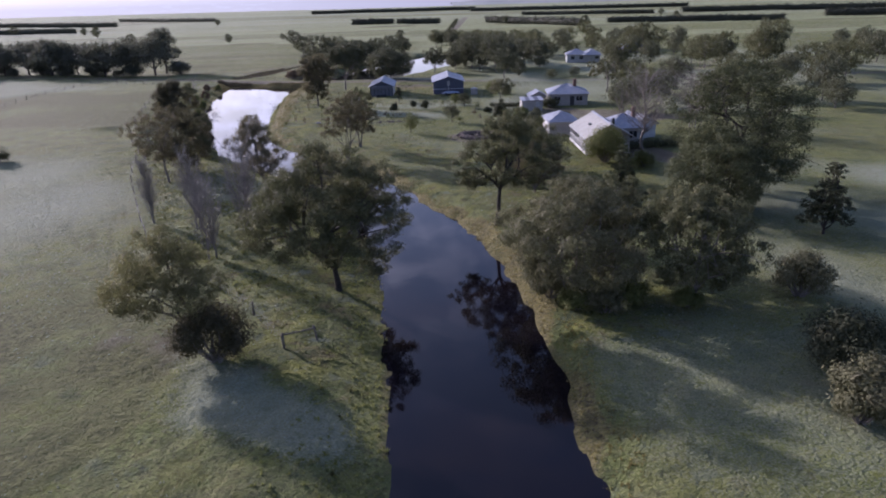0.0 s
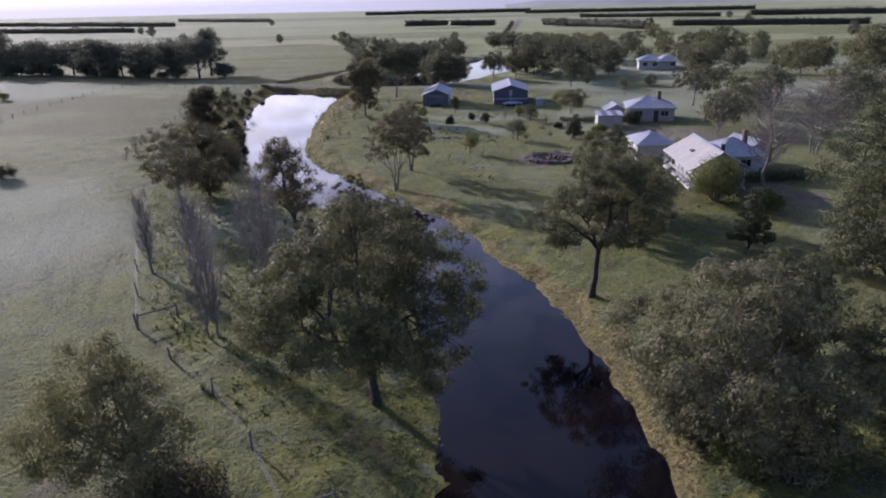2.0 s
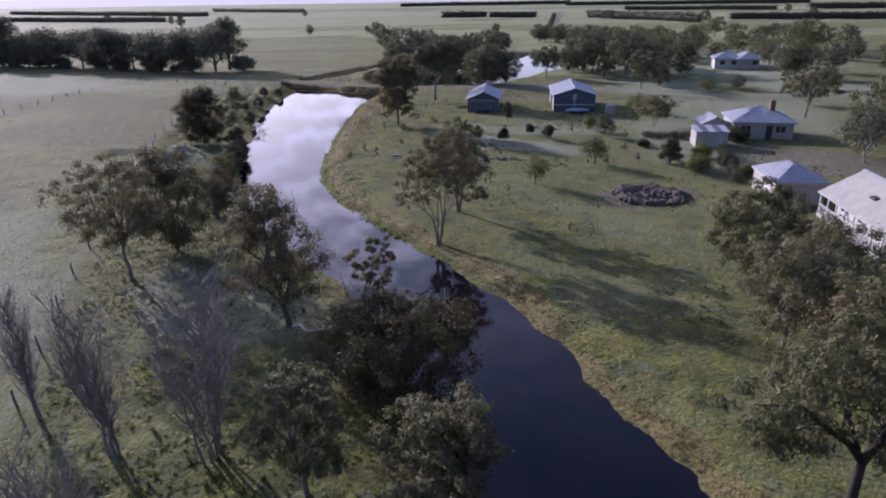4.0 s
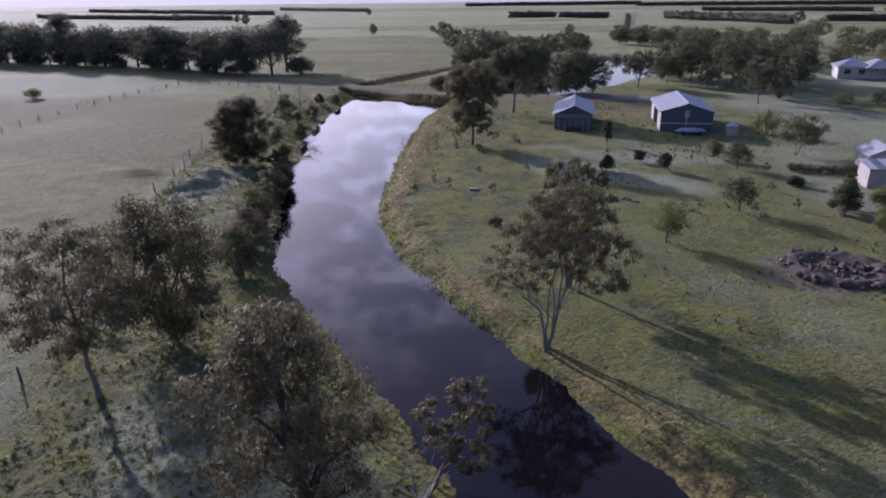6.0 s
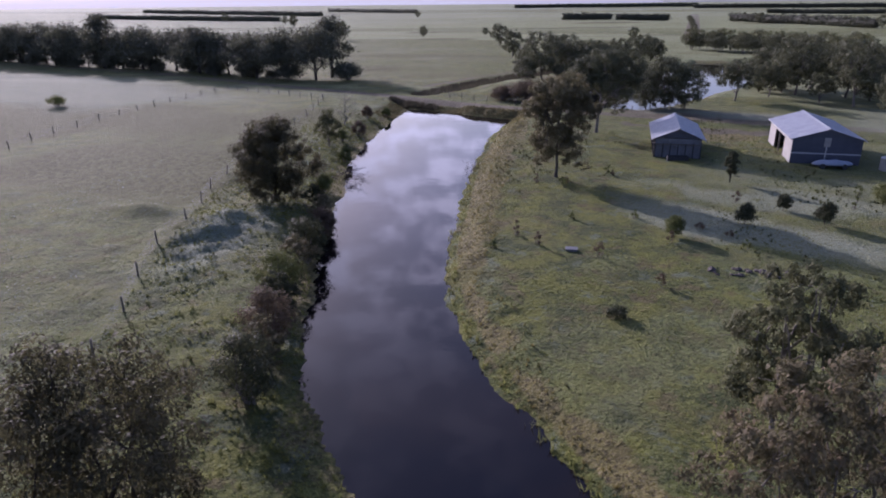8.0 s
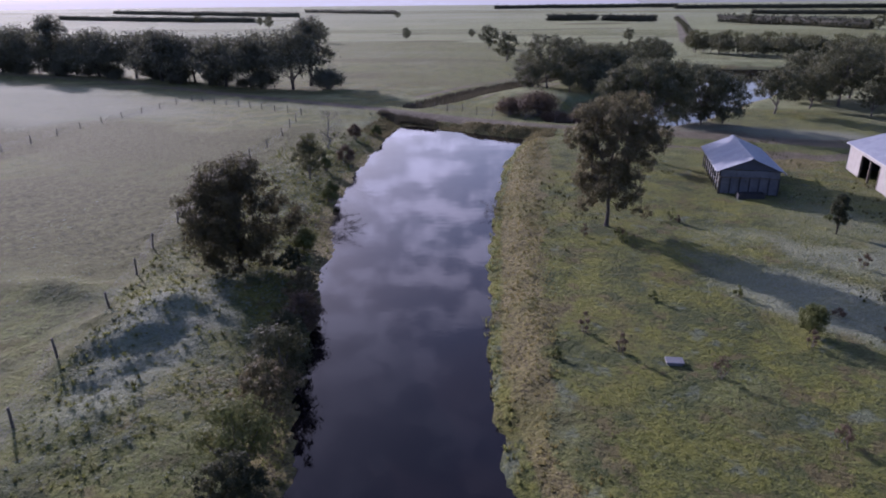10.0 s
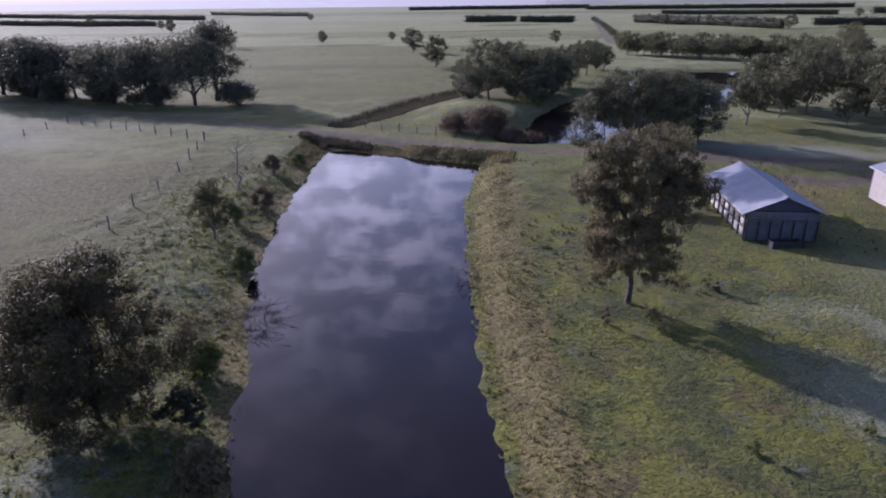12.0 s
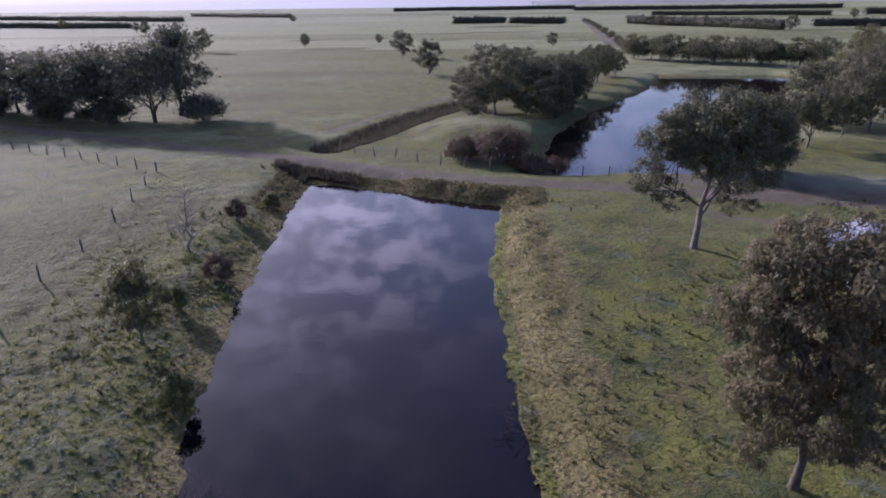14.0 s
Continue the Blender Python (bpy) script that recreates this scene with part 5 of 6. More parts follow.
lone = build_tree("paddock_tree", -58.0, 313.0, 9.6, 4.0, 132, "lone round-headed tree in a far paddock", LEAF_FAR, BARK, full=1.4, bole=0.12, clumps=14, size=0.42, leaves=3200, leaf=0.5, group="lone paddock trees")
for gx, gy, s in ((-74, 374, 1.0), (-128, 437, 0.65), (-96, 450, 0.48), (-164, 409, 1.05), (-275, 570, 1.0), (-200, 460, 0.75), (-17, 417, 0.65), (-320, 640, 0.8), (-420, 700, 1.0), (-250, 820, 0.8), (120, 520, 0.9), (70, 610, 0.8), (240, 700, 0.8), (205, 560, 0.9), (190, 380, 0.9), (230, 330, 1.0)):
    again(lone, gx, gy, s, gx % 360)
for k in range(26):                             # the row beyond the pond
    f = k / 25
    again(far_b if k % 2 else far_a, 4 + 40 * f + math.sin(k * 5.0), 356 - 38 * f + 5 * math.sin(k * 3.0), 0.75 + 0.12 * math.sin(k * 2.0), k * 63)
for k in range(8):
    f = k / 7
    again(far_a, 5 + 21 * f + 3, 398 + 290 * f ** 1.2, 0.5, k * 71)


def build_hedge(x0, y0, x1, y1, h, depth, seed, label, leaves):
    """A clipped windbreak far off: leaves packed along a line."""
    rs = np.random.RandomState(seed)
    n = int(math.hypot(x1 - x0, y1 - y0) / (h * 0.55)) + 2
    f = np.linspace(0, 1, n)
    cx, cy = x0 + (x1 - x0) * f, y0 + (y1 - y0) * f
    cz = land(cx, cy)
    mx, my, mz = cx[n // 2], cy[n // 2], cz[n // 2]
    rows = [np.column_stack([cx - mx, cy - my, cz - mz + h * u]) for u in (0.28, 0.72)]
    centres = np.concatenate(rows) + rs.normal(size=(2 * n, 3)) * h * 0.05
    root = base("hedge", mx, my, mz, 0, label, "hedge", "far windbreaks")
    radii = np.full(2 * n, h * 0.40)
    under("crown", crown_mesh(leaf_cloud(rs, centres, radii, 90 * n, h * 0.17, 0.6, 0.0, 0.6, 0.8), leaves), root)
    line = np.column_stack([cx - mx, cy - my, cz - mz])
    side = np.array([-(y1 - y0), x1 - x0, 0.0]) / math.hypot(x1 - x0, y1 - y0) * h * 0.22
    ring = [line - side + (0, 0, 0.05 * h), line - side + (0, 0, 0.8 * h), line + side + (0, 0, 0.8 * h), line + side + (0, 0, 0.05 * h)]
    a = np.arange(n - 1)
    under("inner_growth", mesh_from("inner_growth", np.concatenate(ring), np.concatenate([np.stack([a + k * n, a + 1 + k * n, a + 1 + (k + 1) % 4 * n, a + (k + 1) % 4 * n], axis=1) for k in range(4)]), leaves), root)
    stems = [tube(np.array([[cx[k] - mx, cy[k] - my, cz[k] - mz - 0.2], [cx[k] - mx, cy[k] - my, cz[k] - mz + h * 0.5]]), [h * 0.03, h * 0.02], 5) for k in range(0, n, 2)]
    tagged(under("stem", mesh_from("stem", *gathered(stems), BARK_DARK), root), kind="stuff")


for k, (x0, y0, x1, y1, h) in enumerate([(-77, 711, -35, 693, 6.2), (-30, 691, 11, 673, 6.0), (57, 653, 119, 529, 6.4), (122, 874, 258, 778, 5.0), (148, 557, 270, 512, 5.3), (-568, 1278, -326, 1058, 6.0), (-700, 830, -365, 712, 5.6), (-900, 1180, -420, 930, 6.5),
                                         (80, 1250, 420, 1100, 7.0), (-250, 1500, 100, 1430, 8.0), (330, 560, 470, 500, 6.5), (300, 800, 520, 690, 7.0)]):
    # hedges far to the left take the needle tone with painted haze
    build_hedge(x0, y0, x1, y1, h, 4, 300 + k, "dark clipped windbreak between far pale fields", LEAF_WINDBREAK if x1 < -300 else LEAF_HEDGE)


def build_hill():
    """The long low hill on the skyline."""
    n = 60
    f = np.linspace(0, 1, n)
    x = 150 + 1900 * f
    y = 4150 - 500 * f
    top = 62 * np.sin(np.pi * f) ** 1.3 + 6 * rough(f * 20, f * 0, 1.7) * np.sin(np.pi * f)
    verts, faces = [], []
    for k, (dy, g) in enumerate(((-420, 0.0), (-250, 0.35), (-90, 0.85), (60, 1.0), (300, 0.6))):
        verts.append(np.column_stack([x, y + dy, -27 + (top + 22) * g]))
        if k:
            a = np.arange(n - 1) + (k - 1) * n
            faces.append(np.stack([a, a + 1, a + n + 1, a + n], axis=1))
    me = smooth(mesh_from("hill", np.concatenate(verts), np.concatenate(faces), FAR_HILL))
    tagged(new("backdrop", me), "long low blue-grey hill on the skyline", "hill", kind="structure")


FAR_HILL = surface("far_hill", rgb(0.20, 0.22, 0.21), rgb(0.28, 0.29, 0.28), 0.004, 0.95)
build_hill()


# ---- buildings ----
def ribbed(bm, a, b, c, d, pitch=0.35, rib=0.014, thick=0.05):
    """A ribbed metal roof sheet between the eave a-b and the ridge d-c, with thickness."""
    a, b, c, d = (Vector(v) for v in (a, b, c, d))
    n = max(2, int((b - a).length / pitch))
    up = (b - a).cross(d - a).normalized()
    if up.z < 0:
        up = -up
    low, high, low2, high2 = [], [], [], []
    for i in range(n + 1):
        for s, lift in ((0.0, 0.0), (0.62, 0.0), (0.74, rib), (0.88, rib)):
            f = min(1.0, (i + s) / n)
            p, q = a.lerp(b, f), d.lerp(c, f)
            low.append(bm.verts.new(p + up * lift)), high.append(bm.verts.new(q + up * lift))
            low2.append(bm.verts.new(p - up * thick)), high2.append(bm.verts.new(q - up * thick))
            if f >= 1.0:
                break
    for i in range(len(low) - 1):
        bm.faces.new((low[i], low[i + 1], high[i + 1], high[i]))
        bm.faces.new((low2[i + 1], low2[i], high2[i], high2[i + 1]))
        bm.faces.new((low[i + 1], low[i], low2[i], low2[i + 1]))
        bm.faces.new((high[i], high[i + 1], high2[i + 1], high2[i]))
    for i, j in ((0, 1), (-1, -1)):
        bm.faces.new((low[i], high[i], high2[i], low2[i]))
    return bm


def prism(bm, points, depth_vec):
    """A flat polygon pushed out along depth_vec."""
    front = [bm.verts.new(p) for p in points]
    back = [bm.verts.new(Vector(p) + Vector(depth_vec)) for p in points]
    bm.faces.new(front), bm.faces.new(back[::-1])
    for i in range(len(points)):
        j = (i + 1) % len(points)
        bm.faces.new((front[j], front[i], back[i], back[j]))
    bmesh.ops.recalc_face_normals(bm, faces=bm.faces)
    return bm


def window_part(parent, x, y, z, w, h, face, glass_label="dark window glass"):
    """A window with frame, sill and pane on the wall that faces 's' (-y), 'n', 'w' (-x) or 'e'."""
    turn = {"s": 0, "n": 180, "e": 90, "w": -90}[face]
    win = under("window", None, parent)
    win.matrix_basis = pose(x, y, z, 0, 0, turn)
    bm = bmesh.new()
    for x0, z0, x1, z1 in ((-w / 2, 0, -w / 2 + 0.07, h), (w / 2 - 0.07, 0, w / 2, h), (-w / 2 + 0.07, h - 0.07, w / 2 - 0.07, h), (-w / 2 + 0.07, 0, w / 2 - 0.07, 0.07), (-0.03, 0.07, 0.03, h - 0.07)):
        box(bm, x0, -0.06, z0, x1, 0.02, z1)
    part("frame", bm, CLAD_WHITE, win)
    part("pane", box(bmesh.new(), -w / 2 + 0.05, -0.03, 0.05, w / 2 - 0.05, 0.01, h - 0.05), GLASS, win, glass_label)
    part("sill", box(bmesh.new(), -w / 2 - 0.06, -0.12, -0.06, w / 2 + 0.06, 0.02, -0.004), CLAD_WHITE, win)
    return win


def walls(root, w, d, h, material, thick=0.15, name="wall"):
    """Four walls round a plan of w by d, butted."""
    part(name, box(bmesh.new(), 0, 0, -0.3, w, thick, h), material, root)
    part(name, box(bmesh.new(), 0, d - thick, -0.3, w, d, h), material, root)
    part(name, box(bmesh.new(), 0, thick, -0.3, thick, d - thick, h), material, root)
    part(name, box(bmesh.new(), w - thick, thick, -0.3, w, d - thick, h), material, root)


def gable_roof(root, w, d, h, rise, over, material, gable_mat, ridge_label="pale ridge cap"):
    """A gable roof with its ridge along y."""
    x0, x1, y0, y1 = -over, w + over, -over, d + over
    drop = rise * over / (w / 2)
    part("roof", ribbed(bmesh.new(), (x0, y0, h - drop), (x0, y1, h - drop), (w / 2, y1, h + rise), (w / 2, y0, h + rise)), material, root)
    part("roof", ribbed(bmesh.new(), (x1, y0, h - drop), (x1, y1, h - drop), (w / 2, y1, h + rise), (w / 2, y0, h + rise)), material, root)
    for y, dy in ((0.02, 0.12), (d - 0.14, 0.12)):
        part("gable", prism(bmesh.new(), [(0.05, y, h), (w - 0.05, y, h), (w / 2, y, h + rise - 0.06)], (0, dy, 0)), gable_mat, root)
    part("ridge_cap", prism(bmesh.new(), [(w / 2 - 0.28, y0, h + rise - 0.03), (w / 2, y0, h + rise + 0.09), (w / 2 + 0.28, y0, h + rise - 0.03)], (0, y1 - y0, 0)), ROOF_WHITE, root, ridge_label)
    for x in (x0, x1):
        part("gutter", box(bmesh.new(), x - 0.07, y0, h - drop - 0.14, x + 0.07, y1, h - drop - 0.03, 0.02), TRIM, root)


def hip_roof(root, x0, y0, x1, y1, h, rise, material):
    """A hipped roof over a rectangle."""
    w, d = x1 - x0, y1 - y0
    if w >= d:
        a, b = (x0 + d / 2, (y0 + y1) / 2, h + rise), (x1 - d / 2, (y0 + y1) / 2, h + rise)
        if w - d < 0.4:
            a, b = ((x0 + x1) / 2 - 0.2, (y0 + y1) / 2, h + rise), ((x0 + x1) / 2 + 0.2, (y0 + y1) / 2, h + rise)
        sheets = [((x0, y0, h), (x1, y0, h), b, a), ((x1, y1, h), (x0, y1, h), a, b), ((x0, y1, h), (x0, y0, h), a, a), ((x1, y0, h), (x1, y1, h), b, b)]
    else:
        a, b = ((x0 + x1) / 2, y0 + w / 2, h + rise), ((x0 + x1) / 2, y1 - w / 2, h + rise)
        sheets = [((x0, y0, h), (x1, y0, h), a, a), ((x1, y1, h), (x0, y1, h), b, b), ((x0, y1, h), (x0, y0, h), a, b), ((x1, y0, h), (x1, y1, h), b, a)]
    for p, q, r, s in sheets:
        part("roof", ribbed(bmesh.new(), p, q, r, s, 0.5), material, root)
    part("eave_board", box(bmesh.new(), x0 + 0.05, y0 + 0.05, h - 0.16, x1 - 0.05, y1 - 0.05, h - 0.06), CLAD_WHITE, root)


def build_shed_a():
    """The open-sided shed with a ring of rails."""
    w, d, h = 5.9, 11.6, 2.6
    root = base("shed", -15.3, 168.6, at(-12, 174), 0, "low steel-roofed animal shed with railed sides on grass", "shed")
    part("wall", box(bmesh.new(), 0.1, 0.1, 0, w - 0.1, 0.2, h - 0.1), PANEL_GREY, root)
    part("wall", box(bmesh.new(), 0.2, d - 0.25, 0, w - 0.2, d - 0.1, h), TRIM, root)
    part("wall", box(bmesh.new(), w - 0.2, 0.25, 0, w - 0.1, d - 0.3, h), CLAD_WHITE, root)
    part("wall", box(bmesh.new(), 0.35, 0.25, 0, 0.45, d - 0.3, 1.7), CLAD_WHITE, root)
    part("lining", box(bmesh.new(), 1.8, 0.25, 0, 1.9, d - 0.3, h), DARK_TRIM, root)
    gable_roof(root, w, d, h, 1.25, 0.35, ROOF_WHITE, CLAD_BLUE)
    for k in range(9):
        y = 0.05 + (d - 0.2) * k / 8
        part("post", box(bmesh.new(), -0.02, y, -0.3, 0.12, y + 0.14, h - 0.05, 0.015), DARK_TRIM, root)
        if k < 8:
            for z in (1.0, 1.75):
                part("rail", box(bmesh.new(), 0.0, y + 0.15, z, 0.07, y + (d - 0.2) / 8 - 0.01, z + 0.1), POST_WOOD, root)
    for k in range(7):
        x = 0.1 + (w - 0.3) * k / 6
        part("post", box(bmesh.new(), x, -0.12, -0.3, x + 0.12, 0.0, 1.9, 0.015), DARK_TRIM, root)
    for z in (1.75,):
        part("rail", box(bmesh.new(), 0.0, -0.20, z, w, -0.13, z + 0.1), POST_WOOD, root)
    trough = base("trough", -13.6, 166.6, at(-13.6, 166.6), 8, "dark low timber trough in front of a shed", "trough")
    bm = box(bmesh.new(), 0, 0, 0, 2.6, 0.08, 0.55)
    box(bm, 0, 0.82, 0, 2.6, 0.9, 0.55), box(bm, 0, 0.08, 0, 0.08, 0.82, 0.55), box(bm, 2.52, 0.08, 0, 2.6, 0.82, 0.55), box(bm, 0.08, 0.08, 0, 2.52, 0.82, 0.12)
    part("tub", bm, DARK_TRIM, trough)


def build_shed_b():
    """The taller slate-blue shed."""
    w, d, h = 7.7, 13.6, 3.2
    root = base("shed", 0.9, 168.2, at(5, 175), 0, "slate-blue steel shed with pale roof and open side bay", "shed")
    part("wall", box(bmesh.new(), 0, 0, -0.3, w, 0.12, h), CLAD_BLUE, root)
    part("wall", box(bmesh.new(), 0, d - 0.12, -0.3, w, d, h), CLAD_BLUE, root)
    part("wall", box(bmesh.new(), w - 0.12, 0.12, -0.3, w, d - 0.12, h), CLAD_BLUE, root)
    part("wall", box(bmesh.new(), 0, 0.12, -0.3, 0.12, 4.2, h), CLAD_CREAM, root, "cream side wall")
    part("wall", box(bmesh.new(), 0, 9.6, -0.3, 0.12, d - 0.12, h), CLAD_CREAM, root, "cream side wall")
    part("wall", box(bmesh.new(), 0, 4.2, 2.5, 0.12, 9.6, h), CLAD_CREAM, root, "cream side wall")
    for y in (4.2, 6.9, 9.5):
        part("post", box(bmesh.new(), -0.04, y, -0.3, 0.16, y + 0.16, 2.5), POST_WOOD, root)
    gable_roof(root, w, d, h, 1.2, 0.3, ROOF_WHITE, CLAD_BLUE)
    part("band", box(bmesh.new(), 0.0, -0.05, 1.25, w, -0.003, 1.42), TRIM, root)
    part("hatch", box(bmesh.new(), 3.5, -0.06, 2.2, 4.2, -0.003, 3.3), CLAD_CREAM, root, "cream loft hatch")
    part("pipe", box(bmesh.new(), 3.75, -0.16, 0.0, 3.87, -0.06, 2.2, 0.02), CLAD_WHITE, root)
    boat = base("covered_trailer", 3.2, 166.4, at(5, 166.5), 3, "low trailer under a pale grey-blue tarpaulin by a shed", "trailer")
    bm = bmesh.new()
    bmesh.ops.create_uvsphere(bm, u_segments=20, v_segments=10, radius=1.0)
    for v in bm.verts:
        v.co = Vector((v.co.x * 2.3 + 2.0, v.co.y * 0.85, max(0.0, v.co.z) * 0.55 + 0.45 + 0.04 * math.sin(v.co.x * 9)))
    part("tarpaulin", bm, TARP, boat, soft=True)
    part("bed", box(bmesh.new(), 0.0, -0.7, 0.3, 4.0, 0.7, 0.42, 0.03), DARK_TRIM, boat)
    for x in (0.8, 3.2):
        for y in (-0.75, 0.6):
            bm = bmesh.new()
            bmesh.ops.create_cone(bm, cap_ends=True, segments=16, radius1=0.32, radius2=0.32, depth=0.15, matrix=pose(x, y + 0.075, 0.30, 90))
            part("wheel", bm, DARK_TRIM, boat)
    tank = base("water_tank", 11.2, 166.8, at(11.2, 166.8), 0, "small pale water tank beside a slate-blue shed", "tank")
    bm = bmesh.new()
    bmesh.ops.create_cone(bm, cap_ends=True, segments=24, radius1=0.85, radius2=0.85, depth=1.5, matrix=pose(0, 0, 0.75))
    part("drum", bm, CLAD_CREAM, tank)
    bm = bmesh.new()
    bmesh.ops.create_cone(bm, cap_ends=True, segments=24, radius1=0.9, radius2=0.15, depth=0.3, matrix=pose(0, 0, 1.65))
    part("lid", bm, TRIM, tank)


TARP = surface("grey_blue_tarpaulin", rgb(0.24, 0.27, 0.34), rgb(0.33, 0.36, 0.43), 1.4, 0.5)


def build_homestead():
    x, y = 23.2, 96.0
    root = base("house", x, y, at(x + 6, y + 8), 0, "white weatherboard homestead with pale steel roofs and veranda", "house")
    for x0, y0, x1, y1 in ((1.6, 1.6, 6.9, 11.4), (6.9, 6.6, 11.0, 12.6)):
        wing = under("wing", None, root)
        wing.location = (x0, y0, 0)
        walls(wing, x1 - x0, y1 - y0, 2.75, CLAD_WHITE)
    front = under("wing", None, root)
    front.location = (0.45, 0.45, 0)
    # the front gable gets the roof tone with painted sunlight
    gable_roof(front, 6.7, 11.1, 2.7, 1.9, 0.45, ROOF_SUNLIT, CLAD_CREAM)
    part("skylight", box(bmesh.new(), 1.3, 5.0, 3.45, 2.1, 5.9, 3.72, 0.02), DARK_TRIM, front, "dark roof skylight")
    hip_roof(root, 4.6, 5.9, 11.9, 13.2, 2.72, 1.85, ROOF_WHITE)
    deck = part("veranda_deck", box(bmesh.new(), 0.1, 0.1, 0.0, 1.6, 11.8, 0.35), CLAD_WHITE, root)
    part("deck_edge", box(bmesh.new(), 1.6, 0.1, 0.0, 6.9, 1.6, 0.35), CLAD_WHITE, root)
    for k in range(8):
        part("veranda_post", box(bmesh.new(), 0.15, 0.15 + k * 1.64, 0.35, 0.27, 0.27 + k * 1.64, 2.6), CLAD_WHITE, root)
    for k in range(3):
        part("veranda_post", box(bmesh.new(), 2.0 + k * 2.3, 0.15, 0.35, 2.12 + k * 2.3, 0.27, 2.6), CLAD_WHITE, root)
    for k in range(46):
        part("baluster", box(bmesh.new(), 0.18, 0.35 + k * 0.246, 0.35, 0.22, 0.39 + k * 0.246, 1.22), CLAD_WHITE, root)
    part("handrail", box(bmesh.new(), 0.14, 0.15, 1.22, 0.26, 11.7, 1.3), CLAD_WHITE, root)
    for k in range(3):
        window_part(root, 1.58, 3.2 + k * 3.2, 1.0, 1.3, 1.3, "w")
    for wx in (9.2,):
        window_part(root, wx, 6.58, 1.0, 1.4, 1.2, "s")
    window_part(root, 4.2, 1.58, 1.0, 1.5, 1.3, "s")
    part("chimney", box(bmesh.new(), 5.0, 4.2, 2.8, 5.4, 4.6, 4.7, 0.02), DARK_TRIM, root, "dark roof flue")
    part("chimney", box(bmesh.new(), 10.0, 10.5, 2.8, 10.6, 11.1, 5.3, 0.02), BRICK_RED, root, "red brick chimney")
    annex = base("house_annex", 33.6, 106.4, at(35, 108), 18, "small gabled white annex beside the homestead", "house")
    walls(annex, 4.4, 5.0, 2.5, CLAD_WHITE)
    gable_roof(annex, 4.4, 5.0, 2.5, 1.3, 0.35, ROOF_WHITE, CLAD_WHITE)
    window_part(annex, 2.2, -0.02, 0.9, 1.2, 1.2, "s")
    garage = base("garage", 20.4, 111.2, at(22, 113), 0, "cream garage with a pale hipped steel roof", "garage")
    walls(garage, 5.0, 6.4, 2.35, CLAD_CREAM)
    hip_roof(garage, -0.3, -0.3, 5.3, 6.7, 2.4, 1.35, ROOF_WHITE)
    part("door", box(bmesh.new(), -0.05, 1.2, 0, -0.003, 4.0, 2.1), CLAD_WHITE, garage, "white roller door")


def build_cottage():
    root = base("house", 26.4, 145.0, at(30, 149), -6, "cream cottage with a hipped weathered roof and chimney", "house")
    walls(root, 8.4, 7.8, 2.6, CLAD_CREAM)
    hip_roof(root, -0.45, -0.45, 8.85, 8.25, 2.6, 1.8, ROOF_WHITE)
    for wx in (1.8, 6.6):
        window_part(root, wx, -0.02, 1.0, 1.5, 1.1, "s")
    window_part(root, -0.02, 3.0, 1.0, 1.2, 1.1, "w")
    part("door", box(bmesh.new(), 4.6, -0.05, 0, 5.5, -0.003, 2.05), DARK_TRIM, root)
    part("chimney", box(bmesh.new(), 5.4, 2.6, 3.4, 6.1, 3.3, 5.4, 0.02), BRICK_RED, root, "red brick chimney")
    out = base("outbuilding", 19.5, 138.9, at(21, 140), 0, "long cream outbuilding with striped translucent roof sheets", "shed")
    walls(out, 4.4, 3.0, 2.25, CLAD_CREAM)
    for k in range(5):
        part("roof_sheet", ribbed(bmesh.new(), (-0.2 + k * 0.96, -0.25, 2.25), (0.76 + k * 0.96, -0.25, 2.25), (0.76 + k * 0.96, 3.25, 2.6), (-0.2 + k * 0.96, 3.25, 2.6), 0.28, 0.03),
             (ROOF_WHITE, CLAD_BLUE, ROOF_WHITE, CLAD_BLUE, ROOF_WHITE)[k], out)
    part("door", box(bmesh.new(), 3.0, -0.05, 0, 3.8, -0.003, 2.0), TRIM, out)
    hut = base("hut", 22.4, 146.4, at(22, 149), 0, "small cream gabled hut beside the cottage", "hut")
    walls(hut, 3.6, 4.0, 2.2, CLAD_CREAM)
    gable_roof(hut, 3.6, 4.0, 2.2, 0.85, 0.3, ROOF_DULL, CLAD_CREAM)
    part("door", box(bmesh.new(), 0.6, -0.05, 0, 1.5, -0.003, 2.0), CLAD_WHITE, hut)


def build_far_house():
    root = base("house", 49.5, 239.0, at(56, 243), -8, "white farmhouse with several pale roofs among gums", "house")
    walls(root, 11.6, 7.4, 2.7, CLAD_WHITE)
    hip_roof(root, -0.5, -0.5, 7.4, 7.9, 2.7, 1.8, ROOF_WHITE)
    hip_roof(root, 5.4, -2.0, 12.1, 8.0, 2.65, 1.7, ROOF_WHITE)
    for wx in (2.0, 5.0, 10.5):
        window_part(root, wx, -0.02, 1.0, 1.4, 1.2, "s")
    far = base("shed", 78, 268, at(80, 270), 10, "low pale-roofed shed among far gums", "shed")
    walls(far, 10, 6, 2.6, CLAD_BLUE)
    gable_roof(far, 10, 6, 2.6, 1.2, 0.3, ROOF_WHITE, CLAD_BLUE)


build_shed_a()
build_shed_b()
build_homestead()
build_cottage()
build_far_house()


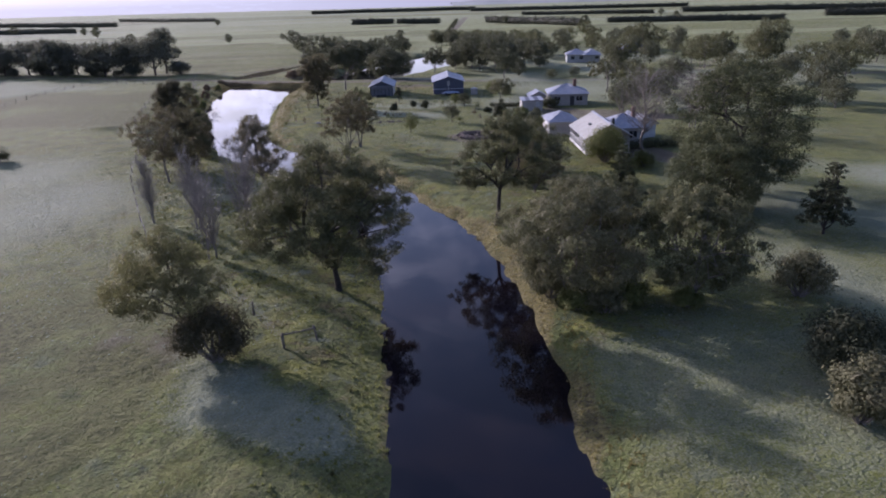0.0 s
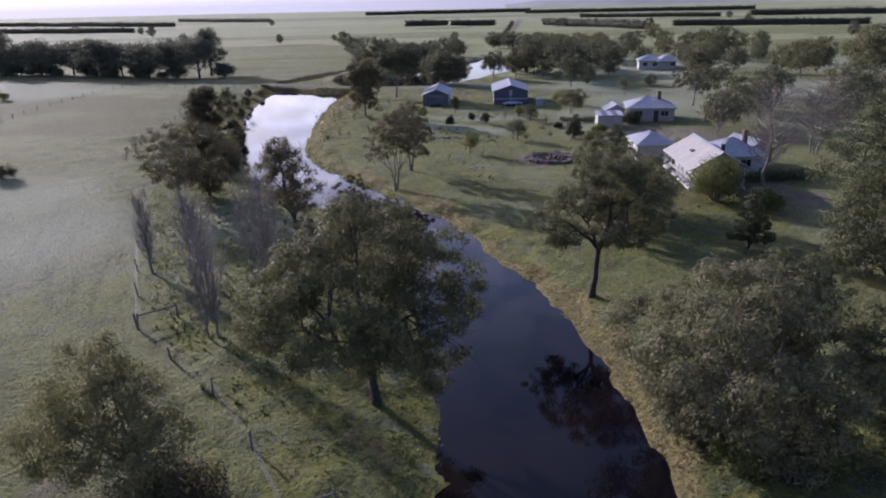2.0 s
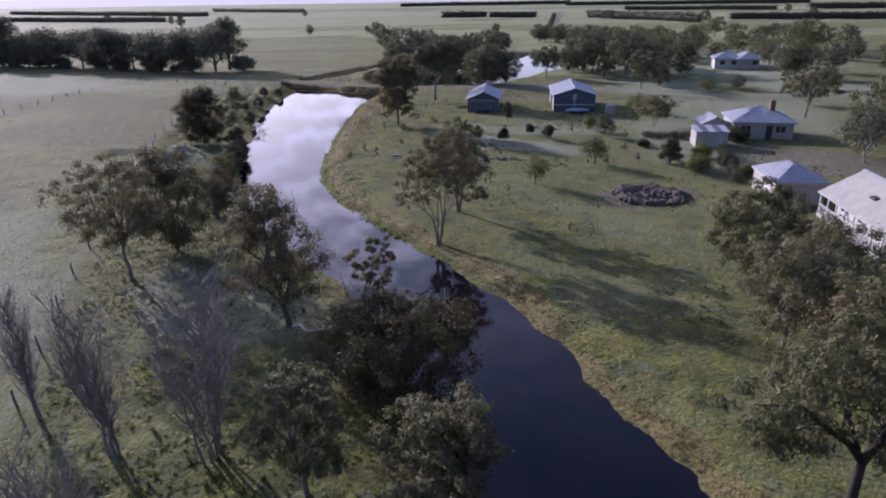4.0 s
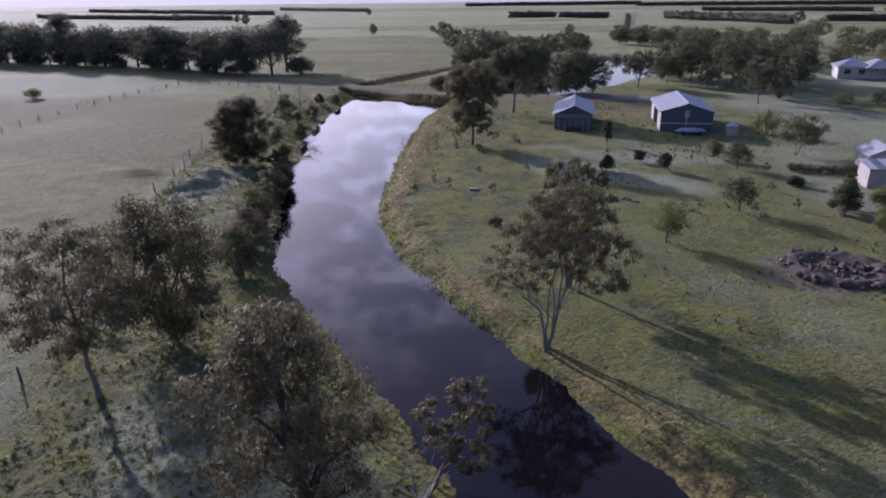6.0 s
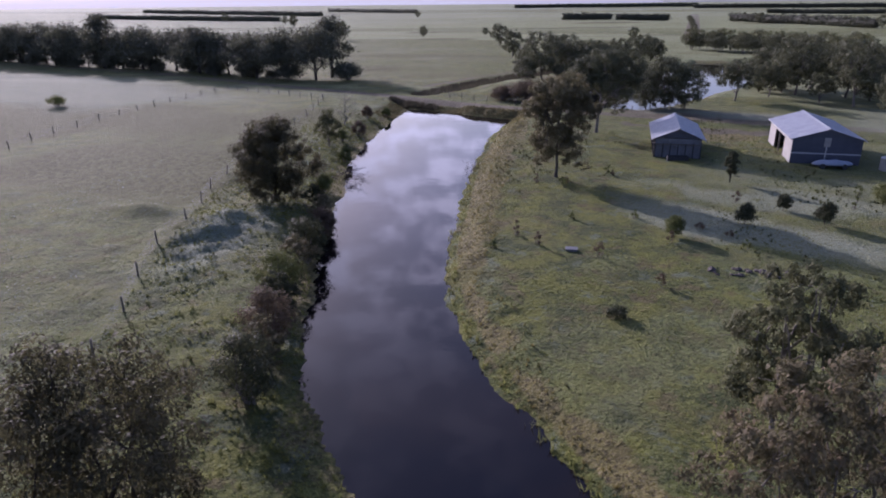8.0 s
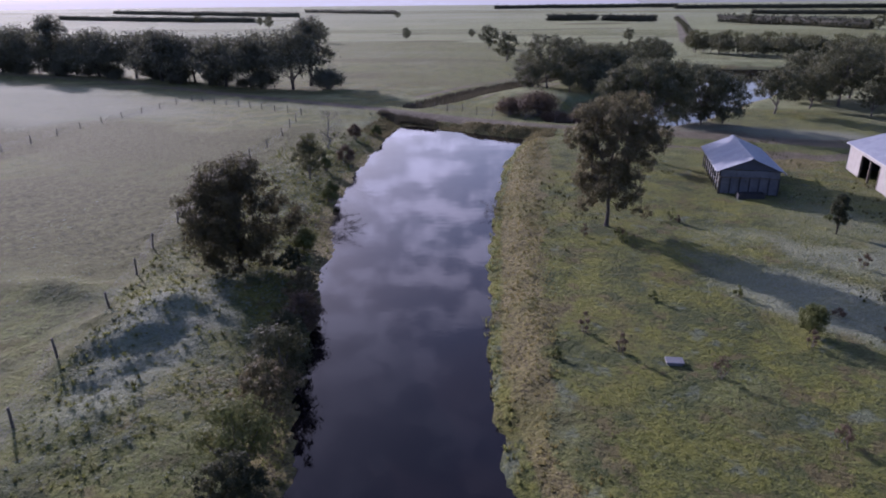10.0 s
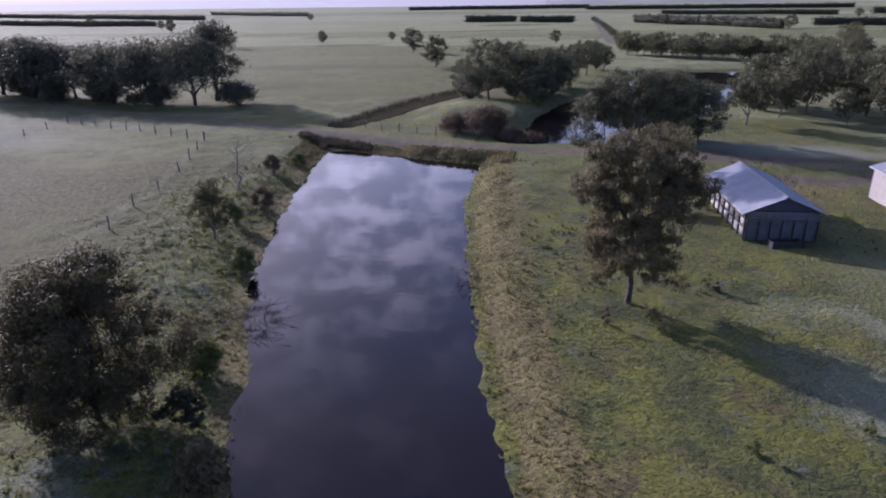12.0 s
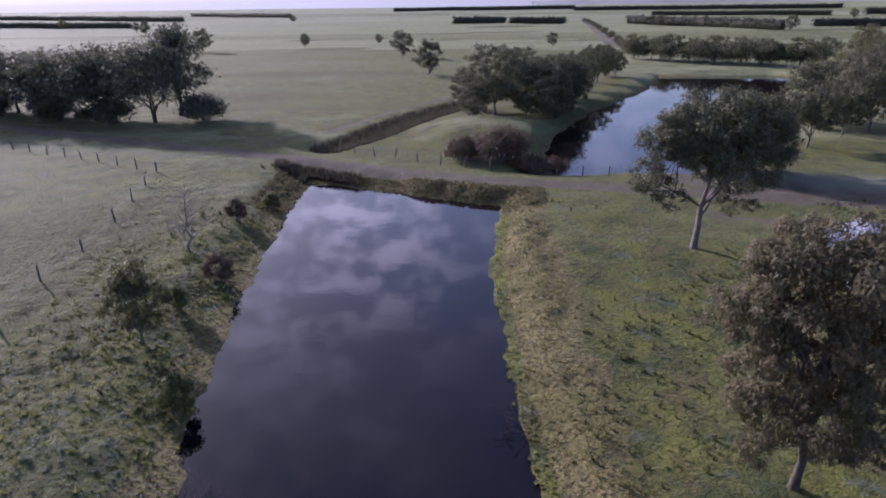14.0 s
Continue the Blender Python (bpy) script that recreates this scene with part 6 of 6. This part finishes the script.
# ---- fences and small things ----
def build_fence(points, gap, seed, label, height=1.25, wires=8):
    """A post and wire fence along a line of corners."""
    rs = np.random.RandomState(seed)
    pts = np.array(points, float)
    d = np.concatenate([[0], np.cumsum(np.hypot(*np.diff(pts, axis=0).T))])
    n = max(1, int(round(d[-1] / gap)))
    s = np.linspace(0, d[-1], n + 1)
    px, py = np.interp(s, d, pts[:, 0]), np.interp(s, d, pts[:, 1])
    pz = land(px, py)
    root = base("fence", px[0], py[0], pz[0], 0, label, "fence")
    post = smooth(mesh_from("post", *tube([[0, 0, -0.4], [0, 0, 0.2], [0.01, 0, height * 0.8], [0.0, 0.01, height], [0, 0.01, height + 0.005]], [0.085, 0.08, 0.07, 0.065, 0.0], 7), POST_WOOD))
    for k in range(n + 1):
        ob = under("post", post, root)
        ob.matrix_basis = pose(px[k] - px[0], py[k] - py[0], pz[k] - pz[0], rs.normal() * 4, rs.normal() * 4, rs.rand() * 360)
        ob.scale = (1, 1, 0.9 + 0.2 * rs.rand())
    for w in range(wires):
        z = height * (0.14 + 0.8 * w / max(1, wires - 1))
        path = np.column_stack([px - px[0], py - py[0], pz - pz[0] + z])
        if len(path) > 1:
            under("wire", mesh_from("wire", *tube(path, np.full(len(path), 0.005), 3), WIRE), root)
    return root


build_fence([(-11.2, 41.1), (-16.5, 49.3), (-22.3, 54.7), (-28.2, 60.3), (-35.0, 73.5), (-44.2, 92.7), (-50.0, 110.5), (-57.3, 122.6), (-60.0, 133.4), (-65.0, 143.5), (-69.0, 158), (-72.5, 172), (-74.5, 188), (-80.0, 206)], 6.6, 1, "old post and wire fence beside long frosty grass")
build_fence([(-11.2, 41.1), (-9.0, 42.3)], 2.4, 2, "short railed gap in a paddock fence", 1.3, 3)
build_fence([(-28.2, 60.3), (-26.0, 62.4)], 3.0, 3, "short railed strainer of a paddock fence", 1.3, 2)
build_fence([(-104, 140), (-110, 165), (-112, 200), (-112, 221)], 5.5, 4, "sagging old fence in frosty weeds")
build_fence([(-112, 221), (-97.5, 214.8), (-80.0, 206)], 4.0, 5, "wire fence beside the shaded farm track")
build_fence([(-64, 219.5), (-54, 214.5), (-46, 210.5), (-40, 208)], 3.2, 6, "wire fence along the causeway")
build_fence([(-35, 208.0), (-26, 205.2), (-18, 203.6)], 3.0, 7, "wire fence at the pond end of the causeway")


def build_garden():
    rs = np.random.RandomState(9)
    f = np.linspace(0, 1, 16)
    centres = np.column_stack([np.zeros(16) + 9.6 * f, 1.4 * f, np.full(16, 0.75)])
    root = base("hedge", 30.2, 99.4, at(35, 100), 0, "long dark clipped garden hedge beside the house", "hedge")
    under("crown", crown_mesh(leaf_cloud(rs, centres, np.full(16, 0.85), 5000, 0.16, 0.95, 0.0, 0.5, 0.5), LEAF_DARK), root)
    tagged(under("stem", mesh_from("stem", *gathered([tube([[c[0], c[1], -0.2], [c[0], c[1], 0.7]], [0.05, 0.04], 5) for c in centres]), BARK_DARK), root), kind="stuff")
    swing = base("swing_frame", 18.6, 93.4, at(18.6, 93.4), 35, "thin metal swing frame on the garden lawn", "swing")
    for x in (0.0, 2.0):
        for s in (-1, 1):
            under("leg", mesh_from("leg", *tube([[x, 0.55 * s, 0], [x, 0, 1.9]], [0.035, 0.035], 6), DARK_TRIM), swing)
    under("bar", mesh_from("bar", *tube([[-0.1, 0, 1.9], [2.1, 0, 1.9]], [0.035, 0.035], 6), DARK_TRIM), swing)
    kinds = []
    for k in range(4):
        bm = bmesh.new()
        bmesh.ops.create_icosphere(bm, subdivisions=1, radius=1.0)
        for v in bm.verts:
            v.co *= 0.75 + 0.5 * rs.rand()
            v.co.z *= 0.6
        me = bpy.data.meshes.new("stone")
        bm.to_mesh(me), bm.free()
        me.materials.append(STONE)
        kinds.append(me)
    for k in range(26):
        px, py, s = -12.6 + 7.2 * rs.rand(), 129.4 + 1.6 * rs.rand(), 0.14 + 0.2 * rs.rand()
        ob = tagged(new("boulder", kinds[k % 4]), "rough grey-brown boulder lying in frosty grass", "boulder", "lawn boulders")
        ob.matrix_basis = pose(px, py, at(px, py) + 0.2 * s, 0, 0, rs.rand() * 360) @ Matrix.Diagonal((s * 1.3, s, s, 1))


build_garden()
build_bush("dark_bush", 26.2, 142.6, 2.6, 2.0, 119, "dark rounded bush in front of the cottage", LEAF_DARK, 4000, 0.18, 10)
build_bush("low_bush", -19.0, 120.6, 0.9, 0.8, 120, "low dark bush in lawn grass", LEAF_DARK, 900, 0.14, 6)


def build_low_hedge(points, h, seed, label):
    """A clipped garden hedge along a line."""
    rs = np.random.RandomState(seed)
    pts = np.array(points, float)
    d = np.concatenate([[0], np.cumsum(np.hypot(*np.diff(pts, axis=0).T))])
    n = int(d[-1] / 0.55) + 2
    px, py = np.interp(np.linspace(0, d[-1], n), d, pts[:, 0]), np.interp(np.linspace(0, d[-1], n), d, pts[:, 1])
    root = base("hedge", px[0], py[0], at(px[0], py[0]), 0, label, "hedge")
    centres = np.column_stack([px - px[0], py - py[0], land(px, py) - root.location.z + h * 0.5]) + rs.normal(size=(n, 3)) * 0.06
    under("crown", crown_mesh(leaf_cloud(rs, centres, h * (0.5 + 0.12 * rs.rand(n)), 190 * n, 0.17, 0.95, 0.0, 0.5, 0.5), LEAF_DARK), root)
    tagged(under("stem", mesh_from("stem", *gathered([tube([[q[0], q[1], q[2] - h * 0.6], [q[0], q[1], q[2] + 0.2 * h]], [0.05, 0.04], 5) for q in centres]), BARK_DARK), root), kind="stuff")


build_low_hedge([(13.6, 145.6), (20.2, 145.2)], 0.9, 171, "low dark clipped hedge across the yard lawn")
build_low_hedge([(22.0, 135.6), (21.2, 128.0), (19.4, 119.6)], 1.3, 172, "dark garden hedge beside the driveway")
build_tree("conifer_tree", 14.1, 129.6, 4.2, 1.5, 173, "dark conical shrub at the edge of the yard", LEAF_DARK, BARK_DARK, 1.1, "cone", bole=0.05, clumps=16, size=0.45, leaves=4500, leaf=0.16, droop=0.0, squash=0.6)


def build_rail(x0, y0, x1, y1, z):
    z0, z1 = at(x0, y0) + z, at(x1, y1) + z
    root = base("fence_rail", x0, y0, z0, 0, "weathered pole rail tied between two posts", "rail")
    under("pole", smooth(mesh_from("pole", *tube([[0, 0, 0], [(x1 - x0) * 0.5, (y1 - y0) * 0.5, (z1 - z0) * 0.5 - 0.03], [x1 - x0, y1 - y0, z1 - z0]], [0.06, 0.055, 0.05], 7), POST_WOOD)), root)


build_rail(-11.2, 41.1, -9.0, 42.3, 1.1)
build_rail(-28.2, 60.3, -26.0, 62.4, 1.1)


def build_rubble():
    """The heap of stones and soil on the lawn, ringed by larger stones."""
    root = base("rubble_heap", 8.6, 114.5, at(8.6, 114.5), 0, "low ring-shaped heap of dark soil and broken stones", "rubble")
    rs = np.random.RandomState(5)
    kinds = []
    for k in range(5):
        bm = bmesh.new()
        bmesh.ops.create_icosphere(bm, subdivisions=1, radius=1.0)
        for v in bm.verts:
            v.co *= 0.75 + 0.5 * rs.rand()
            v.co.z *= 0.7
        me = bpy.data.meshes.new("stone")
        bm.to_mesh(me), bm.free()
        me.materials.append(STONE)
        kinds.append(me)
    for k in range(190):
        a = rs.rand() * 2 * math.pi
        f = 0.75 + 0.28 * rs.rand() if k % 3 else rs.rand() * 0.8
        px, py = math.cos(a) * 4.0 * f, math.sin(a) * 3.7 * f
        s = 0.12 + 0.22 * rs.rand() ** 2
        ob = under("stone", kinds[k % 5], root)
        ob.matrix_basis = pose(px, py, at(8.6 + px, 114.5 + py) - root.location.z + 0.3 * s + 0.14, rs.rand() * 90, rs.rand() * 90, rs.rand() * 360) @ Matrix.Diagonal((s, s * 1.3, s, 1))
    n = 28
    u = np.linspace(-1, 1, n)
    X, Y = np.meshgrid(u * 4.2, u * 3.9, indexing="xy")
    f = np.hypot(X / 4.2, Y / 3.9)
    Z = land(X.ravel() + 8.6, Y.ravel() + 114.5).reshape(n, n) - root.location.z + 0.45 * np.exp(-((f - 0.75) / 0.18) ** 2) * (1 + 0.5 * rough(X, Y, 0.9)) + 0.12 * rough(X, Y, 0.6) - 0.25 * step(f, 0.85, 1.05)
    i, j = np.meshgrid(np.arange(n - 1), np.arange(n - 1), indexing="xy")
    a = (j * n + i).ravel()
    under("soil", mesh_from("soil", np.stack([X.ravel(), Y.ravel(), Z.ravel()], axis=1), np.stack([a, a + 1, a + n + 1, a + n], axis=1), SOIL), root, "dark turned soil")


build_rubble()


def build_slab():
    root = base("concrete_slab", -22.9, 132.2, at(-22.9, 132.2), 6, "pale concrete well cover in the lawn grass", "slab")
    part("lid", box(bmesh.new(), -0.5, -0.35, 0.12, 0.5, 0.35, 0.22, 0.02), PANEL_GREY, root)
    part("kerb", box(bmesh.new(), -0.42, -0.3, -0.2, 0.42, 0.3, 0.14, 0.02), PANEL_GREY, root)


build_slab()


def build_log(x, y, long_, thick, turn, label):
    rs = np.random.RandomState(int(abs(x * 10)))
    root = base("log", x, y, at(x, y) + thick * 0.6, turn, label, "log")
    under("timber", smooth(mesh_from("timber", *tube(bent(rs, np.array([-long_ / 2, 0, 0.0]), np.array([long_ / 2, 0, 0.0]), 0.05, 7), thick * np.array([0.3, 1, 1, 0.95, 0.9, 0.85, 0.3]), 8), BARK_PALE)), root)


build_log(-30.2, 115.1, 1.0, 0.07, 70, "pale stick floating on dark water")


def build_dead_bough():
    """A bare white bough that leans out from the foot of the russet gum, forked at its end."""
    root = base("dead_bough", -21.4, 81.9, at(-21.4, 81.9), 0, "bleached crooked dead bough leaning from a gum's foot", "branch")
    low, elbow, node, tip = (np.array(v) for v in ((2.2, -1.4, 0.7), (3.3, -0.1, 0.5), (4.6, -1.4, 3.6), (5.8, -2.4, 4.9)))
    rs = np.random.RandomState(44)
    path = np.vstack([bent(rs, np.array([0.1, -0.1, 0.2]), low, 0.05, 4), bent(rs, low, elbow, -0.08, 4)[1:], bent(rs, elbow, node, 0.0, 5)[1:]])
    under("stem", smooth(mesh_from("stem", *tube(path, np.linspace(0.085, 0.045, len(path)), 7), DEAD_WOOD)), root)
    for way in (tip - node, np.array([0.1, 0.5, 0.9]), np.array([0.5, 0.7, 0.6]), np.array([-0.5, 0.3, 0.5])):
        under("twig", smooth(mesh_from("twig", *tube(bent(rs, node, node + way, 0.05, 5), np.linspace(0.04, 0.008, 5), 5), DEAD_WOOD)), root)


DEAD_WOOD = surface("bleached_dead_wood", rgb(0.38, 0.35, 0.31), rgb(0.55, 0.52, 0.47), 3.0, 0.85)
build_dead_bough()
RUSH = leaf_material("rush_blades", rgb(0.040, 0.046, 0.016), rgb(0.105, 0.110, 0.040), rgb(0.14, 0.13, 0.06), 0.4, 0.8)


# ---- grass ----
def tufts(name, x, y, heights, blades, mat, label, seed, lean_out=0.55, wide=0.05):
    """Many grass tufts joined as one thing: each a fan of thin blades."""
    rs = np.random.RandomState(seed)
    n = len(x)
    z = land(x, y)
    k = n * blades
    X, Y, Z, H = (np.repeat(v, blades) for v in (x, y, z, heights))
    a = rs.rand(k) * 2 * np.pi
    spread_ = H * lean_out * rs.rand(k)
    foot = np.stack([X + np.cos(a) * H * 0.18 * rs.rand(k), Y + np.sin(a) * H * 0.18 * rs.rand(k), Z - 0.03], axis=1)
    tip = foot + np.stack([np.cos(a) * spread_, np.sin(a) * spread_, H * (0.65 + 0.5 * rs.rand(k))], axis=1)
    side = np.stack([-np.sin(a), np.cos(a), np.zeros(k)], axis=1) * (H * wide + 0.02)[:, None]
    verts = np.stack([foot - side, foot + side, tip], axis=1).reshape(-1, 3)
    me = mesh_from(name, verts, np.arange(k * 3).reshape(-1, 3), mat)
    return tagged(new(name, me), label, "grass", kind="stuff")


def scatter(seed, count, x0, y0, x1, y1, keep):
    rs = np.random.RandomState(seed)
    x, y = x0 + (x1 - x0) * rs.rand(count), y0 + (y1 - y0) * rs.rand(count)
    ok = keep(x, y, rs.rand(count))
    return x[ok], y[ok]


gx, gy = scatter(1, 60000, -45, 24, 14, 200, lambda x, y, u: (river_edge(x, y) > 0.15) & (river_edge(x, y) < 2.2 + 2.0 * step(y, 105, 140) + 1.2 * rough(x, y, 6)) & (bank_side(x, y) > 0) & (u < 0.75))
tufts("dry_bank_grass", gx, gy, 0.08 + 0.16 * np.random.RandomState(2).rand(len(gx)), 10, STRAW, "golden dry tussock grass along the sunny bank", 3, 1.1)
gx, gy = scatter(4, 60000, -66, 24, 4, 194, lambda x, y, u: (river_edge(x, y) > 0.1) & (river_edge(x, y) < 3.2 + 1.5 * rough(x, y, 5)) & (bank_side(x, y) < 0) & (u < 0.95))
pick = np.random.RandomState(35).rand(len(gx))
for low, high, least, mat, label in ((0, 122, 0.0, GREEN_GRASS, "long green-brown tussock grass on the shaded bank"), (122, 200, 0.70, REED, "straw-brown tussock grass along the wide reach"), (122, 200, -0.70, GREEN_GRASS, "green tussock grass among straw along the wide reach")):
    here = (gy >= low) & (gy < high) & ((pick >= least) if least >= 0 else (pick < -least))
    tufts("bank_grass", gx[here], gy[here], 0.10 + 0.18 * np.random.RandomState(5).rand(here.sum()), 9, mat, label, 6, 0.9)
gx, gy = scatter(7, 45000, -75, 24, 4, 190, lambda x, y, u: (river_edge(x, y) > 1.5) & (bank_side(x, y) < 0) & (x > np.interp(y, (41, 60, 73, 93, 122, 143, 188), (-10, -27, -34, -43, -56, -64, -73))) & (rough(x, y, 3.5) + 0.8 * rough(x, y, 1.2) > u * 1.2 - 0.5))
tufts("rough_grass", gx, gy, 0.12 + 0.16 * np.random.RandomState(8).rand(len(gx)) ** 2, 12, GREEN_GRASS, "rough clumped pasture grass between fence and river", 9, 1.3)
gx, gy = scatter(10, 40000, -80, 24, 40, 170, lambda x, y, u: (river_edge(x, y) > 3.0) & (rough(x, y, 9) + 0.7 * rough(x, y, 1.2) > u * 1.0 - 0.1) & (inside_shape(x, y, -22, 150, 17, 45, 8, 0.4) < 0.5) & (beside(ROAD, x, y) > 0.6))
tufts("frosted_grass", gx, gy, 0.06 + 0.10 * np.random.RandomState(11).rand(len(gx)), 7, FROSTED, "short pasture grass white with frost", 12, 1.4)
gx, gy = scatter(13, 40000, -45, 60, 30, 190, lambda x, y, u: (river_edge(x, y) > 2.5) & (bank_side(x, y) > 0) & (rough(x, y, 6) + 0.7 * rough(x, y, 1.2) > u * 0.9 - 0.25) & (beside(ROAD, x, y) > 0.6))
tufts("lawn_grass", gx, gy, 0.06 + 0.12 * np.random.RandomState(14).rand(len(gx)), 7, GREEN_GRASS, "short green lawn grass with uneven tufts", 15, 1.3)
gx, gy = scatter(16, 9000, -66, 194, -32, 208, lambda x, y, u: (river_edge(x, y) > 0.1) & (river_edge(x, y) < 4.5) & (beside(ROAD, x, y) > 0.3))
tufts("bank_reeds", gx, gy, 0.1 + 0.22 * np.random.RandomState(17).rand(len(gx)), 8, REED, "dry brown grass and weeds on the causeway flank", 18, 1.0)
gx, gy = scatter(19, 12000, -66, 217, -36, 277, lambda x, y, u: (beside(DITCH, x, y) < 0.4) & (beside(DITCH, x, y) > -2.6))
tufts("ditch_reeds", gx, gy, 0.6 + 0.5 * np.random.RandomState(20).rand(len(gx)), 7, DITCH_REED, "dark brown reeds filling a ditch", 21)
gx, gy = scatter(22, 4200, -69, 201, -53, 213, lambda x, y, u: (inside_shape(x, y, -60.8, 207.2, 5.5, 3.0, -24, 0.4) > u) & (river_edge(x, y) > 0.8) & (beside(ROAD, x, y) > 0.1))
tufts("reed_thicket", gx, gy, 0.45 + 0.4 * np.random.RandomState(23).rand(len(gx)), 12, DITCH_REED, "dark reed thicket at the corner of the dam", 24, 0.9)
gx, gy = scatter(25, 3800, -68, 26, -4, 196, lambda x, y, u: (river_edge(x, y) > 2.2) & (bank_side(x, y) < 0) & (rough(x, y, 11) > u * 1.2 - 0.5) & (x > np.interp(y, (41, 60, 73, 93, 122, 143, 188), (-10, -27, -34, -43, -56, -64, -73))))
tufts("rush_tussock", gx, gy, 0.2 + 0.25 * np.random.RandomState(26).rand(len(gx)), 16, RUSH, "dark green rush tussocks dotted over rough pasture", 27, 0.9)
gx, gy = scatter(28, 9000, -42, 84, 34, 196, lambda x, y, u: (river_edge(x, y) > 2.2) & (bank_side(x, y) > 0) & (rough(x, y, 8) + 0.6 * rough(x, y, 2.1) > 0.15 + 0.9 * u))
tufts("rush_tussock", gx, gy, 0.12 + 0.24 * np.random.RandomState(29).rand(len(gx)), 14, RUSH, "dark green tussocks dotted over the lawn", 30, 1.0)
gx, gy = scatter(31, 9000, -46, 100, -10, 192, lambda x, y, u: (river_edge(x, y) > 0.0) & (river_edge(x, y) < 0.8) & (bank_side(x, y) > 0) & (rough(x, y, 5) > -0.3))
tufts("waterside_grass", gx, gy, np.where(land(gx, gy) < -1.0, -1.0 - land(gx, gy), 0.0) + 0.18 + 0.3 * np.random.RandomState(32).rand(len(gx)), 7, GREEN_GRASS, "fresh green grass and weeds along the water's edge", 33, 0.8)
for seed, count, x0, y0, x1, y1, mat, label in ((36, 3600, -46, 62, -16, 98, FROSTED, "frosted tussock mounds in the shade of gum trees"), (41, 5200, -46, 50, -8, 104, GREEN_GRASS, "green tussock mounds between fence and river"),
                                                (46, 4200, -68, 116, -48, 186, FROSTED, "frosted tussock mounds above the wide reach"), (51, 5200, -70, 108, -46, 192, GREEN_GRASS, "green tussock mounds above the wide reach")):
    gx, gy = scatter(seed, count, x0, y0, x1, y1, lambda x, y, u: (river_edge(x, y) > 1.2) & (inside_fence(x, y) > 0.5) & (rough(x, y, 5) + 0.5 * rough(x, y, 1.6) > u - 0.75))
    tufts("tussock_grass", gx, gy, 0.06 + 0.10 * np.random.RandomState(seed + 1).rand(len(gx)), 26, mat, label, seed + 2, 2.4, 0.05)
